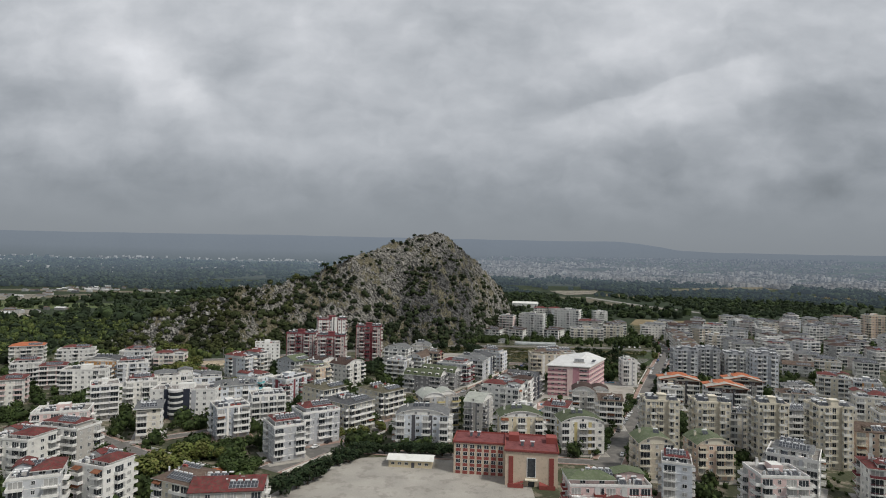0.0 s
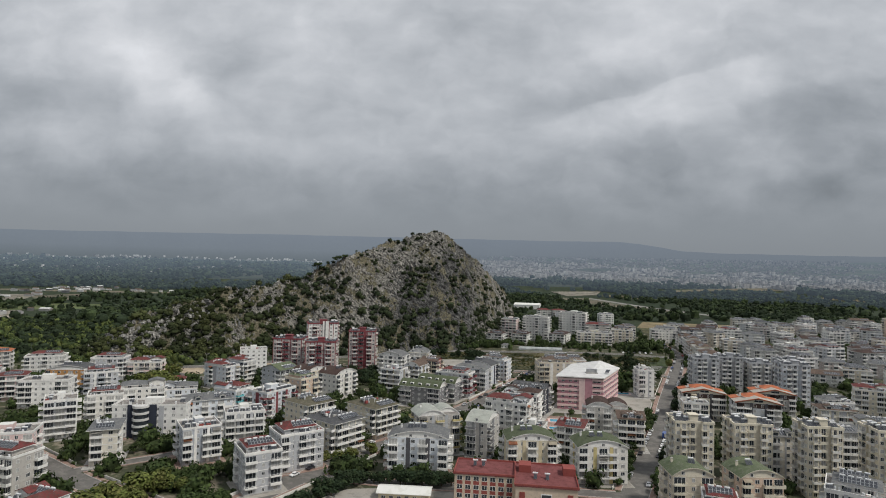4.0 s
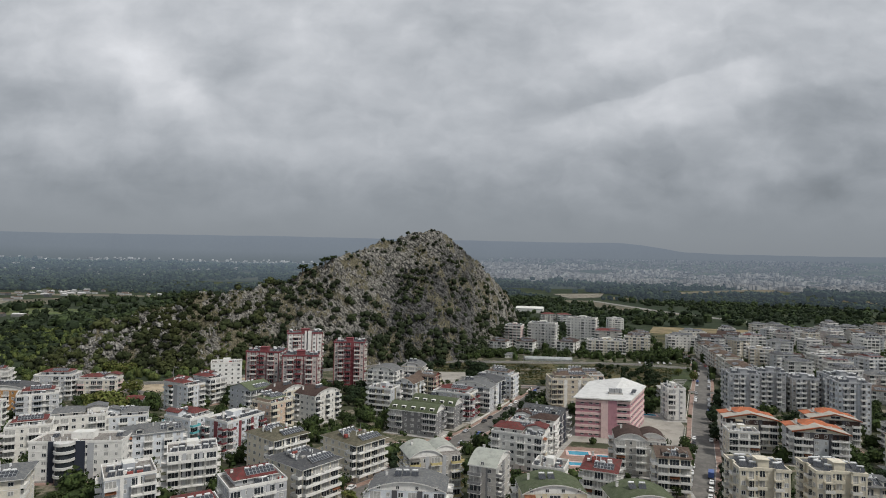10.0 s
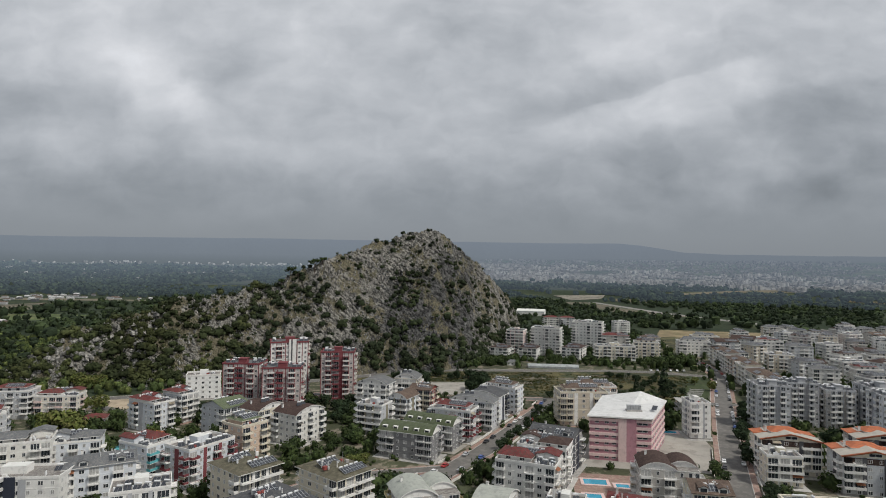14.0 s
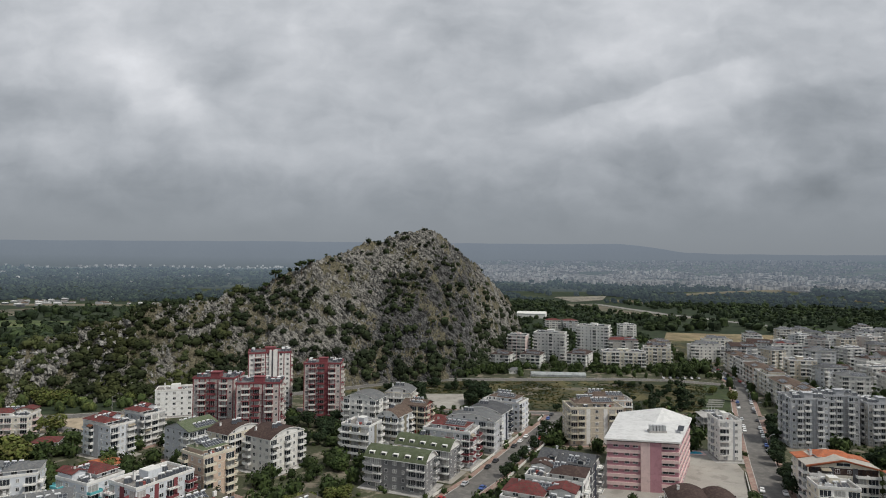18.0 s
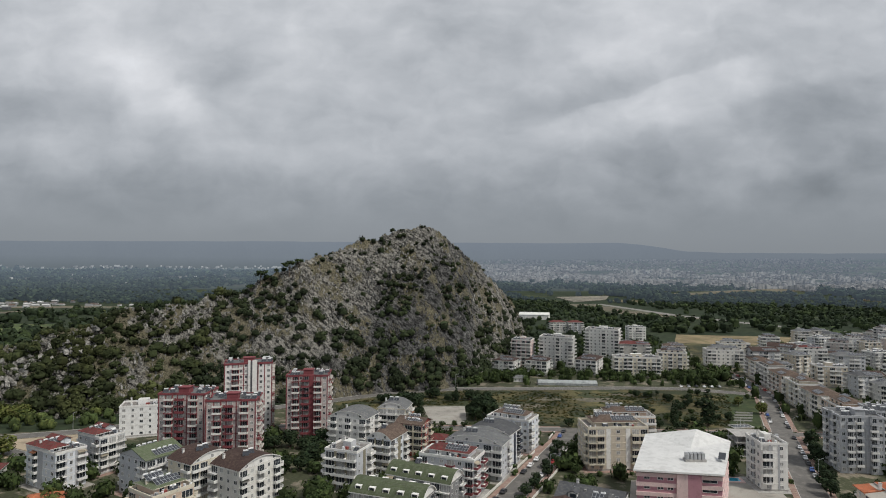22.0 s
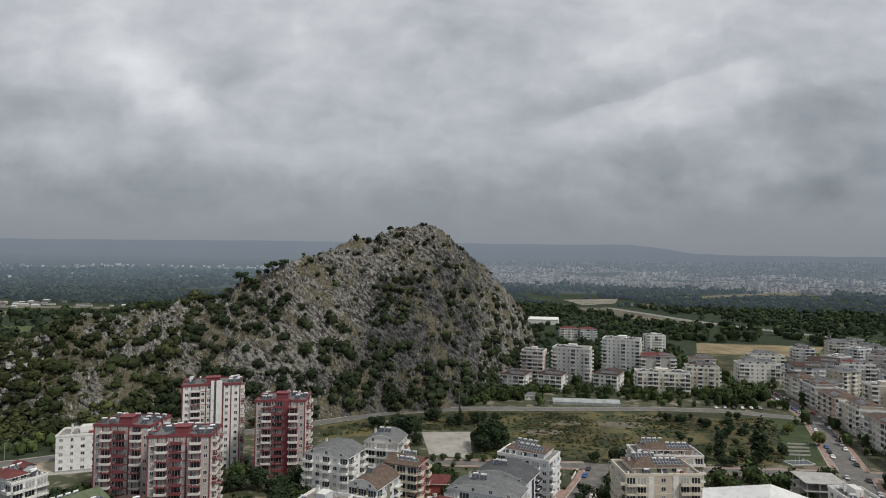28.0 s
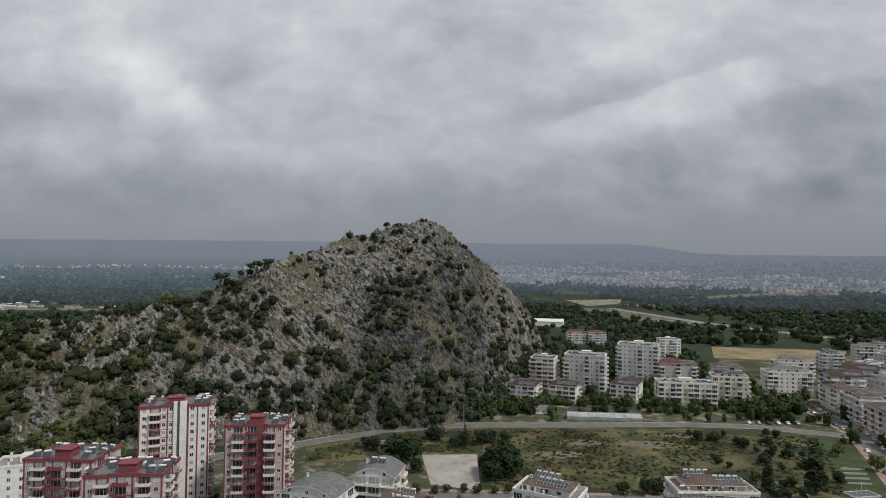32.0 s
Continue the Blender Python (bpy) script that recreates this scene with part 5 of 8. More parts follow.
house(-242, 350, 16, 25, 13, 5, roof="flat", heaters=3, label="long plain white apartment block")
house(-256, 319, 25, 12, 14, 5, roof="hip", rail=PALEPINK, **W_RED)
house(-287, 367, 28, 17, 13, 5, roof="attic", **W_RED)
house(-343, 437, 28, 22, 14, 5, roof="hip", tiles=TILE_ORANGE, wall=WHITE, label="white apartment block with orange tiled roof", detail=False)
house(-264, 362, 25, 14, 12, 5, roof="hip", wall=PALEPINK, tiles=TILE_RED, label="pale pink apartment block with red roof")
house(-309, 442, 25, 25, 13, 4, roof="attic", **W_RED)
house(-251, 427, 10, 21, 13, 5, roof="attic", heaters=4, **W_RED)
house(-227.5, 432, 10, 21, 12, 4, roof="hip", rail=PALEPINK, **W_RED)
house(-263, 400, 6, 28, 14, 4, roof="vault", wall=ORANGE, tiles=TILE_DARK, trim=WHITE, label="orange apartment block under dark curved roofs")
house(-222, 376, 32, 18, 13, 5, wall=WHITE, roof="attic", tiles=TILE_RED, rail=BLUEGREY, label="white and pale blue apartment block with red roof")
house(-184, 321, 30, 16, 13, 5, roof="attic", **W_RED)
house(-177, 338, 27, 21, 14, 5, roof="hip", heaters=0, **W_GREY)
house(-132, 316, 31, 22, 14, 5, roof="hip", heaters=2, **W_GREY)
house(-163, 351, 24, 19, 12, 4, roof="hip", heaters=3, **W_GREY)
house(-111, 270, 35, 15, 15, 5, wall=BLUEGREY, trim=WHITE, roof="flat", heaters=7, label="blue-grey apartment block with white balconies and roof terrace")
house(-104, 296, 26, 17, 13, 5, wall=WHITE, stripe=GREY, roof="flat", heaters=9, label="white and grey apartment block crowded with solar heaters")
house(-75, 242, 34, 13.5, 16, 5, wall=GREY, roof="attic", tiles=TILE_RED, label="grey apartment block with dark red roof")
house(-69, 265, 36, 18, 15, 5, wall=GREY, roof="attic", tiles=TILE_RED, label="grey apartment block with dark red roof")
house(-117, 341.5, 66, 13, 16, 5, wall=WALLS[6], roof="hip", tiles=TILE_RED, rail=TEAL, label="white apartment block with teal balconies and red roof", heaters=5)
house(-99, 338, 62, 21, 14.5, 5, wall=WHITE, rail=MAROON, stripe=MAROON, roof="flat", heaters=9, label="white apartment block with dark red balconies")
house(-149.5, 408, 63, 11.5, 20, 5, roof="hip", stripe=GREY, heaters=5, **W_RED)
house(-145.5, 428.5, 63, 11, 15, 5, roof="hip", heaters=5, **W_RED)
house(-112.1, 402.5, 60, 15.5, 17, 5, wall=WHITE, roof="gable", tiles=TILE_GREEN, heaters=6, label="white apartment block with green roof and solar panels")
house(-94, 399, 60, 18, 13.5, 5, wall=CREAM, roof="vault", full=True, heaters=3, tiles=TILE_DARKBROWN, label="cream apartment block with brown roof")
house(-74.3, 393, 60, 19, 15, 5, wall=WALLS[0], roof="vault", full=True, tiles=TILE_DARKBROWN, heaters=3, label="cream apartment block with brown roof and solar panels")
house(-87.5, 360.4, 57, 13, 13.5, 6, wall=PEACH, trim=CREAM, roof="attic", tiles=TILE_GREEN, heaters=5, label="peach apartment block with small green attic roof")
house(-71.5, 315.3, 52, 16, 18.5, 5, wall=CREAM, roof="hip", full=True, tiles=TILE_OLIVE, heaters=6, label="cream apartment block with low brown roof and solar panels")
house(-51.8, 285, 53, 16, 19, 5, wall=CREAM, roof="hip", full=True, tiles=TILE_DARK, heaters=6, label="cream apartment block with low dark roof and solar panels")
house(-38.3, 312.3, 52, 15.5, 20, 5, wall=CREAM, roof="hip", full=True, tiles=TILE_OLIVE, heaters=6, label="cream apartment block with low brown roof and solar panels")
# middle houses
house(-27, 270, -2, 24, 13, 5, wall=WALLS[6], stripe=DARK, roof="vault", tiles=TILE_GREY, heaters=3, label="white and anthracite apartment block with shallow curved roof")
house(-16, 291, 20, 19, 13, 6, wall=WHITE, roof="barrel2", tiles=ROOF_SAGE, rail=YELLOW, heaters=0, label="white apartment block with pale barrel roofs")
house(4.5, 287, -21, 9.5, 17, 6, wall=WHITE, stripe=DARKGREY, rail=DARKGREY, roof="vault_x", tiles=ROOF_SAGE, heaters=0, label="slim white apartment block with pale barrel roof")
house(-34, 384, -20, 25.5, 11.5, 4, wall=DARKGREY, trim=WHITE, rail=DULLGREY, roof="mansard", tiles=TILE_DARKGREEN, heaters=0, label="grey and white apartment block with green curved roof and dormers")
house(-24, 401, -24, 25, 11, 4, wall=DARKGREY, trim=WHITE, rail=DULLGREY, roof="mansard", tiles=TILE_DARKGREEN, heaters=1, label="grey and white apartment block with green curved roof and dormers")
house(-13, 413.5, -22, 22, 12, 5, roof="attic", rail=MAROON, **W_RED)
house(-3, 434, -22, 24, 11, 5, wall=WHITE, roof="vault", tiles=TILE_GREY, heaters=2, label="white apartment block with grey arched roof")
house(5.5, 448, -26, 20, 14, 5, wall=WHITE, trim=WHITE, rail=NAVY, stripe=NAVY, roof="vault", tiles=TILE_DARK, heaters=2, label="white and navy apartment block with dark curved roof")
house(16, 471, -28, 21, 13, 5, wall=WHITE, roof="attic", tiles=TILE_BROWN, heaters=6, label="white apartment block with brown roof and many solar heaters")
house(57, 440, 4, 26, 15, 6, wall=BEIGE, trim=CREAM, roof="attic", tiles=TILE_BROWN, heaters=6, label="beige apartment block with rounded balconies")
house(70, 471, 0, 26, 13, 5, wall=PEACH, roof="attic", tiles=TILE_BROWN, heaters=5, label="peach apartment block with terraces on its roof")
house(-57, 458.5, -18, 18.5, 13, 6, wall=WHITE, roof="vault", tiles=TILE_GREY, heaters=0, label="white office block under a grey barrel roof")
house(-37, 474, -10, 14, 13, 6, wall=CREAM, roof="vault", tiles=TILE_GREY, heaters=3, label="cream and white block under a grey barrel roof")
house(-26.5, 458, -20, 13, 11, 5, wall=BRICKRED, trim=CREAM, roof="gable", tiles=TILE_BROWN, heaters=5, label="brick-red and cream apartment block with solar heaters")
house(-36, 435, -22, 11, 15, 5, wall=WHITE, stripe=OLIVE, roof="vault", tiles=TILE_BROWN, heaters=1, label="white and olive apartment block with curved roof")
house(-50, 418, -20, 14, 12, 5, wall=WHITE, stripe=OLIVE, roof="flat", heaters=2, label="white and olive apartment block with terrace roof")
house(15, 337, -22, 22, 13.5, 5, wall=WALLS[3], roof="hip", tiles=TILE_RED, heaters=4, label="white apartment block with stepped white terraces and small red roofs")
house(25, 356, -22, 19.5, 12.5, 5, wall=WALLS[3], roof="hip", tiles=TILE_DARKBROWN, heaters=4, label="white apartment block with stepped terraces and brown roofs")
house(32, 374, -26, 19.5, 13, 5, wall=DARK, trim=WHITE, rail=DARKGREY, stripe=NAVY, roof="gable", tiles=TILE_DARK, heaters=2, label="black and white apartment block with dark roof")
house(29, 312, -20, 12, 12, 3, wall=WHITE, roof="flat", tiles=TILE_RED, rail=PALEPINK, heaters=4, label="white house with pale pink roof terrace")
house(44.5, 294, -20, 11, 14.5, 5, wall=WHITE, roof="hip", full=True, tiles=TILE_RED, heaters=2, label="white apartment block with brown-red gable roof")
house(75.5, 309, -8, 12, 13, 5, wall=CREAM, roof="gable", tiles=TILE_BROWN, heaters=4, label="cream apartment block with brown roof and collectors")
house(66, 331.5, -10, 20, 14, 5, wall=WHITE, roof="barrel2", tiles=TILE_DARKBROWN, heaters=0, label="white apartment block with two arched roofs")
house(21, 270, 4, 20, 13, 5, wall=CREAM, trim=WHITE, roof="vault", tiles=TILE_DARKGREEN, stripe=SAND, heaters=2, label="cream and white apartment block with low arched gable")
house(48, 264, 4, 19.5, 13, 5, wall=WHITE, trim=WHITE, roof="vault", tiles=TILE_DARKGREEN, stripe=YELLOW, heaters=2, label="white and yellow apartment block with low arched gable")
house(119, 420, -3, 10, 13, 6, wall=WHITE, stripe=GREY, roof="flat", heaters=2, label="slim white and grey apartment block")
# eastern houses
house(74, 236, 0, 14, 13, 5, wall=BEIGE, trim=CREAM, roof="vault", tiles=TILE_GREEN, heaters=1, label="beige apartment block with green arched roof")
house(97, 236, 3, 14.5, 13, 5, wall=PEACH, trim=CREAM, roof="vault", tiles=TILE_GREEN, heaters=1, label="peach and cream apartment block with green arched roof")
house(127, 276, -5, 10, 12, 6, wall=WHITE, stripe=GREY, roof="gable", tiles=TILE_GREY, label="white apartment block with dark bands")
house(158, 285, -5, 11, 12, 6, wall=WHITE, stripe=GREY, roof="gable", tiles=TILE_GREY, label="white apartment block with dark bands")
house(119, 227, -34, 17, 17, 5, wall=WHITE, stripe=GREY, roof="attic", tiles=TILE_GREY, heaters=6, label="white and grey apartment block with tilted solar panels")
house(104, 201, 0, 16, 13, 5, wall=PALEPINK, roof="flat", tiles=TILE_GREEN, heaters=5, label="pale pink apartment block with roof terraces")
house(75, 213, -18, 10, 12, 5, wall=WHITE, roof="attic", tiles=TILE_RED, label="white apartment block with a broad roof terrace")
house(39, 196, 2, 27, 12, 4, wall=PALEPINK, trim=WHITE, rail=BRICKRED, roof="hip", tiles=TILE_GREEN, heaters=5, label="pink and red house with green roof and solar panels")
house(34, 178, -4, 22, 12, 3, wall=WHITE, roof="hip", tiles=TILE_RED, heaters=6, label="white house with red roof and rows of solar heaters")
house(148, 213, -18, 14, 14, 5, wall=WHITE, rail=MAROON, roof="hip", tiles=TILE_RED, label="white apartment block with dark red balconies")
house(129, 371, -10, 23, 14, 5, wall=WHITE, stripe=DARK, trim=WHITE, roof="gable_front", tiles=TILE_ORANGE, heaters=0, label="white and dark apartment block with orange tiled gable")
house(124, 357, -10, 13, 9, 4, wall=CREAM, roof="flat", heaters=3, label="cream house with roof terrace")
house(149, 350, -12, 22, 15, 5, wall=WHITE, stripe=DARK, trim=WHITE, roof="gable_front", tiles=TILE_ORANGE, heaters=0, label="white and dark apartment block with orange tiled gable")
house(171, 374, -12, 21, 14, 5, wall=WHITE, stripe=DARK, trim=WHITE, roof="gable_front", tiles=TILE_ORANGE, heaters=0, label="white and dark apartment block with orange tiled gable")
house(242, 362, -28, 14, 14, 6, wall=BLUEGREY, stripe=ORANGE, roof="flat", label="blue-grey and orange apartment block")
house(239, 392, -28, 18, 13, 5, wall=CREAM, roof="hip", tiles=TILE_RED, label="cream apartment block with red roof")
house(207, 366, 0, 15, 12, 4, wall=GREY, roof="hip", tiles=TILE_GREY, label="grey house with sheet roof")
house(176, 262, -16, 17, 14, 5, wall=PEACH, trim=CREAM, roof="gable", tiles=TILE_BROWN, heaters=4, label="peach apartment block with brown roof and collectors")
house(200, 281, -18, 17, 13, 6, wall=CREAM, roof="attic", tiles=TILE_BROWN, heaters=5, label="cream apartment block with set-back attic")
house(186, 306, -14, 18, 13, 5, wall=WHITE, stripe=GREY, roof="hip", tiles=TILE_GREY, heaters=4, label="white apartment block with grey strips")
house(214, 318, -18, 16, 13, 6, wall=WHITE, roof="hip", tiles=TILE_RED, heaters=5, label="white apartment block with broken red roof")
house(236, 338, -20, 16, 13, 5, wall=PEACH, trim=WHITE, roof="attic", tiles=TILE_DARK, heaters=4, label="peach apartment block with dark attic roof")
house(172, 233, -18, 14, 13, 4, wall=WHITE, roof="attic", tiles=TILE_GREY, heaters=3, label="white apartment block with roof terraces")
house(186, 338, -12, 16, 12, 5, wall=CREAM, roof="hip", tiles=TILE_BROWN, heaters=4, label="cream apartment block with broken brown roof")
# street row east of the park, and the white group below the summit
for i in range(6):
    t = i / 5
    house(236 - 34 * t, 668 - 152 * t, -101, 24, 14, 5, wall=(CREAM, WHITE, PEACH)[i % 3], roof="attic" if i % 2 else "hip", tiles=TILE_BROWN, heaters=5, detail=False,
          label="cream apartment block with shops at street level")
FAR = dict(detail=False)
house(32, 661, -22, 16, 17, 4, wall=WALLS[3], roof="hip", tiles=TILE_DARKBROWN, heaters=9, label="small white apartment block with brown roof", **FAR)
house(58, 663, -22, 17, 17, 4, wall=WALLS[3], roof="hip", tiles=TILE_DARKBROWN, heaters=9, label="small white apartment block with brown roof", **FAR)
house(50, 700, -20, 17, 15, 8, wall=PALEPINK, roof="flat", heaters=9, label="tall pale pink apartment block", **FAR)
house(74, 698, -20, 28, 17, 9, wall=WALLS[1], trim=WHITE, roof="flat", heaters=9, label="tall pale grey apartment block", **FAR)
house(99, 669, -27, 17, 24, 4, wall=WALLS[3], roof="hip", tiles=TILE_DARKBROWN, heaters=9, label="white apartment block with brown roof", **FAR)
house(122, 736, -22, 30, 20, 10, wall=WALLS[3], roof="flat", heaters=9, label="tall white apartment block", **FAR)
house(128, 660, -8, 36, 13, 5, wall=CREAM, roof="flat", heaters=9, label="long cream apartment block", **FAR)
house(166, 668, -14, 22, 14, 6, wall=CREAM, roof="attic", tiles=TILE_DARKBROWN, heaters=9, label="cream apartment block with brown roof", **FAR)
house(150, 722, -5, 27, 13, 6, wall=WHITE, roof="hip", tiles=TILE_RED, heaters=9, label="white apartment block with red roof", **FAR)
house(187, 709, -5, 17, 13, 6, wall=BEIGE, roof="hip", tiles=TILE_BROWN, heaters=9, label="beige apartment block with brown roof", **FAR)
house(203, 872, 0, 20, 14, 6, wall=WALLS[3], roof="flat", heaters=9, label="white apartment block among trees", **FAR)
house(128, 968, 0, 20, 13, 5, wall=WHITE, roof="hip", tiles=TILE_RED, heaters=0, label="white apartment block with red roof", **FAR)
house(151, 965, 0, 20, 13, 5, wall=WHITE, roof="hip", tiles=TILE_RED, heaters=0, label="white apartment block with red roof", **FAR)
house(222, 706, -8, 30, 14, 5, wall=WHITE, roof="attic", tiles=TILE_GREY, heaters=9, label="white apartment block with grey roofs", **FAR)
house(254, 752, -8, 27, 14, 5, wall=WHITE, roof="attic", tiles=TILE_GREY, heaters=9, label="white apartment block with grey roofs", **FAR)
house(-168, 481, 20, 20, 13, 5, wall=PLAINWHITE, roof="flat", heaters=1, open_balconies=False, label="plain white block below the hill")


def tower(x, y, rot, w, d, n, wall=WHITE, edge=MAROON, slab=MAROON, shaft="slot", label="tall white and dark red apartment tower", group="red and white towers", heads=MAROON, far=False, storey=FLOOR):
    """A tower with projecting corner bays, red edges, red balcony rims and a red parapet."""
    ob = tagged(new("apartment_tower"), label, "apartment tower", group)
    ob.matrix_basis = pose(x, y, 0, 0, 0, rot)
    H = n * storey
    s = Shape()
    core = [(w * 0.30, 0.9), (w * 0.70, 0.9), (w * 0.70, 0), (w, 0), (w, d * 0.4), (w - 0.9, d * 0.4), (w - 0.9, d * 0.62), (w, d * 0.62), (w, d), (0, d), (0, d * 0.62), (0.9, d * 0.62), (0.9, d * 0.4), (0, d * 0.4), (0, 0), (w * 0.30, 0)]
    s.prism(core, -0.5, H, wall, TILE_GREY)
    for k in range(1, n):
        s.box(w * 0.30, 0.84, k * storey - 0.18, w * 0.70, 0.9, k * storey, slab)
    part("wall", s, ob)
    for u, v in ((0, 0), (w * 0.165, 0), (w * 0.30, 0), (w * 0.70, 0), (w * 0.835, 0), (w * 0.40, 0.9), (w * 0.60, 0.9), (w, 0), (w, d * 0.4), (0, d * 0.4), (w, d * 0.62), (0, d * 0.62), (0, d), (w, d)):
        p = Shape()
        p.box(-0.22, -0.14, 0, 0.22, 0.38, H, edge)
        part("pilaster", p, ob, at=pose(min(max(u, 0.25), w - 0.25), v if v < d else d - 0.3, 0))
    if shaft == "plain":
        p = Shape()
        p.box(w * 0.55, 0.3, 0, w * 0.66, 0.9, H, edge)
        part("stair_shaft", p, ob, "plain stair shaft")
    elif shaft == "slot":
        p = Shape()
        p.box(w * 0.49, 0.1, 0, w * 0.54, 0.9, H + 1.5, WHITE)
        p.box(w * 0.58, 0.1, 0, w * 0.68, 0.9, H + 1.5, WHITE)
        p.box(w * 0.54, 0.45, 0, w * 0.58, 0.9, H + 1.0, DARK)
        part("stair_shaft", p, ob, "pale stair shaft with a dark slot")
    back = Shape()
    hidden = "left" if x < 0 else "right"
    for k in range(n):
        z = k * storey
        for side, us in (("front", (0.08, 0.23, 0.35, 0.45, 0.76, 0.92)), ("right", (0.1, 0.28, 0.5, 0.72, 0.9)), ("left", (0.1, 0.28, 0.5, 0.72, 0.9))):
            L = w if side == "front" else d
            for u in us:
                m = face_pose(side, w, d) @ pose(u * L, 0.9 if 0.3 < u < 0.7 and side == "front" or u == 0.5 else 0, z)
                bal = k > 0 and (u in ((0.23,) if shaft == "slot" else (0.23, 0.45, 0.76)) if side == "front" else u in (0.28, 0.72))
                if side == hidden or far:
                    open_air = bal and side != hidden
                    me = balcony_mesh(2.75, 1.4, slab, WHITE if (k + int(u * 50)) % 3 else GREY, "wall") if open_air else window_mesh(1.3, 1.4, CURTAIN if (k * 7 + int(u * 10)) % 3 == 0 else GLASS, PVC)
                    k0 = len(back.v)
                    mm = m if open_air else m @ pose(0, 0, 0.95)
                    back.v += [tuple(mm @ q.co) for q in me.vertices]
                    idx = [back.mat(q) for q in me.materials]
                    for q in me.polygons:
                        back.f.append(tuple(k0 + a for a in q.vertices)); back.m.append(idx[q.material_index])
                elif bal:
                    part("balcony", balcony_mesh(3.75 if w > 20 else 2.75, 1.4, slab, slab if (k * 5 + int(u * 100)) % 5 < 1 else WALLS[0], "wall" if (k + int(u * 50)) % 3 else "rail", None, CURTAIN if (k * 3 + int(u * 40)) % 5 < 2 else None), ob, at=m)
                else:
                    part("window", window_mesh(1.3, 1.4, CURTAIN if (k * 7 + int(u * 10)) % 3 == 0 else GLASS, PVC), ob, at=m @ pose(0, 0, 0.95))
    tagged(part("side_glazing", back, ob), kind="stuff")
    FOOT.append((ob.matrix_basis.inverted(), w, d))
    r = Shape()
    k = len(core)
    c = Vector((w / 2, d / 2))
    for grow, z0, z1, m in ((0.25, H - 0.5, H + 0.45, edge),):
        out = []
        for px, py in core:
            out.append((px + (grow if px > w / 2 else -grow), py + (grow if py > d / 2 else -grow)))
        ins = [(px + (-0.2 if px > w / 2 else 0.2), py + (-0.2 if py > d / 2 else 0.2)) for px, py in core]
        v = [(*p, z0) for p in out] + [(*p, z1) for p in out] + [(*p, z1) for p in ins] + [(*p, H + 0.02) for p in ins]
        r.faces(v, [(i, (i + 1) % k, k + (i + 1) % k, k + i) for i in range(k)] + [(k + i, k + (i + 1) % k, 2 * k + (i + 1) % k, 2 * k + i) for i in range(k)]
                + [(2 * k + i, 2 * k + (i + 1) % k, 3 * k + (i + 1) % k, 3 * k + i) for i in range(k)], m)
    part("parapet", r, ob)
    p = Shape()
    p.box(w * 0.40, d * 0.12, H, w * 0.62, d * 0.42, H + 2.6, heads)
    p.box(w * 0.38, d * 0.10, H + 2.6, w * 0.64, d * 0.44, H + 2.8, heads, heads)
    part("lift_house", p, ob)
    rr = random.Random(int(x))
    for i in range(7):
        for j in range(3):
            if rr.random() < 0.75 and not (2 <= i <= 4 and j < 2):
                part("solar_heater", heater_mesh(2), ob, at=pose(1.0 + i * (w - 3.4) / 6 + rr.uniform(0, 0.6), 1.0 + j * (d - 3) / 3 + rr.uniform(0, 1), H + 0.02, 0, 0, rr.choice((0, 0, 25, -20, 90))))
    return ob


tower(-133, 451, 0, 21, 15, 10, wall=ROSE, shaft="", storey=2.85)
tower(-106, 438, 8, 21, 14, 10, wall=ROSE, shaft="", storey=2.85)
tower(-116.5, 484, 18, 23.5, 15, 13, storey=2.8)
tower(-83.5, 479.5, 6, 20.5, 15, 11, wall=ROSE, shaft="plain", storey=2.88)
CREAMY = dict(wall=CREAM, edge=CREAM, slab=CREAM, shaft="", heads=CREAM, label="tall cream apartment tower with tanks on its flat roof", group="cream towers")
tower(88, 272, -5, 15, 13, 8, **CREAMY)
tower(111, 271, -5, 14.5, 13, 8, **CREAMY)
tower(132, 258, -5, 12.5, 12, 9, **CREAMY)
tower(156, 255, -3, 14, 12, 9, **CREAMY)
GREYISH = dict(edge=GREY, slab=WALLS[1], shaft="", heads=GREY, label="tall grey and white apartment block with roof tanks", group="grey blocks", far=True)
for bx, by, brot, bw, bn, bwall in ((163, 441, -8, 17, 8, WALLS[4]), (184, 450, -12, 16, 8, DULLGREY), (203, 446, -8, 15, 7, WALLS[5]), (222, 440, -4, 16, 8, WALLS[4]), (203, 404, -10, 16, 9, WALLS[6])):
    tower(bx, by, brot, bw, 15, bn, wall=bwall, **GREYISH)


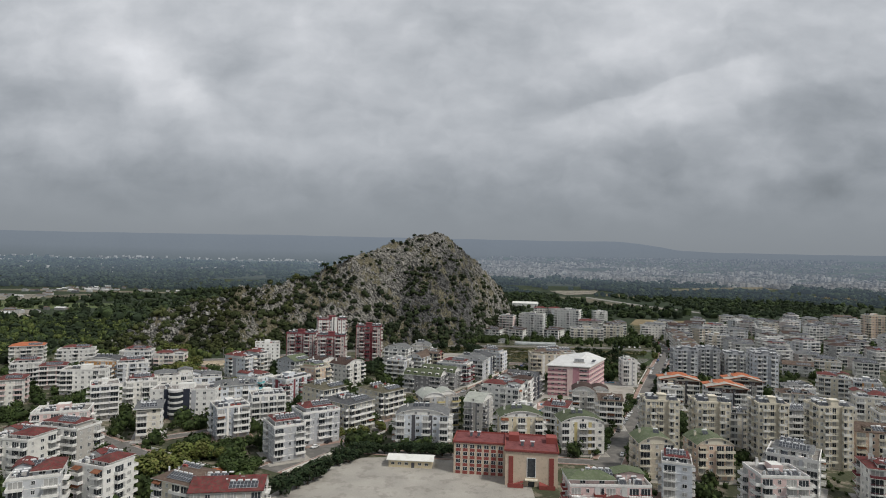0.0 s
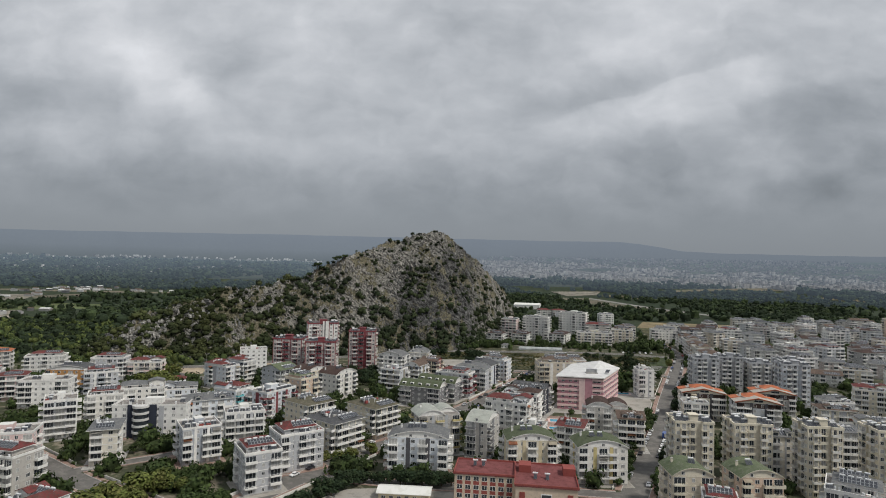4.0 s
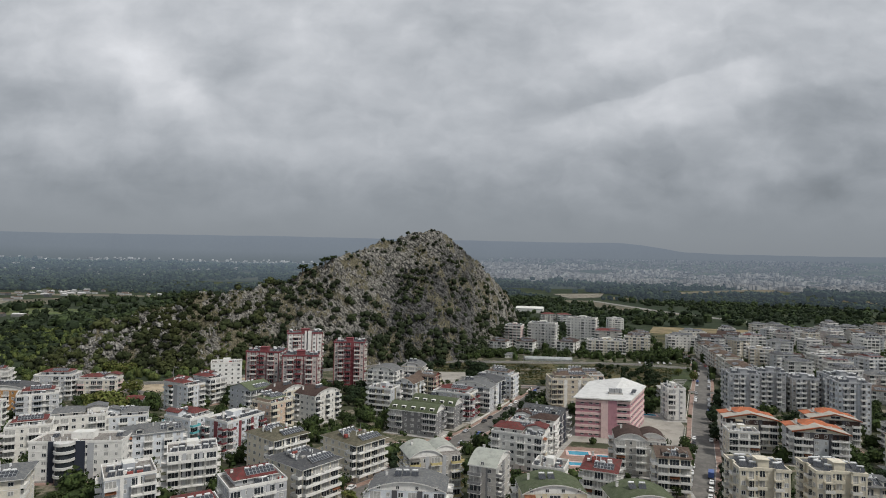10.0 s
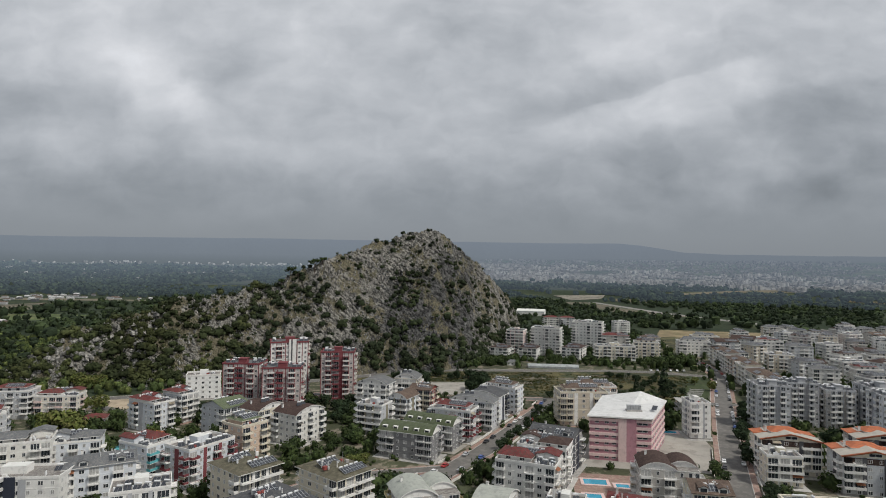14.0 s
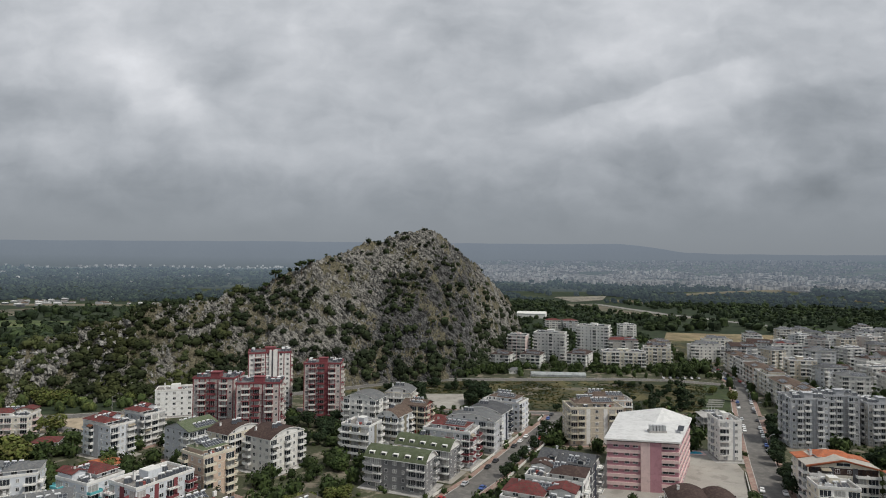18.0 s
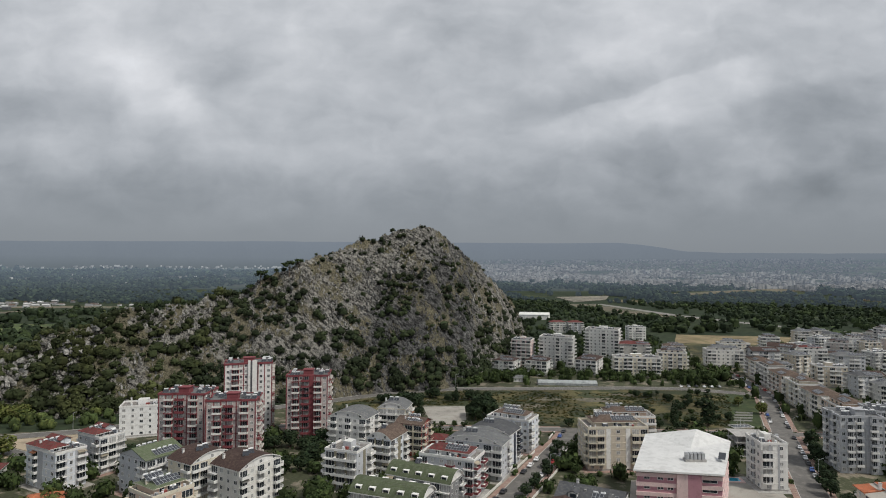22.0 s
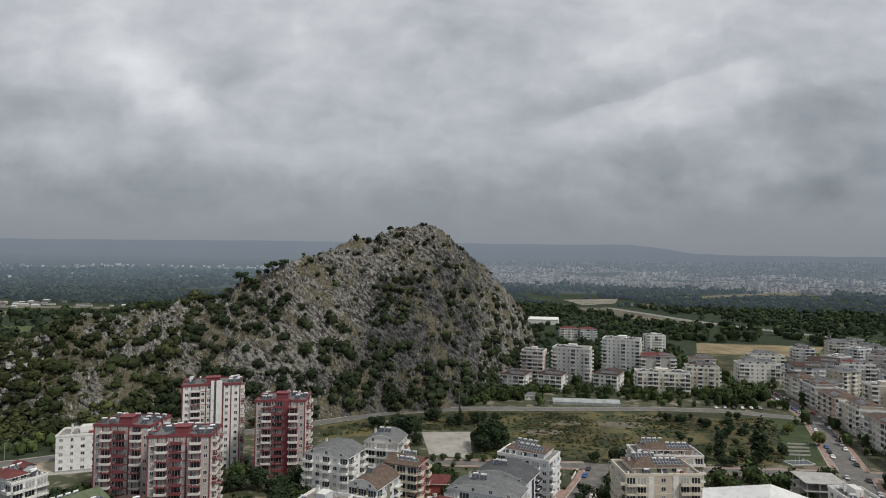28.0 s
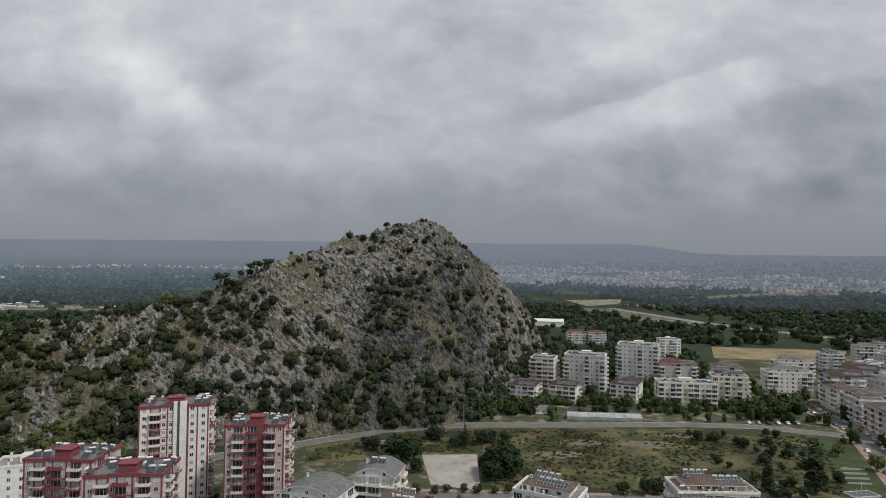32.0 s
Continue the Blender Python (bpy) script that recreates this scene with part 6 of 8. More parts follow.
# ---------------------------------------------------------------- school, pink office, other buildings
def school():
    ob = tagged(new("school_building"), "red and cream school with flat dark red roofs beside its yard", "school")
    ob.matrix_basis = pose(0, 238, 0, 0, 0, -6)
    H = 12.4
    s = Shape()
    s.box(0, 0, -0.5, 24, 14, H, SCHOOL_TAN)
    part("wing", s, ob)
    s = Shape()
    s.box(21, -9, -0.5, 41, 12, H + 0.6, SCHOOL_TAN)
    part("wing", s, ob)
    for i in range(7):
        for k in range(4):
            part("window", window_mesh(1.9, 1.6, GLASS, PVC), ob, at=pose(1.8 + i * 2.85, 0, 1.35 + k * 3.0))
            p = Shape()
            p.box(-0.98, -0.06, 0, 0.98, 0, 1.3, BRICKRED)
            part("spandrel", p, ob, "red panel", pose(1.8 + i * 2.85, 0, 0.02 + k * 3.0))
    for u in (23.2, 38.6):
        p = Shape()
        p.box(u - 0.9, -9.15, 0.2, u + 0.9, -9, H - 1.2, BRICKRED)
        part("pilaster", p, ob, "tall red strip")
    p = Shape()
    p.box(29.2, -9.12, 3.4, 32.8, -9, H - 1.4, PVC)
    p.box(29.5, -9.16, 3.7, 32.5, -9.12, H - 1.7, GLASS)
    part("stair_window", p, ob, "tall dark glazed strip")
    p = Shape()
    p.box(28.6, -10.6, 2.6, 33.4, -9, 3.0, CREAM)
    p.box(29.8, -9.1, 0, 32.2, -9, 2.5, GLASS)
    part("entrance", p, ob)
    p = Shape()
    for a, b in ((22, 28), (34, 40)):
        p.faces([(a, -11.2, 0), (b, -11.2, 2.2 if a < 30 else 0), (b, -9, 2.2 if a < 30 else 0), (a, -9, 0 if a < 30 else 2.2), (a, -11.2, 0 if a < 30 else 2.2)], [(0, 1, 2, 3)], BRICKRED)
        p.box(min(a, b), -11.4, 0, max(a, b), -11.2, 1.6, BRICKRED)
    part("ramp", p, ob, "red entrance ramp wall")
    for k in range(4):
        for j in range(5):
            part("window", window_mesh(1.5, 1.7, GLASS, PVC), ob, at=pose(41, -6.5 + j * 3.6, 1.0 + k * 3.0, 0, 0, 90))
    for a in ((-0.4, -0.4, H, 21, 14.4, H + 0.35), (20.6, -9.4, H + 0.6, 41.4, 12.4, H + 0.95)):
        r = Shape()
        r.box(*a, SCHOOL_RED)
        part("roof", r, ob, "flat dark red roof")
        p = Shape()
        p.ring(a[0], a[1], a[3] - (0.4 if a[0] < 0 else 0), a[4], 0.3, a[5], a[5] + 0.55, BRICKRED)
        part("parapet", p, ob, "brick-red roof edge")
    for u, v in ((22, 3), (37, 2)):
        p = Shape()
        p.box(u, v, H + 0.9, u + 4.2, v + 5, H + 3.4, BRICKRED)
        part("stair_head", p, ob, "red stair head")
    for u, v in ((6, 6), (9, 6.4), (27, -3), (31, -3.2)):
        part("water_tank", heater_mesh(1), ob, at=pose(u, v, H + 0.95))


school()


def shed():
    ob = tagged(new("school_annex"), "low cream annex with a white gable roof in the school yard", "annex")
    ob.matrix_basis = pose(-27, 243, 0, 0, 0, -3)
    s = Shape()
    s.box(0, 0, -0.3, 18, 7, 3.2, SAND)
    part("wall", s, ob)
    r = Shape()
    gable_roof(r, 0, 0, 18, 7, 3.2, 1.2, ROOF_WHITE, 0.8, SAND)
    part("roof", r, ob, "white sheet roof")
    for i in range(6):
        if i != 3:
            part("window", window_mesh(1.5, 1.1, GLASS, PVC), ob, at=pose(1.8 + i * 2.8, 0, 1.1))
    d = Shape()
    d.box(9.5, -0.06, 0, 10.8, 0, 2.2, DARK)
    part("door", d, ob)


shed()


def pink_office():
    """The pink block with white bands and a sheet roof folded up to a corner peak."""
    ob = tagged(new("office_building"), "pink office block with white bands and folded white roof", "office building")
    q = [(60.5, 385.5), (86.5, 381.5), (104.5, 416), (76, 421.5)]
    H = 18.6
    s = Shape()
    s.prism(q, -0.5, H, PINK, DECK)
    part("wall", s, ob)
    cx, cy = sum(p[0] for p in q) / 4, sum(p[1] for p in q) / 4

    def grown(g):
        return [(cx + (px - cx) * g, cy + (py - cy) * g) for px, py in q]
    for k in range(6):
        for dz, hh, m in ((2.15, 0.95, PALEPINK),):
            b = Shape()
            o = grown(1.018)
            b.prism(o, k * 3.1 + dz - 0.3, k * 3.1 + dz + hh, m)
            b.poly([(x, y, k * 3.1 + dz - 0.3) for x, y in reversed(o)], m)
            part("band", b, ob, "pale balcony band")
    for k in range(6):
        a, b = Vector(q[1]), Vector(q[2])
        for i in range(7):
            p = a.lerp(b, (i + 0.7) / 7.6)
            ang = math.degrees(math.atan2(b.y - a.y, b.x - a.x))
            part("window", window_mesh(2.6, 1.3, GLASS, PVC), ob, at=pose(p.x, p.y, k * 3.1 + 0.8, 0, 0, ang) @ pose(0, -0.05, 0))
        a, b = Vector(q[0]), Vector(q[1])
        ang = math.degrees(math.atan2(b.y - a.y, b.x - a.x))
        for u in (0.12, 0.28, 0.40):
            p = a.lerp(b, u)
            part("window", window_mesh(1.9, 0.9, GLASS, PVC), ob, at=pose(p.x, p.y, k * 3.1 + 1.0, 0, 0, ang) @ pose(0, -0.05, 0))
        for u in (0.86,):
            p = a.lerp(b, u)
            part("window", window_mesh(4.6, 1.2, GLASS, PVC), ob, at=pose(p.x, p.y, k * 3.1 + 0.9, 0, 0, ang) @ pose(0, -0.05, 0))
    a, b = Vector(q[0]), Vector(q[1])
    for u0, u1 in ((0.47, 0.60), (0.60, 0.76)):
        t = Shape()
        p0, p1 = a.lerp(b, u0), a.lerp(b, u1)
        nrm = Vector((b.y - a.y, -(b.x - a.x))).normalized() * 0.75
        t.prism([(p0.x + nrm.x, p0.y + nrm.y), (p1.x + nrm.x, p1.y + nrm.y), (p1.x, p1.y), (p0.x, p0.y)], 0, H + 0.2, PINK if u0 > 0.5 else PALEPINK)
        part("shaft", t, ob, "plain pink shaft")
    o = grown(1.07)
    z = H + 1.2
    back = Vector(o[3]).lerp(Vector(o[2]), 0.62)
    mid = Vector(o[0]).lerp(Vector(o[1]), 0.5)
    peak = (*back.lerp(mid, 0.06), z + 4.4)
    fold = (*back.lerp(mid, 0.42), z + 1.1)
    r = Shape()
    v = [(*o[0], z), (*o[1], z), (*o[2], z), (*o[3], z + 0.8), peak, fold]
    r.faces(v, [(0, 1, 5), (1, 2, 5), (2, 4, 5), (3, 5, 4), (3, 0, 5), (2, 3, 4)], ROOF_PALE)
    low = [(*p, z - 0.6) for p in o]
    r.faces([*v[:4], *low], [(4, 5, 1, 0), (5, 6, 2, 1), (6, 7, 3, 2), (7, 4, 0, 3), (7, 6, 5, 4)], WHITE)
    part("roof", r, ob, "folded white sheet roof rising to a peak")
    g = Shape()
    for i in range(5):
        g.box(79 + i * 1.3, 391, z + 1.2, 80 + i * 1.3, 393, z + 3.2, STEEL)
    g.box(78.6, 390.6, z + 0.2, 85.6, 393.4, z + 1.2, CONCRETE)
    part("cooling_plant", g, ob, "row of grey cooling units")
    k = Shape()
    k.faces([(90, 392, z + 1.2), (92, 391, z + 1.2), (94, 394.5, z + 2.4), (92, 395.5, z + 2.4)], [(0, 1, 2, 3)], PANEL)
    part("skylight", k, ob, "dark skylight")


pink_office()


def glass_block():
    """White block with a dark glazed drum between black panels."""
    ob = house(-161, 304, 9, 33, 13, 5, wall=WALLS[3], roof="flat", heaters=2, label="white block with a dark glazed drum and flat grey roof", open_balconies=False)
    for x0, x1 in ((7.0, 9.6), (16.4, 20.0)):
        s = Shape()
        s.box(x0, -0.5, -0.3, x1, 0, 15.6, NAVY)
        part("dark_panel", s, ob, "black cladding panel")

    def drum(r, z0, z1, m):
        s = Shape()
        s.prism([(13 - r * math.cos(t), -0.4 - r * math.sin(t)) for t in [math.pi * i / 14 for i in range(15)]], z0, z1, m)
        s.poly([(13 - r * math.cos(t), -0.4 - r * math.sin(t), z0) for t in [math.pi * i / 14 for i in range(14, -1, -1)]], m)
        return s
    part("glazed_bay", drum(3.3, -0.3, 15.4, GLASS), ob, "dark glazed drum")
    for k in range(1, 6):
        part("balcony_band", drum(3.75, k * 2.95 - 0.25, k * 2.95 + 0.75 if k < 5 else 15.6, WALLS[1]), ob, "pale curved balcony band")


glass_block()


def frame_building():
    """A concrete skeleton without walls."""
    ob = tagged(new("unfinished_building"), "unfinished grey concrete frame of three storeys", "building")
    ob.matrix_basis = pose(130, 462, 0, 0, 0, -6)
    for k in range(4):
        s = Shape()
        s.box(-0.6, -0.6, k * 3 - 0.1 if k else -0.2, 14.6, 12.6, k * 3 + 0.15, CONCRETE)
        part("slab", s, ob)
    for k in range(3):
        for i in range(4):
            for j in range(3):
                s = Shape()
                s.box(-0.2, -0.2, 0.15, 0.2, 0.2, 2.9, CONCRETE)
                part("column", s, ob, at=pose(0.3 + i * 4.4, 0.3 + j * 5.7, k * 3))


frame_building()


def low_house(x, y, rot, w, d, h, wall, tiles, label):
    ob = tagged(new("low_house"), label, "house")
    ob.matrix_basis = pose(x, y, 0, 0, 0, rot)
    s = Shape()
    s.box(0, 0, -0.3, w, d, h, wall)
    part("wall", s, ob)
    r = Shape()
    hip_roof(r, 0, 0, w, d, h, min(w, d) * 0.22, tiles, 0.6, WHITE)
    part("roof", r, ob)
    for i in range(max(int(w / 3), 1)):
        part("window", window_mesh(1.2, 1.2, GLASS, PVC), ob, at=pose(1.5 + i * 3, 0, 0.9))
    return ob


low_house(-150, 392, 20, 12, 8, 3.2, WHITE, TILE_ORANGE, "low white house with orange tiled roof")
low_house(-194, 420, 20, 11, 9, 3.4, WHITE, TILE_RED, "low white house with red tiled roof")
low_house(-96, 218, 20, 9, 7, 3, WHITE, TILE_ORANGE, "low house with orange tiled roof among trees")
low_house(-13, 462, 0, 10, 9, 6, BRICKRED, TILE_RED, "small red house beside the apartment blocks")
low_house(-3, 622, 10, 9, 7, 3, WHITE, TILE_ORANGE, "small house with orange roof at the road fork")
low_house(-42, 335, 30, 14, 9, 3.5, BRICKRED, TILE_BROWN, "low brick-red house among trees")
low_house(45, 633, 0, 10, 7, 3.2, WHITE, TILE_GREY, "small white house beside the greenhouse")


def greenhouse():
    ob = tagged(new("greenhouse"), "long low greenhouse with milky plastic cover", "greenhouse")
    ob.matrix_basis = pose(62, 622, 0, 0, 0, -4)
    s = Shape()
    vault_roof(s, 0, 0, 43, 9, 1.6, 1.6, PLASTIC, "x", PLASTIC, 0, 8)
    part("roof", s, ob)
    for y0 in (0, 8.9):
        s = Shape()
        s.box(0, y0, 0, 43, y0 + 0.1, 1.6, PLASTIC)
        part("side_sheet", s, ob)
    for i in range(15):
        s = Shape()
        s.box(i * 3, -0.08, 0, i * 3 + 0.12, 0, 1.7, STEEL)
        part("post", s, ob)


greenhouse()


def hangar():
    ob = tagged(new("warehouse"), "low warehouse with broad white roof behind the hill", "warehouse")
    ob.matrix_basis = pose(110, 1185, 0, 0, 0, -12)
    s = Shape()
    s.box(0, 0, -0.3, 50, 40, 8, WHITE)
    part("wall", s, ob)
    s = Shape()
    gable_roof(s, 0, 0, 50, 40, 8, 3, ROOF_WHITE, 0.6, WHITE)
    part("roof", s, ob)


hangar()


def pool(x, y, rot, w, d):
    ob = tagged(new("swimming_pool"), "turquoise swimming pool with pale stone rim", "swimming pool")
    ob.matrix_basis = pose(x, y, 0, 0, 0, rot)
    s = Shape()
    for a in ((-1.2, -1.2, w + 1.2, 0), (-1.2, d, w + 1.2, d + 1.2), (-1.2, 0, 0, d), (w, 0, w + 1.2, d)):
        s.box(a[0], a[1], 0, a[2], a[3], 0.28, PALEPINK)
    part("rim", s, ob)
    s = Shape()
    s.poly([(0, 0, 0.2), (w, 0, 0.2), (w, d, 0.2), (0, d, 0.2)], WATER)
    part("water", s, ob, "turquoise water")


pool(51.5, 355, -6, 9, 5.5)
pool(63.5, 352, -6, 5, 3.5)
pool(49, 341, -6, 6, 4)
pool(108, 430, -6, 8, 4)
pool(-80, 255, 30, 5, 4)


# ---------------------------------------------------------------- far town to the east
def far_town():
    """Dense quarter to the east: blocks in rows, each with its own roof and windows."""
    rnd = random.Random(5)
    # mostly greyer walls: cloud shade over this quarter is put into their colour
    walls = [WALLS[1], WALLS[5], WALLS[3], GREY, ROSE, WHITE, BEIGE, DULLGREY, WALLS[4]]
    roofs = [("flat", TILE_GREY), ("attic", TILE_DARKBROWN), ("hip", TILE_DARKBROWN), ("attic", TILE_DARK), ("attic", TILE_RED), ("hip", TILE_GREY), ("hip", TILE_DARK), ("gable", TILE_DARKBROWN), ("gable", TILE_BROWN), ("flat", TILE_GREY)]
    for j in range(12):
        for i in range(12):
            y = 478 + j * 36 + rnd.uniform(-4, 4)
            x = 262 + i * 31 + rnd.uniform(-4, 4) + (j % 2) * 8 - (30 if j > 3 else 0) + max(0, (y - 700) * 0.16)
            if rnd.random() < 0.10 or (462 < x < 552 and 680 < y < 732) or x > 0.80 * y + 95 or (y > 838 and x < 402) or (y > 725 and x < 306):
                continue
            roof, tiles = rnd.choice(roofs)
            wall = rnd.choice(walls)
            house(x, y, rnd.choice((-8, -22, -4, -30, -12, 8, 18, -26)), rnd.uniform(14, 23), rnd.uniform(12, 15), rnd.choice((3, 4, 5, 5, 5, 6, 7)), wall=wall, roof=roof, tiles=tiles, heaters=7, detail=False,
                  label={"flat": "pale apartment block with flat roof in the eastern quarter", "hip": "pale apartment block with tiled roof in the eastern quarter", "gable": "pale apartment block with gabled roof in the eastern quarter", "attic": "pale apartment block with set-back attic in the eastern quarter"}[roof])


far_town()
for bx, by in ((489, 706), (521, 703)):
    house(bx, by, -8, 21, 16, 11, wall=PEACH, trim=CREAM, roof="flat", heaters=4, detail=False, label="tall peach apartment tower above the quarter")


def far_city():
    """The distant city: slim slabs in front, lower hazier blocks climbing behind them, in one sheet of pieces."""
    rnd = random.Random(9)
    s = Shape()
    for i in range(13500):
        deg = rnd.uniform(1.0, 46)
        a = radians(deg)
        front = i % 5 < 3
        edge = 3080 - 620 * min(max((deg - 9) / 26, 0), 1) + 160 * noise.noise(Vector((deg * 0.35, 5.0, 0)))
        r = edge + 1250 * rnd.random() ** 1.1 if front else edge + 250 + (4450 - edge) * rnd.random() ** 0.85
        x, y = r * math.sin(a), r * math.cos(a)
        if noise.noise(Vector((x * 0.004, y * 0.004, 0))) < (-0.25 if front else -0.45):
            continue
        z = plain_rise(x, y) - 4
        slab = noise.noise(Vector((x * 0.007, y * 0.007, 4.0))) > 0.12
        w = rnd.uniform(6, 13) if slab else rnd.uniform(9, 24)
        h = rnd.uniform(15, 26) if slab and front else rnd.uniform(8, 13) if front else rnd.uniform(7, 14)
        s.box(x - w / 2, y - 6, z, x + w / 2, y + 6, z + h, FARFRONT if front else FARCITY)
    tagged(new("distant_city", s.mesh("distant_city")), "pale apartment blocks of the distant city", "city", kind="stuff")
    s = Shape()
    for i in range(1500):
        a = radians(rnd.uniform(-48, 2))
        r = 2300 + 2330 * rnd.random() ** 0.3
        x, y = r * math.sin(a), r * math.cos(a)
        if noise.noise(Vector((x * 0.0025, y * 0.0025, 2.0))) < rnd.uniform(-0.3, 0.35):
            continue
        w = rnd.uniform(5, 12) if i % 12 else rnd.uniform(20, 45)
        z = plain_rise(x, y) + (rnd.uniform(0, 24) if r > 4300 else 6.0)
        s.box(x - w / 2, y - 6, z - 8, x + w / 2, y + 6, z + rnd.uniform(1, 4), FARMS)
    tagged(new("distant_farms", s.mesh("distant_farms")), "pale sheds and houses scattered over the plain", "sheds", kind="stuff")


far_city()


def plain_sheds():
    """Low sheds and yards out on the western plain."""
    rnd = random.Random(19)
    s = Shape()
    for x0, x1, y0, y1, k in ((-1060, -890, 1330, 1580, 34), (-705, -600, 800, 905, 12), (-930, -860, 1660, 1700, 8), (-1010, -880, 1120, 1250, 9), (-840, -690, 1455, 1475, 9)):
        for i in range(k):
            x, y = rnd.uniform(x0, x1), rnd.uniform(y0, y1)
            w, d, h = rnd.uniform(5, 17), rnd.uniform(5, 10), rnd.uniform(3, 5.5)
            s.box(x, y, -0.2, x + w, y + d, h, rnd.choice((FARMS, FARMS, DULLGREY)))
            s.faces([(x, y, h), (x + w, y, h), (x + w, y + d, h), (x, y + d, h), (x, y + d / 2, h + 1.5), (x + w, y + d / 2, h + 1.5)], [(0, 1, 5, 4), (2, 3, 4, 5), (1, 2, 5), (3, 0, 4)], rnd.choice((ROOF_PALE, TILE_BROWN, TILE_GREY)))
    tagged(new("plain_sheds", s.mesh("plain_sheds")), "low pale sheds and yards on the western plain", "sheds", kind="stuff")


plain_sheds()


# ---------------------------------------------------------------- trees and scrub
def leaf_cloud(rnd, lobes, count, size):
    """Leaf clumps as small crossed leaves, scattered on and inside lobes (cx, cy, cz, rx, ry, rz)."""
    v, f = [], []
    total = sum(l[3] * l[4] for l in lobes)
    for cx, cy, cz, rx, ry, rz in lobes:
        for _ in range(max(int(count * rx * ry / total), 4)):
            while True:
                p = Vector((rnd.uniform(-1, 1), rnd.uniform(-1, 1), rnd.uniform(-1, 1)))
                if 0.1 < p.length < 1:
                    break
            p = p.normalized() * (0.62 + 0.38 * p.length)
            c = Vector((cx + p.x * rx, cy + p.y * ry, cz + p.z * rz))
            nrm = (p + Vector((rnd.uniform(-0.6, 0.6), rnd.uniform(-0.6, 0.6), rnd.uniform(-0.2, 0.8)))).normalized()
            u = nrm.orthogonal().normalized()
            w = nrm.cross(u)
            ang = rnd.uniform(0, 6.28)
            u, w = u * math.cos(ang) + w * math.sin(ang), w * math.cos(ang) - u * math.sin(ang)
            sz = size * rnd.uniform(0.6, 1.3)
            k = len(v)
            v += [tuple(c + u * sz), tuple(c + w * sz * 0.8 + nrm * sz * 0.2), tuple(c - u * sz), tuple(c - w * sz * 0.8 + nrm * sz * 0.2)]
            f.append((k, k + 1, k + 2, k + 3))
    return v, f


TREE_KINDS = {}


def tree_meshes(kind):
    if kind in TREE_KINDS:
        return TREE_KINDS[kind]
    rnd = random.Random("tree " + str(kind))
    style = kind[0]
    trunk, crown = Shape(), Shape()
    if style == "round":
        trunk.rod((0, 0, -0.2), (0.05, 0, 1.0), 0.10, 0.07, BARK, 7)
        lobes = [(0, 0, 1.55, 1.0, 1.0, 1.0)]
        for i in range(7):
            a = i * 0.9 + rnd.uniform(-0.3, 0.3)
            r = rnd.uniform(0.45, 0.8)
            z = rnd.uniform(0.8, 2.35)
            lobes.append((math.cos(a) * r, math.sin(a) * r, z, 0.6, 0.6, 0.5))
            trunk.rod((0.05, 0, 0.9), (math.cos(a) * r * 0.8, math.sin(a) * r * 0.8, z), 0.05, 0.02, BARK, 5)
        v, f = leaf_cloud(rnd, lobes, 620, 0.165)
    elif style == "cypress":
        trunk.rod((0, 0, -0.2), (0, 0, 0.8), 0.05, 0.04, BARK, 6)
        lobes = [(rnd.uniform(-0.03, 0.03), rnd.uniform(-0.03, 0.03), 0.45 + 0.3 * i, 0.32 * (1 - (i / 9.0) ** 1.6) + 0.05, 0.32 * (1 - (i / 9.0) ** 1.6) + 0.05, 0.3) for i in range(9)]
        v, f = leaf_cloud(rnd, lobes, 520, 0.09)
    else:
        trunk.rod((0, 0, -0.2), (0.1, 0, 2.2), 0.09, 0.06, BARK, 7)
        lobes = []
        for i in range(8):
            a = i * 0.8
            r, z = rnd.uniform(0.3, 0.95), rnd.uniform(1.9, 2.7)
            lobes.append((math.cos(a) * r + 0.1, math.sin(a) * r, z, 0.5, 0.5, 0.28))
            trunk.rod((0.08, 0, 1.4), (math.cos(a) * r * 0.8 + 0.1, math.sin(a) * r * 0.8, z), 0.04, 0.02, BARK, 5)
        v, f = leaf_cloud(rnd, lobes, 500, 0.12)
    crown.faces(v, f, {"round": (LEAF, LEAF_LIGHT, LEAF_DARK)[kind[2]], "cypress": LEAF_DARK, "pine": LEAF}[style])
    TREE_KINDS[kind] = (trunk.mesh("trunk"), crown.mesh("crown"))
    return TREE_KINDS[kind]


TREE_LABEL = {"round": ("broad leafy green tree", "tree"), "cypress": ("tall narrow dark cypress", "cypress"), "pine": ("spreading pine with open crown", "pine")}


def tree(x, y, height, style="round", tone=0, variant=0, z=0.0, spread=1.0):
    t, c = tree_meshes((style, variant, tone))
    top = {"round": 2.75, "cypress": 3.1, "pine": 2.95}[style]
    ob = tagged(new(style + "_tree" if style != "cypress" else "cypress"), *TREE_LABEL[style])
    k = height / top
    ob.matrix_basis = pose(x, y, z, 0, 0, (x * 37 + y * 11) % 360) @ Matrix.Diagonal((k * spread, k * spread, k, 1))
    part("trunk", t, ob)
    part("crown", c, ob)


def tree_line(a, b, count, height, jitter=2.0, tone=0, seed=1, style="round", spread=1.25):
    rnd = random.Random(seed)
    for i in range(count):
        t = (i + 0.5) / count
        tree(a[0] + (b[0] - a[0]) * t + rnd.uniform(-jitter, jitter), a[1] + (b[1] - a[1]) * t + rnd.uniform(-jitter, jitter),
             height * rnd.uniform(0.75, 1.2), style, tone, i % 3, 0, spread)


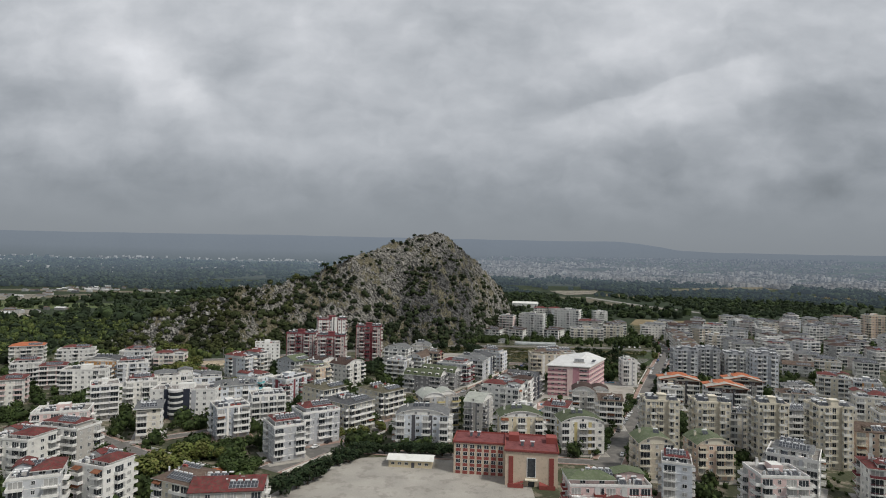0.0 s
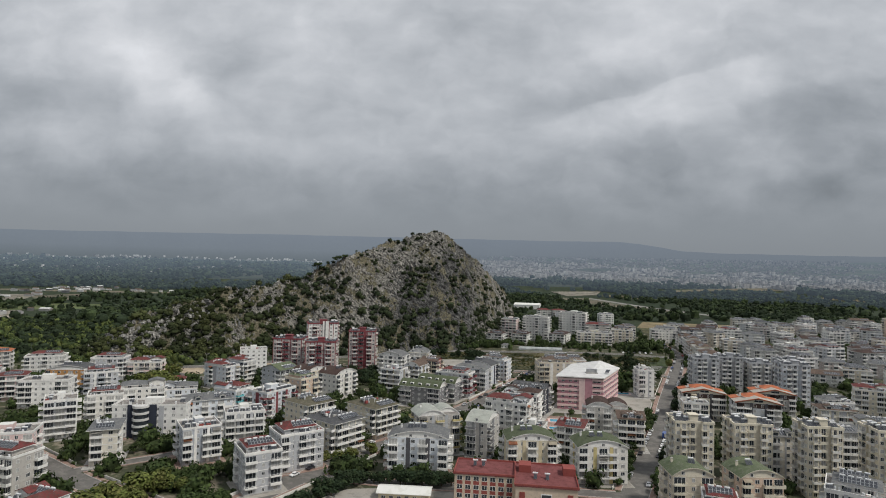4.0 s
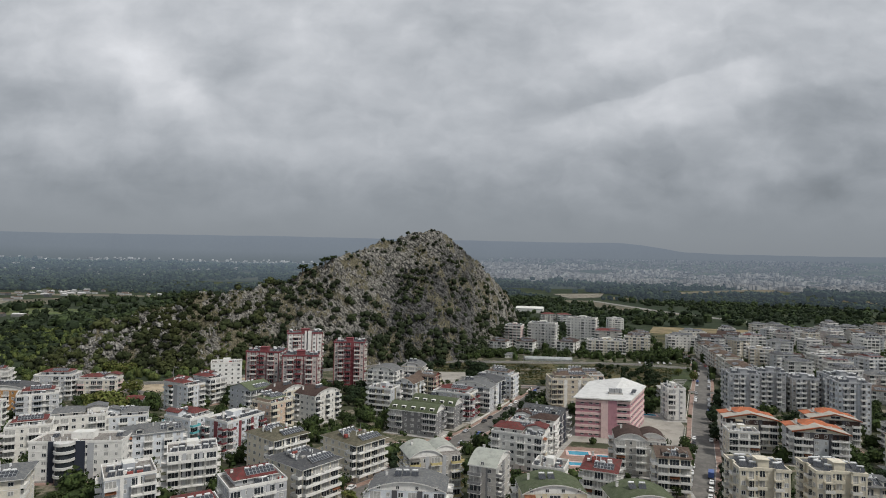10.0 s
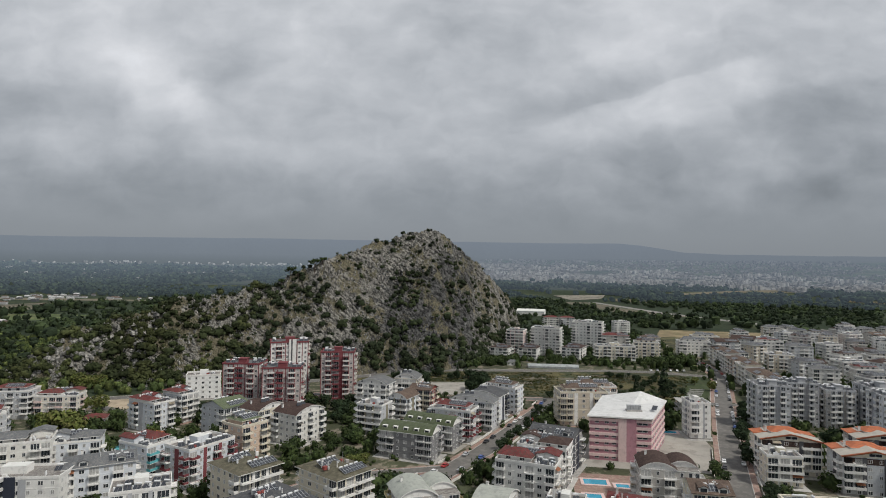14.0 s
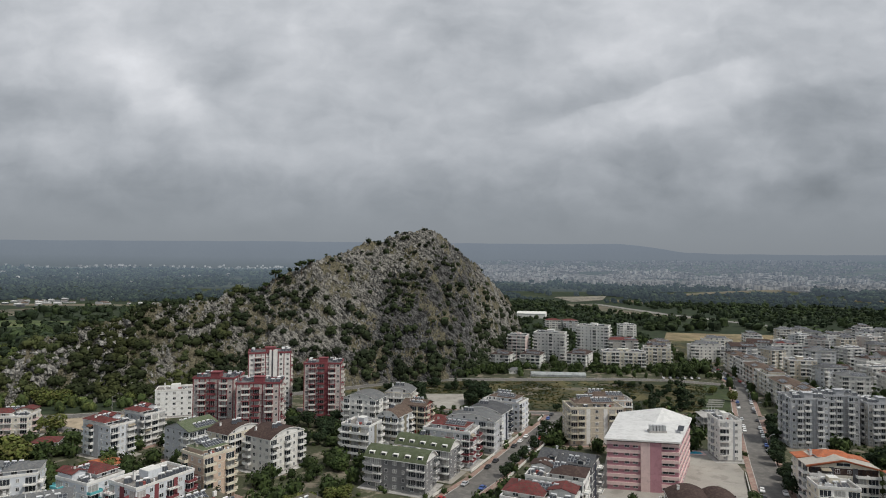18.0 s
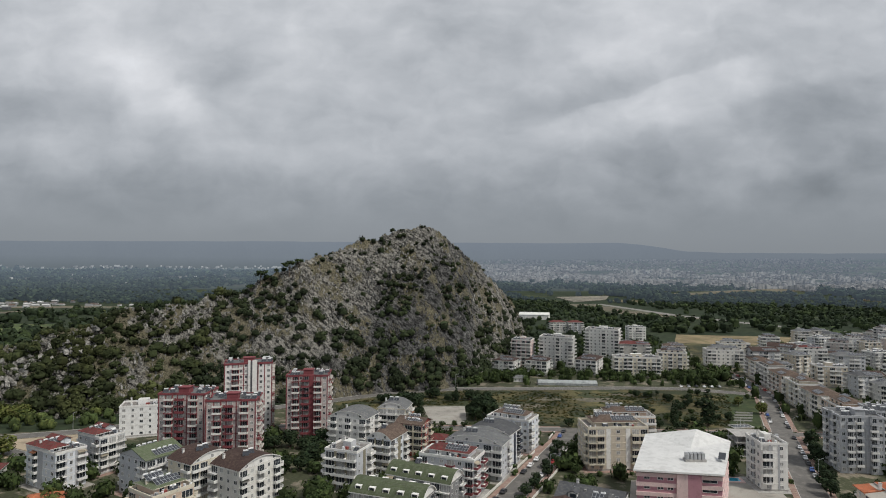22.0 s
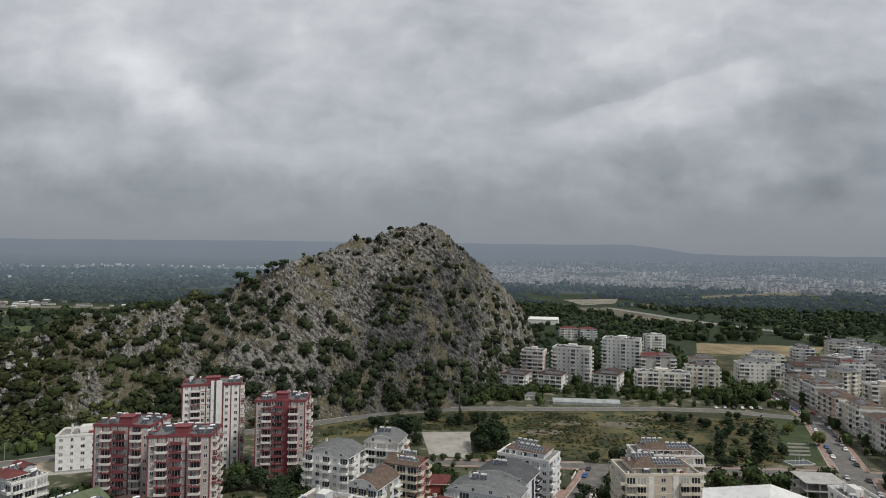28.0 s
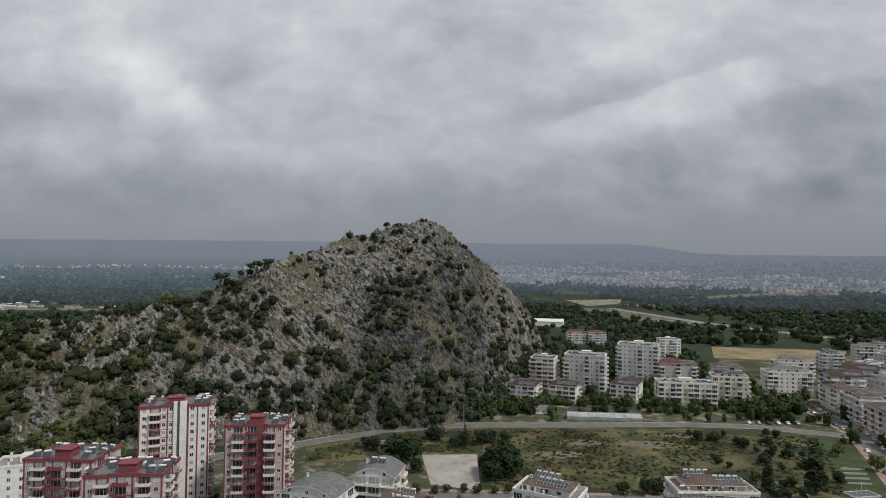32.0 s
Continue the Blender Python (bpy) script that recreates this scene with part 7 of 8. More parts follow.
# rows by the school yard and along the streets
tree_line((-62, 208), (-50, 238), 9, 7, 1.5, 2, 1)
tree_line((-50, 240), (-38, 257), 6, 6.5, 1.2, 2, 2)
tree_line((-36, 259), (0, 258), 11, 5.5, 1.0, 2, 3)
tree_line((-105, 212), (-80, 236), 10, 7, 4, 0, 4)
tree_line((-125, 212), (-98, 250), 9, 8, 4, 1, 5)
tree_line((-120, 245), (-92, 262), 8, 6, 3, 0, 6)
tree_line((-140, 285), (-125, 298), 5, 4.5, 1.5, 0, 7)
tree_line((86, 250), (90, 268), 4, 6, 1, 2, 8)
tree_line((62, 262), (112, 372), 16, 5, 1.5, 0, 9)
tree_line((88, 280), (120, 350), 12, 6, 1.5, 2, 10)
tree_line((128, 378), (178, 490), 14, 6, 2, 2, 11)
tree_line((20, 392), (52, 470), 10, 4.5, 1.5, 2, 12)
tree_line((38, 395), (66, 480), 9, 4, 2, 0, 13)
tree_line((-70, 430), (-55, 470), 8, 7, 3, 2, 14)
tree_line((-60, 395), (-38, 410), 8, 5, 4, 0, 15)
tree_line((-58, 362), (-40, 375), 7, 5, 4, 1, 16)
tree_line((-140, 440), (-110, 434), 6, 8, 2, 2, 17)
tree_line((-100, 462), (-62, 470), 8, 7, 3, 2, 18)
tree_line((-165, 370), (-140, 398), 9, 6, 5, 1, 19)
tree_line((-215, 415), (-180, 396), 6, 8, 4, 1, 20)
tree_line((-60, 280), (-35, 296), 8, 4.5, 2, 1, 21)
tree_line((-30, 316), (-18, 350), 6, 6, 3, 2, 22)
tree_line((20, 296), (75, 300), 8, 5, 2, 0, 23)
tree_line((90, 296), (130, 300), 6, 5, 3, 0, 24)
tree_line((150, 300), (210, 350), 10, 6, 8, 2, 25)
tree_line((180, 420), (240, 425), 10, 7, 4, 2, 26)
tree_line((130, 205), (170, 195), 6, 6, 4, 1, 27)
tree_line((-20, 506), (20, 508), 7, 4, 1.0, 0, 31)
tree_line((60, 509), (135, 507), 11, 5.5, 1.5, 2, 32)
for tx, ty, th in ((-31, 545, 11), (-26, 538, 12), (-22, 544, 10), (-20, 528, 6), (12, 520, 9), (15, 527, 13), (19, 533, 12), (10, 531, 8), (21, 524, 10), (-42, 556, 7), (-46, 560, 6)):
    tree(tx, ty, th, "round", 2, int(th) % 3, 0, 1.15)
for tx, ty, th in ((1, 571, 6), (-4, 566, 5), (10, 570, 7), (14, 573, 6), (22, 574, 5.5), (-12, 575, 7), (-16, 577, 6)):
    tree(tx, ty, th, "round", 2, int(th) % 3, 0, 1.3)
for tx, ty, th in ((-211, 446, 11), (-204, 452, 10), (-249, 507, 11), (-257, 512, 11), (-241, 511, 10)):
    tree(tx, ty, th, "round", 1, int(th) % 3, 0, 1.25)
for tx, ty, th in ((-187, 396, 15), (-194, 395, 13), (-180, 394, 12), (-190, 402, 12)):
    tree(tx, ty, th, "round", 1, int(th) % 3, 0, 1.05)
for tx, ty, th in ((-117, 230, 9), (-112, 238, 10), (-109, 243, 8), (-121, 226, 8)):
    tree(tx, ty, th, "round", 1, int(th) % 3, 0, 1.2)
tree(1.5, 565, 12, "cypress")
tree(139, 513, 22, "cypress", 0, 1, 0, 1.5)
tree(121, 514, 15, "cypress", 0, 2, 0, 1.4)
rnd = random.Random(77)
for i in range(46):
    u, w = rnd.random(), rnd.random()
    tree(104 + 50 * u + w * 16, 515 + 80 * w, rnd.uniform(2.8, 5), "round", 2 if i % 4 else 0, i % 3, 0, 1.2)
tree(178, 560, 6, "round", 1, 0, 0, 1.2)
tree(182, 540, 8, "round", 1, 1, 0, 1.0)
# pines on the crest
for tx, ty, th in ((-123, 620, 12.5), (-117, 622, 9), (-144, 618, 12), (-150, 616, 8), (-137, 618, 7)):
    tree(tx, ty, th, "pine", 0, 0, hill_z(tx, ty) - 0.4, 1.0)


def dome(rnd, n, size=1.0):
    """A lumpy rounded crown: five sides of a cube blown up to a dome with bulges; corners are shared."""
    off = Vector((rnd.uniform(0, 50), rnd.uniform(0, 50), rnd.uniform(0, 50)))
    s = Shape()
    for axis, sign in ((2, 1), (0, 1), (0, -1), (1, 1), (1, -1)):
        def at(i, j):
            p = [0, 0, 0]
            p[axis] = sign
            p[(axis + 1) % 3], p[(axis + 2) % 3] = math.tan((i / n * 2 - 1) * 0.785), math.tan((j / n * 2 - 1) * 0.785)
            q = Vector(p).normalized()
            r = 0.74 + 0.34 * noise.noise(q * 1.9 + off) + 0.26 * noise.noise(q * 4.3 + off)
            r *= size
            return (q.x * r, q.y * r, 0.44 + 0.72 * q.z * r)
        for i in range(n):
            for j in range(n):
                c = [at(i, j), at(i + 1, j), at(i + 1, j + 1), at(i, j + 1)]
                s.poly(c if sign > 0 else c[::-1], LEAF)
    s.weld()
    return s.v, s.f


def stuff_cloud(name, label, category, mat, spots, count, leaf, lobes=3, seed=1, grid=4, core=0.9):
    """Scrub or woods too many to count: lumpy crowns with loose leaves at spots (x, y, z, radius, height)."""
    rnd = random.Random(seed)
    prototypes = []
    for i in range(12):
        ls = [(0, 0, 0.45, 0.78, 0.78, 0.58)] + [(rnd.uniform(-0.5, 0.5), rnd.uniform(-0.5, 0.5), rnd.uniform(0.35, 0.85), 0.45, 0.45, 0.36) for _ in range(lobes)]
        v, f = leaf_cloud(rnd, ls, count, leaf)
        dv, df = dome(rnd, grid, core)
        prototypes.append((np.array(dv + v), np.array(df + [tuple(k + len(dv) for k in q) for q in f])))
    out, quads, base = [], [], 0
    for x, y, z, r, h in spots:
        p, q = prototypes[rnd.randrange(12)]
        a = rnd.uniform(0, 6.28)
        c, s = math.cos(a), math.sin(a)
        out.append(np.stack([x + r * (p[:, 0] * c - p[:, 1] * s), y + r * (p[:, 0] * s + p[:, 1] * c), z + h * p[:, 2]], 1))
        quads.append(q + base)
        base += len(p)
    v, f = np.concatenate(out), np.concatenate(quads).astype(np.int32)
    me = bpy.data.meshes.new(name)
    me.vertices.add(len(v)); me.vertices.foreach_set("co", v.ravel())
    q = len(f)
    me.loops.add(q * 4); me.loops.foreach_set("vertex_index", f.ravel())
    me.polygons.add(q)
    me.polygons.foreach_set("loop_start", np.arange(0, q * 4, 4, dtype=np.int32))
    me.polygons.foreach_set("loop_total", np.full(q, 4, dtype=np.int32))
    me.polygons.foreach_set("use_smooth", np.ones(q, dtype=bool))
    me.materials.append(mat)
    me.update(calc_edges=True)
    return tagged(new(name, me), label, category, kind="stuff")


def hill_scrub():
    rnd = random.Random(21)
    spots = []
    tries = 0
    while len(spots) < 4200 and tries < 24000:
        tries += 1
        x, y = rnd.uniform(-340, 85), rnd.uniform(478, 810)
        z = hill_z(x, y)
        if z < 0.5:
            continue
        # thick at the foot and on the western ridge, in gullies and clusters elsewhere, thin towards the summit
        west = min(max((-90 - x) / 110, 0), 1)
        clump = noise.noise(Vector((x * 0.030, y * 0.030, z * 0.02))) + 0.6 * noise.noise(Vector((x * 0.085, y * 0.085, 6.0)))
        dens = 0.30 + 0.30 * west * (1.0 if z < 48 else 0.6) + 0.75 * max(clump, -0.3)
        dens *= 1.0 if z < 70 else 0.75
        if x > 12 and z > 25:
            dens *= 0.45
        if z < 34 and x > -240:
            dens += 0.6 * (1 - z / 34)
        if rnd.random() > dens:
            continue
        r = (1.1 + 3.6 * rnd.random() ** 1.7) * (1.25 if z < 40 else 1.05 if z < 70 else 0.85)
        spots.append((x, y, z - 0.5, r, r * rnd.uniform(0.95, 1.3)))
    stuff_cloud("hill_scrub", "dark green maquis bushes scattered over the rocky hillside", "scrub", SHRUB, [p for p in spots if p[0] > -165], 46, 0.17, 5, 3, 3, 0.84)
    stuff_cloud("ridge_scrub", "olive green bushes on the lower western ridge", "scrub", OLIVE_SHRUB, [p for p in spots if p[0] <= -165], 46, 0.17, 5, 4, 3, 0.84)


hill_scrub()


def rocks():
    """Limestone ribs and boulders that break through the slope."""
    rnd = random.Random(33)
    s = Shape()
    n = 0
    tries = 0
    while n < 8500 and tries < 60000:
        tries += 1
        x, y = rnd.uniform(-330, 60), rnd.uniform(480, 740)
        z = hill_z(x, y)
        if z < 2 or noise.noise(Vector((x * 0.035, y * 0.035, 9.0))) < rnd.uniform(-0.6, 0.3):
            continue
        if x < -200 and noise.noise(Vector((x * 0.02, y * 0.02, 4.0))) < 0.05:
            continue
        n += 1
        crest = abs(hill_base(x, y) - z) < 2 and x < -170
        r = (0.35 + 1.0 * rnd.random() ** 1.6) * (1.9 if x < -215 else 1.3 if crest else 1.0)
        lean = rnd.uniform(0.7, 2.6)
        ang = rnd.gauss(2.35, 0.3) if x < -60 else rnd.gauss(1.7, 0.3)
        c, q0 = math.cos(ang), math.sin(ang)
        v = []
        for t in range(3):
            for i in range(5):
                a = i * 1.2566 + rnd.uniform(-0.35, 0.35)
                q = r * rnd.uniform(0.6, 1.15) * (1.0, 0.85, 0.4)[t]
                u, w = math.cos(a) * q * lean, math.sin(a) * q * 0.8
                v.append((x + u * c - w * q0, y + u * q0 + w * c, z + (-1.0, r * rnd.uniform(0.2, 0.5), r * rnd.uniform(0.5, 0.9))[t]))
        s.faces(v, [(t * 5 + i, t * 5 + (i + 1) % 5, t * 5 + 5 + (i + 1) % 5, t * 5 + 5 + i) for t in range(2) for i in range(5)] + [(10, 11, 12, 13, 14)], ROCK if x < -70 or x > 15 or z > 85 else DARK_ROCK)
    tagged(new("hill_rocks", s.mesh("hill_rocks")), "pale grey limestone ribs and boulders on the hillside", "rocks", kind="stuff")


rocks()


def plain_woods():
    rnd = random.Random(41)
    spots = []
    while len(spots) < 14000:
        a = radians(rnd.uniform(-50, 48))
        r = 520 + 3800 * rnd.random() ** 0.95
        if a > 0 and r > 3120 - 620 * min(max((math.degrees(a) - 9) / 26, 0), 1):
            continue
        x, y = r * math.sin(a), r * math.cos(a)
        if y < 560 and x > -345:
            continue
        if -350 < x < 110 and 470 < y < 880 and hill_base(x, y) > 0:
            continue
        if x > -10 and y < 790 and x < 560:
            continue
        if 130 < x < 720 and y < 905 and x > 0.28 * (y - 700) + 130 and not (y > 872 and x < 420):
            continue
        if 245 < x < 436 and 846 < y < 966 or 228 < x < 345 and 730 < y < 850:
            continue
        if 100 < x < 182 and 940 < y < 992 or 98 < x < 176 and 1160 < y < 1240 or -260 < x < 0 and y < 690 or -1320 < x < -690 and 1335 < y < 1545:
            continue
        road = 495 - (y - 1105) * 0.33 if y > 1105 else 495 + (1105 - y) * 0.55
        if y > 1356:
            road = 412 - (y - 1356) * 0.194
        if (-14 if y < 1190 else -95) < x - road < 24 and y < 2300:
            continue
        gap = float(np.interp(x, (300, 366, 385, 412, 454, 490, 540, 640), (1923, 1560, 1450, 1296, 1170, 1082, 1000, 860))) - y
        low = 300 < x < 640 and -12 < gap < (85 if x < 440 else 130)
        if noise.noise(Vector((x * 0.004, y * 0.002, 5.0))) + 0.55 < rnd.uniform(0, 0.5):
            continue
        if 290 < x < 500 and 1690 < y < 2020 or 660 < x < 1520 and 0 < y - (1700 + x * 0.42) < 230:
            continue
        if -1060 < x < -750 and 1060 < y < 1330 or -730 < x < -585 and 780 < y < 915 or -1080 < x < -880 and 1320 < y < 1590:
            continue
        if -1000 < x < -550 and 870 < y < 1190 and rnd.random() < 0.7:
            continue
        rr = rnd.uniform(0.9, 1.9) if low else rnd.uniform(2.6, 5.5) * (1 + r / 2500) * (1.0 if noise.noise(Vector((x * 0.003, y * 0.0016, 8.0))) < 0.15 else 1.5)
        spots.append((x, y, plain_rise(x, y), rr * 1.15, rr * rnd.uniform(1.0, 1.6)))
    near = [p for p in spots if math.hypot(p[0], p[1]) < 1700]
    far = [p for p in spots if math.hypot(p[0], p[1]) >= 1700]
    stuff_cloud("plain_woods", "dark green groves and woods over the plain", "woods", WOODS, near, 14, 0.22, 4, 5, 2)
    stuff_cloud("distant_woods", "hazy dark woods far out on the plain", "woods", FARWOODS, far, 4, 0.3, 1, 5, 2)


plain_woods()


def foot_woods():
    """Bright mixed trees at the western foot of the hill."""
    rnd = random.Random(43)
    spots = []
    while len(spots) < 1400:
        x, y = rnd.uniform(-640, -40), rnd.uniform(468, 760)
        edge = float(np.interp(x, (-330, -262, -194, -140, -84, -42), (462, 476, 502, 539, 574, 604)))
        if hill_base(x, y) > 5 or y < edge or x > -105 or (x > -200 and hill_base(x, y - 25) > 5):
            continue
        rr = rnd.uniform(2.2, 4.5)
        spots.append((x, y, 0, rr, rr * rnd.uniform(1.3, 1.9)))
    stuff_cloud("foot_woods", "green mixed trees at the western foot of the hill", "woods", WOODLEAF, spots, 70, 0.14, 6, 6, 3, 0.84)


foot_woods()


def free(x, y, gap):
    """Whether a place is clear of houses, streets and open lots."""
    if on_street(x, y, 2.6 if gap > 1 else 0.8):
        return False
    if -76 < x < 42 and 188 < y < 258 and y > 190:
        return False
    if (-80 < x < 190 and 505 < y < 612) or hill_base(x, y) > 1:
        return False
    if 44 < x < 76 and 329 < y < 368 or 54 < x < 128 and 374 < y < 430 or -268 < x < -140 and 444 < y < 518:
        return False
    if 54 < x < 112 and 604 < y < 636:
        return False
    if 245 < x < 436 and 846 < y < 966 or 228 < x < 345 and 730 < y < 850:
        return False
    for m, w, d in FOOT:
        p = m @ Vector((x, y, 0))
        if -gap < p.x < w + gap and -gap < p.y < d + gap:
            return False
    return True


def gardens():
    """Trees in the gardens between the blocks, and shrubs too many to count."""
    rnd = random.Random(51)
    spots = []
    for ax, ay, bx, by, k, h, jit in ((20, 660, 200, 655, 40, 7, 4), (5, 628, 50, 642, 18, 8, 6), (178, 632, 215, 656, 20, 11, 6), (18, 640, 60, 655, 16, 7, 5), (75, 640, 180, 648, 22, 5, 4)):
        for i in range(k):
            t = i / k
            spots.append((ax + (bx - ax) * t + rnd.uniform(-jit, jit), ay + (by - ay) * t + rnd.uniform(-jit, jit), 0, h * rnd.uniform(0.5, 0.75), h * rnd.uniform(0.6, 0.95)))
    while len(spots) < 900:
        y = rnd.uniform(180, 505)
        x = rnd.uniform(-0.72 * y - 30, 0.62 * y)
        if not free(x, y, 1.8):
            continue
        h = rnd.uniform(3.5, 8)
        spots.append((x, y, 0, h * rnd.uniform(0.55, 0.85), h * 0.9))
    stuff_cloud("garden_trees", "dark green garden trees between the blocks", "trees", LEAF, spots, 150, 0.14, 7, 9, 3, 0.76)
    spots = []
    while len(spots) < 2600:
        y = rnd.uniform(180, 900)
        x = rnd.uniform(-0.72 * y - 30, 0.8 * y)
        if not free(x, y, 0.9) or (x < 0 and y > 505):
            continue
        rr = rnd.uniform(0.7, 2.0) if y < 505 else rnd.uniform(2.0, 4.5)
        spots.append((x, y, 0, rr, rr * rnd.uniform(0.9, 1.5) * (1.6 if y > 505 else 1)))
    stuff_cloud("garden_shrubs", "dark green hedges and shrubs in the gardens", "shrubs", LEAF, spots, 24, 0.18, 3, 8, 2, 0.82)


gardens()


def meadow_grass():
    """Tall tufts over the rough meadow."""
    rnd = random.Random(61)
    spots = []
    while len(spots) < 2600:
        x, y = rnd.uniform(-70, 185), rnd.uniform(510, 604)
        if on_street(x, y, 2) or (-21 < x < 9 and 505 < y < 556) or x > 0.47 * (y - 510) + 150 or y > np.interp(x, (-75, -38, 4, 60, 185), (556, 582, 595, 598, 592)) or y < np.interp(x, (-70, -22, 8, 25), (540, 558, 512, 512)):
            continue
        if noise.noise(Vector((x * 0.03, y * 0.03, 3.0))) < rnd.uniform(-0.5, 0.3):
            continue
        r = rnd.uniform(0.5, 1.5)
        spots.append((x, y, 0, r, r * rnd.uniform(0.35, 0.7)))
    stuff_cloud("meadow_grass", "tall green and straw-coloured grass tufts in the meadow", "grass", GRASS, spots, 14, 0.22, 3, 12, 2, 0.7)


meadow_grass()
# ---------------------------------------------------------------- park
def fountain(x, y):
    ob = tagged(new("fountain"), "low stone fountain basin with thin water jets", "fountain")
    ob.matrix_basis = pose(x, y, 0, 0, 0, 10)
    s = Shape()
    for a in ((-6, -3, 6, -2.5), (-6, 2.5, 6, 3), (-6, -2.5, -5.5, 2.5), (5.5, -2.5, 6, 2.5)):
        s.box(a[0], a[1], 0, a[2], a[3], 0.6, KERB)
    part("basin", s, ob)
    s = Shape()
    s.poly([(-5.5, -2.5, 0.45), (5.5, -2.5, 0.45), (5.5, 2.5, 0.45), (-5.5, 2.5, 0.45)], GLASS)
    part("water", s, ob)
    for u in (-2, 0, 2):
        s = Shape()
        s.rod((u, 0, 0.45), (u, 0, 5.5 if u == 0 else 3.2), 0.14, 0.03, TANK, 6)
        part("jet", s, ob, "white water jet")


fountain(156, 512)
for i in range(4):
    ob = tagged(new("planter_wall"), "low pale stone planter wall in the park", "planter", "park planters")
    ob.matrix_basis = pose(163 + i * 3.2, 524 + i * 6, 0, 0, 0, -4)
    s = Shape()
    s.box(-5, -0.4, 0, 5, 0.4, 0.9, KERB)
    part("wall", s, ob)
    s = Shape()
    s.box(-4.8, -0.25, 0.9, 4.8, 0.25, 1.2, LAWN)
    part("planting", s, ob)
setting("park_path", ribbon([(168, 508), (180, 535), (194, 566), (204, 590)], 2.4, 0.12, KERB), "pale park path", "pavement")


# ---------------------------------------------------------------- garden walls along the pavements
def garden_walls(index, off):
    line = STREETS[index][0]
    for side in (1, -1):
        s = Shape()
        for i in range(len(line) - 1):
            d = (line[i + 1] - line[i]).normalized()
            nrm = Vector((-d.y, d.x)) * side
            a, b = line[i] + nrm * off, line[i + 1] + nrm * off
            mid = (a + b) / 2
            if on_street(mid.x, mid.y, 2.0, index) or (i // 9) % 4 == 3 or not 190 < mid.y < 500:
                continue
            if any(-1 < (mt @ Vector((mid.x, mid.y, 0))).x < w + 1 and -1 < (mt @ Vector((mid.x, mid.y, 0))).y < dd + 1 for mt, w, dd in FOOT):
                continue
            t = nrm * 0.2
            s.prism([(a.x, a.y), (b.x, b.y), (b.x + t.x, b.y + t.y), (a.x + t.x, a.y + t.y)] if side < 0 else [(a.x, a.y), (a.x + t.x, a.y + t.y), (b.x + t.x, b.y + t.y), (b.x, b.y)], 0, 1.1, WALLS[0])
        if s.v:
            setting("garden_wall", s, "low white garden wall along the pavement", "wall")


garden_walls(0, 8.2)
garden_walls(1, 8.0)
garden_walls(3, 7.2)


# ---------------------------------------------------------------- vehicles
def car_meshes(paint_mat):
    key = paint_mat.name
    if key not in SHARED:
        b = Shape()
        prof = [(-2.1, 0.35), (-2.15, 0.75), (-1.3, 0.9), (-0.75, 1.42), (0.85, 1.45), (1.55, 0.98), (2.1, 0.85), (2.15, 0.35)]
        for k, (wd, sc) in enumerate(((0.86, 1),)):
            l = [(x, -wd if z < 1.0 else -wd * 0.82, z) for x, z in prof]
            r = [(x, wd if z < 1.0 else wd * 0.82, z) for x, z in prof]
            v = l + r
            m = len(prof)
            b.faces(v, [(i, i + 1, m + i + 1, m + i)[::-1] for i in range(m - 1)] + [tuple(range(m)), tuple(range(2 * m - 1, m - 1, -1))], paint_mat)
        g = Shape()
        g.faces([(-1.22, -0.72, 0.97), (-0.80, -0.68, 1.38), (-0.80, 0.68, 1.38), (-1.22, 0.72, 0.97)], [(3, 2, 1, 0), (0, 1, 2, 3)], GLASS)
        g.faces([(1.47, -0.72, 1.06), (0.92, -0.68, 1.42), (0.92, 0.68, 1.42), (1.47, 0.72, 1.06)], [(0, 1, 2, 3), (3, 2, 1, 0)], GLASS)
        for sy in (-1, 1):
            g.poly([(-1.1, sy * 0.875, 0.98), (1.35, sy * 0.875, 1.02), (0.85, sy * 0.74, 1.38), (-0.7, sy * 0.74, 1.36)], GLASS)
        w = Shape()
        w.rod((0, -0.1, 0), (0, 0.1, 0), 0.32, 0.32, RUBBER, 10)
        SHARED[key] = (b.mesh("body"), g.mesh("glazing"), w.mesh("wheel"))
    return SHARED[key]


def car(x, y, rot, tone):
    names = ("white", "silver", "black", "red", "blue")
    b, g, w = car_meshes(CARS[tone])
    ob = tagged(new("car"), names[tone] + " car parked on the asphalt street", "car", "parked cars")
    ob.matrix_basis = pose(x, y, 0.06, 0, 0, rot)
    part("body", b, ob)
    part("glazing", g, ob)
    for u in (-1.35, 1.35):
        for v in (-0.78, 0.78):
            part("wheel", w, ob, at=pose(u, v, 0.32))


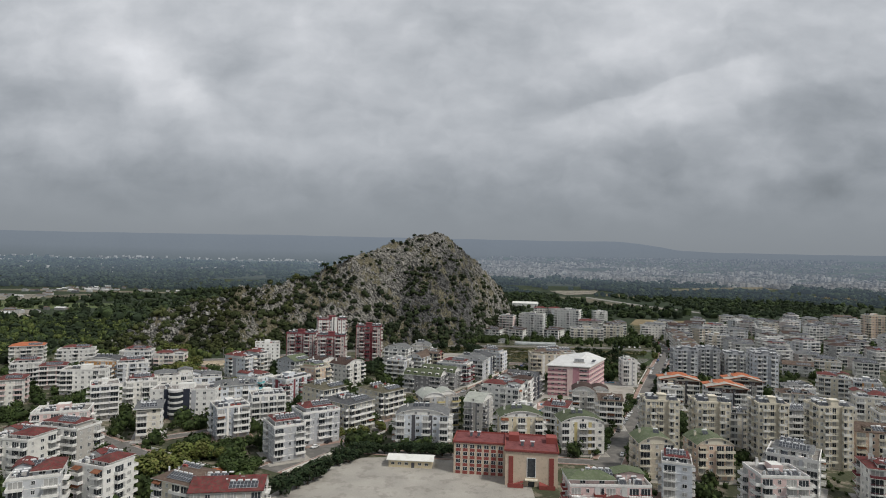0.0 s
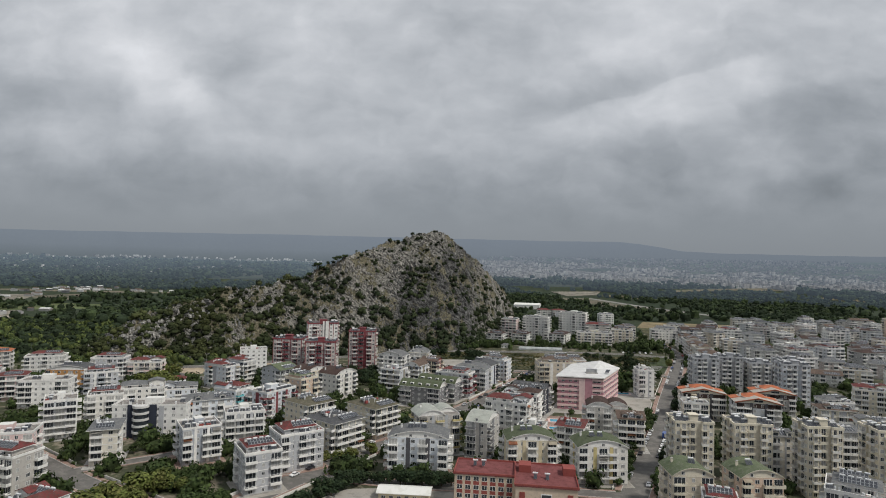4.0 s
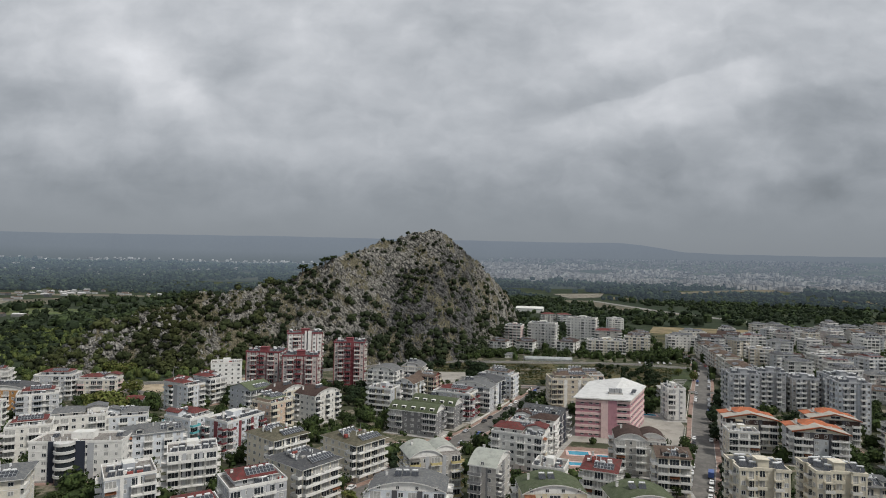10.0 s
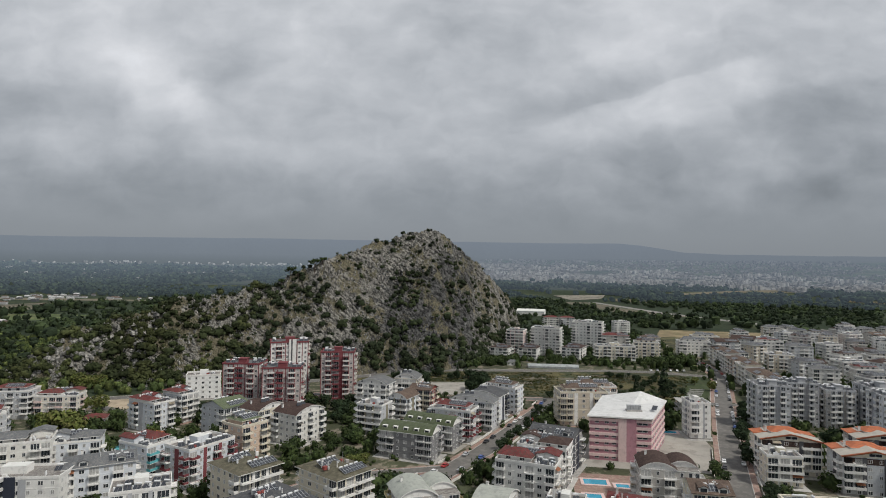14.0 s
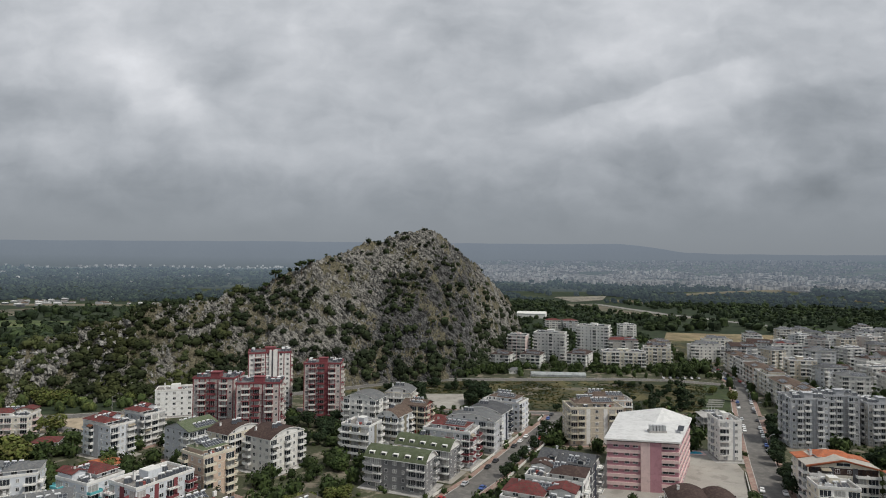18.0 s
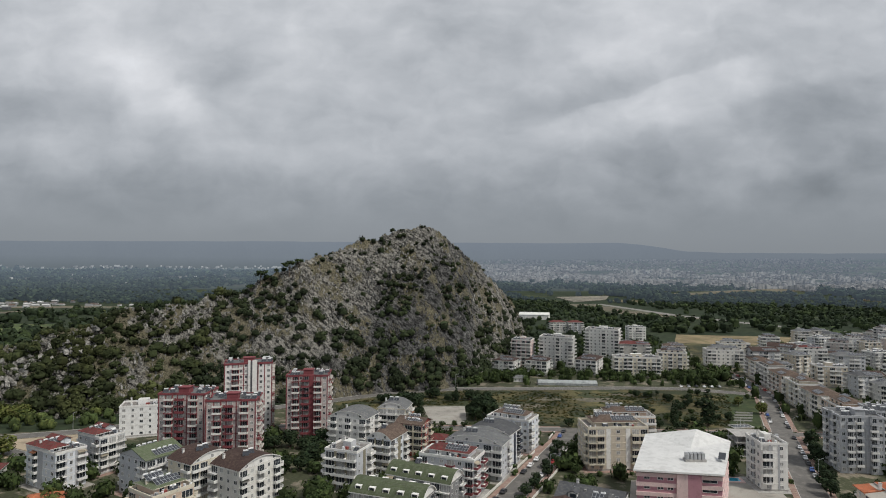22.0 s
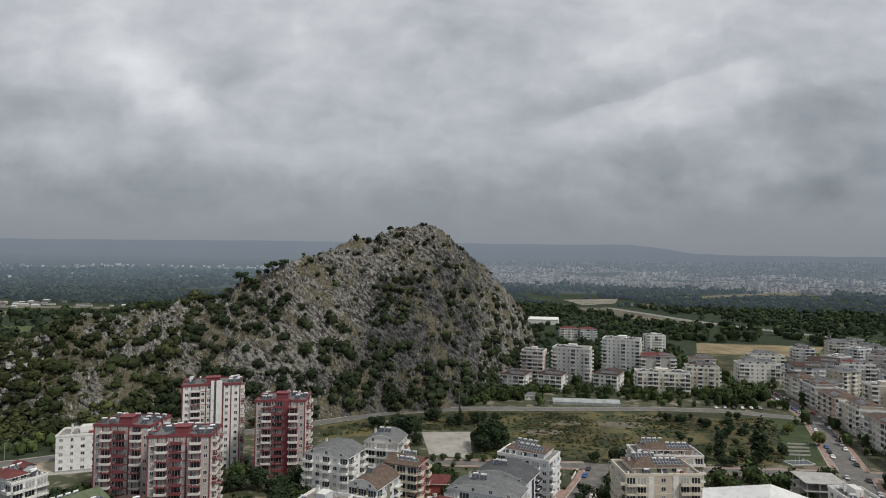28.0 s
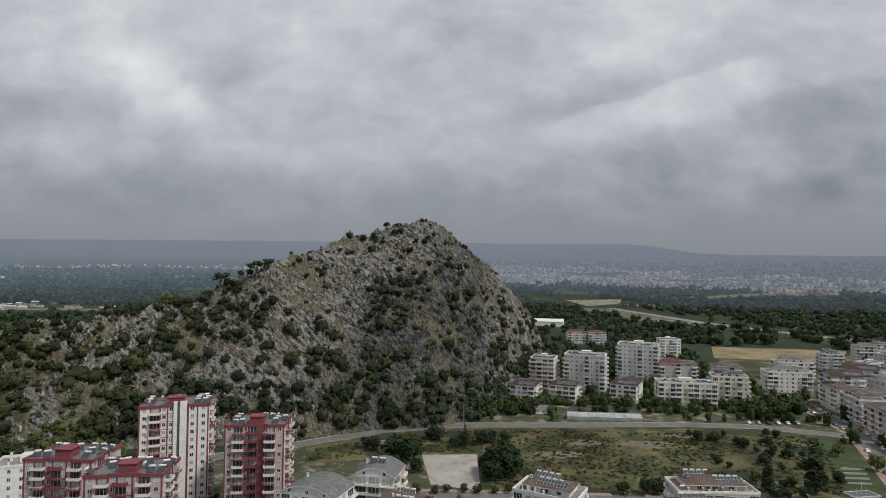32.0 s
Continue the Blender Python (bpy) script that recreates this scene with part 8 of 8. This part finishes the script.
def park(points, side, every, seed, off=4.0):
    rnd = random.Random(seed)
    for a, b in zip(points, points[1:]):
        va, vb = Vector(a), Vector(b)
        d = (vb - va)
        L = d.length
        d.normalize()
        k = int(L / every)
        for i in range(k):
            if rnd.random() < 0.5:
                continue
            p = va + d * (i + 0.5) * every + Vector((-d.y, d.x)) * off * side
            car(p.x, p.y, math.degrees(math.atan2(d.y, d.x)), rnd.choice((0, 0, 0, 1, 1, 1, 2, 2, 0, 3, 4)))


park(STREET_R[1:], 1, 8.5, 1, 3.9)
park(STREET_R[1:], -1, 8.5, 2, 3.9)
park(STREET_D, 1, 9, 3, 3.9)
park(STREET_D, -1, 9, 4, 3.9)
for i in range(6):
    car(165 + (i % 7) * 5.5, 618 + (i // 7) * 9, 80, (0, 1, 2, 0, 0, 1, 4)[i % 7])


def lorry(x, y, rot):
    ob = tagged(new("lorry"), "blue box lorry parked at the kerb", "lorry")
    ob.matrix_basis = pose(x, y, 0.06, 0, 0, rot)
    s = Shape()
    s.box(-3.2, -1.1, 0.9, 1.5, 1.1, 3.0, CARS[4])
    part("box", s, ob, "blue load box")
    s = Shape()
    s.prism([(1.6, -1.05), (3.3, -1.0), (3.3, 1.0), (1.6, 1.05)], 0.6, 2.4, CARS[0])
    s.box(3.3, -0.85, 1.4, 3.33, 0.85, 2.2, GLASS)
    part("cab", s, ob, "white cab")
    w = Shape()
    w.rod((0, -0.15, 0), (0, 0.15, 0), 0.45, 0.45, RUBBER, 10)
    me = w.mesh("wheel")
    for u in (-2, 2.3):
        for v in (-0.9, 0.9):
            part("wheel", me, ob, at=pose(u, v, 0.45))


lorry(105, 331, 66)


def lamp_post(x, y):
    ob = tagged(new("street_lamp"), "grey steel street lamp at the roadside", "street lamp", "street lamps")
    ob.matrix_basis = pose(x, y, 0)
    s = Shape()
    s.rod((0, 0, 0), (0, 0, 9), 0.14, 0.08, STEEL, 6)
    part("pole", s, ob)
    s = Shape()
    s.rod((0, 0, 8.9), (1.6, 0, 9.4), 0.06, 0.05, STEEL, 5)
    part("arm", s, ob)
    s = Shape()
    s.box(1.3, -0.15, 9.3, 2.2, 0.15, 9.5, STEEL)
    part("lamp_head", s, ob)


for lx, ly in ((-200, 494), (-150, 527), (1, 611), (60, 613), (-95, 562), (120, 350), (147, 430), (176, 497), (40, 433), (62, 482)):
    lamp_post(lx, ly)
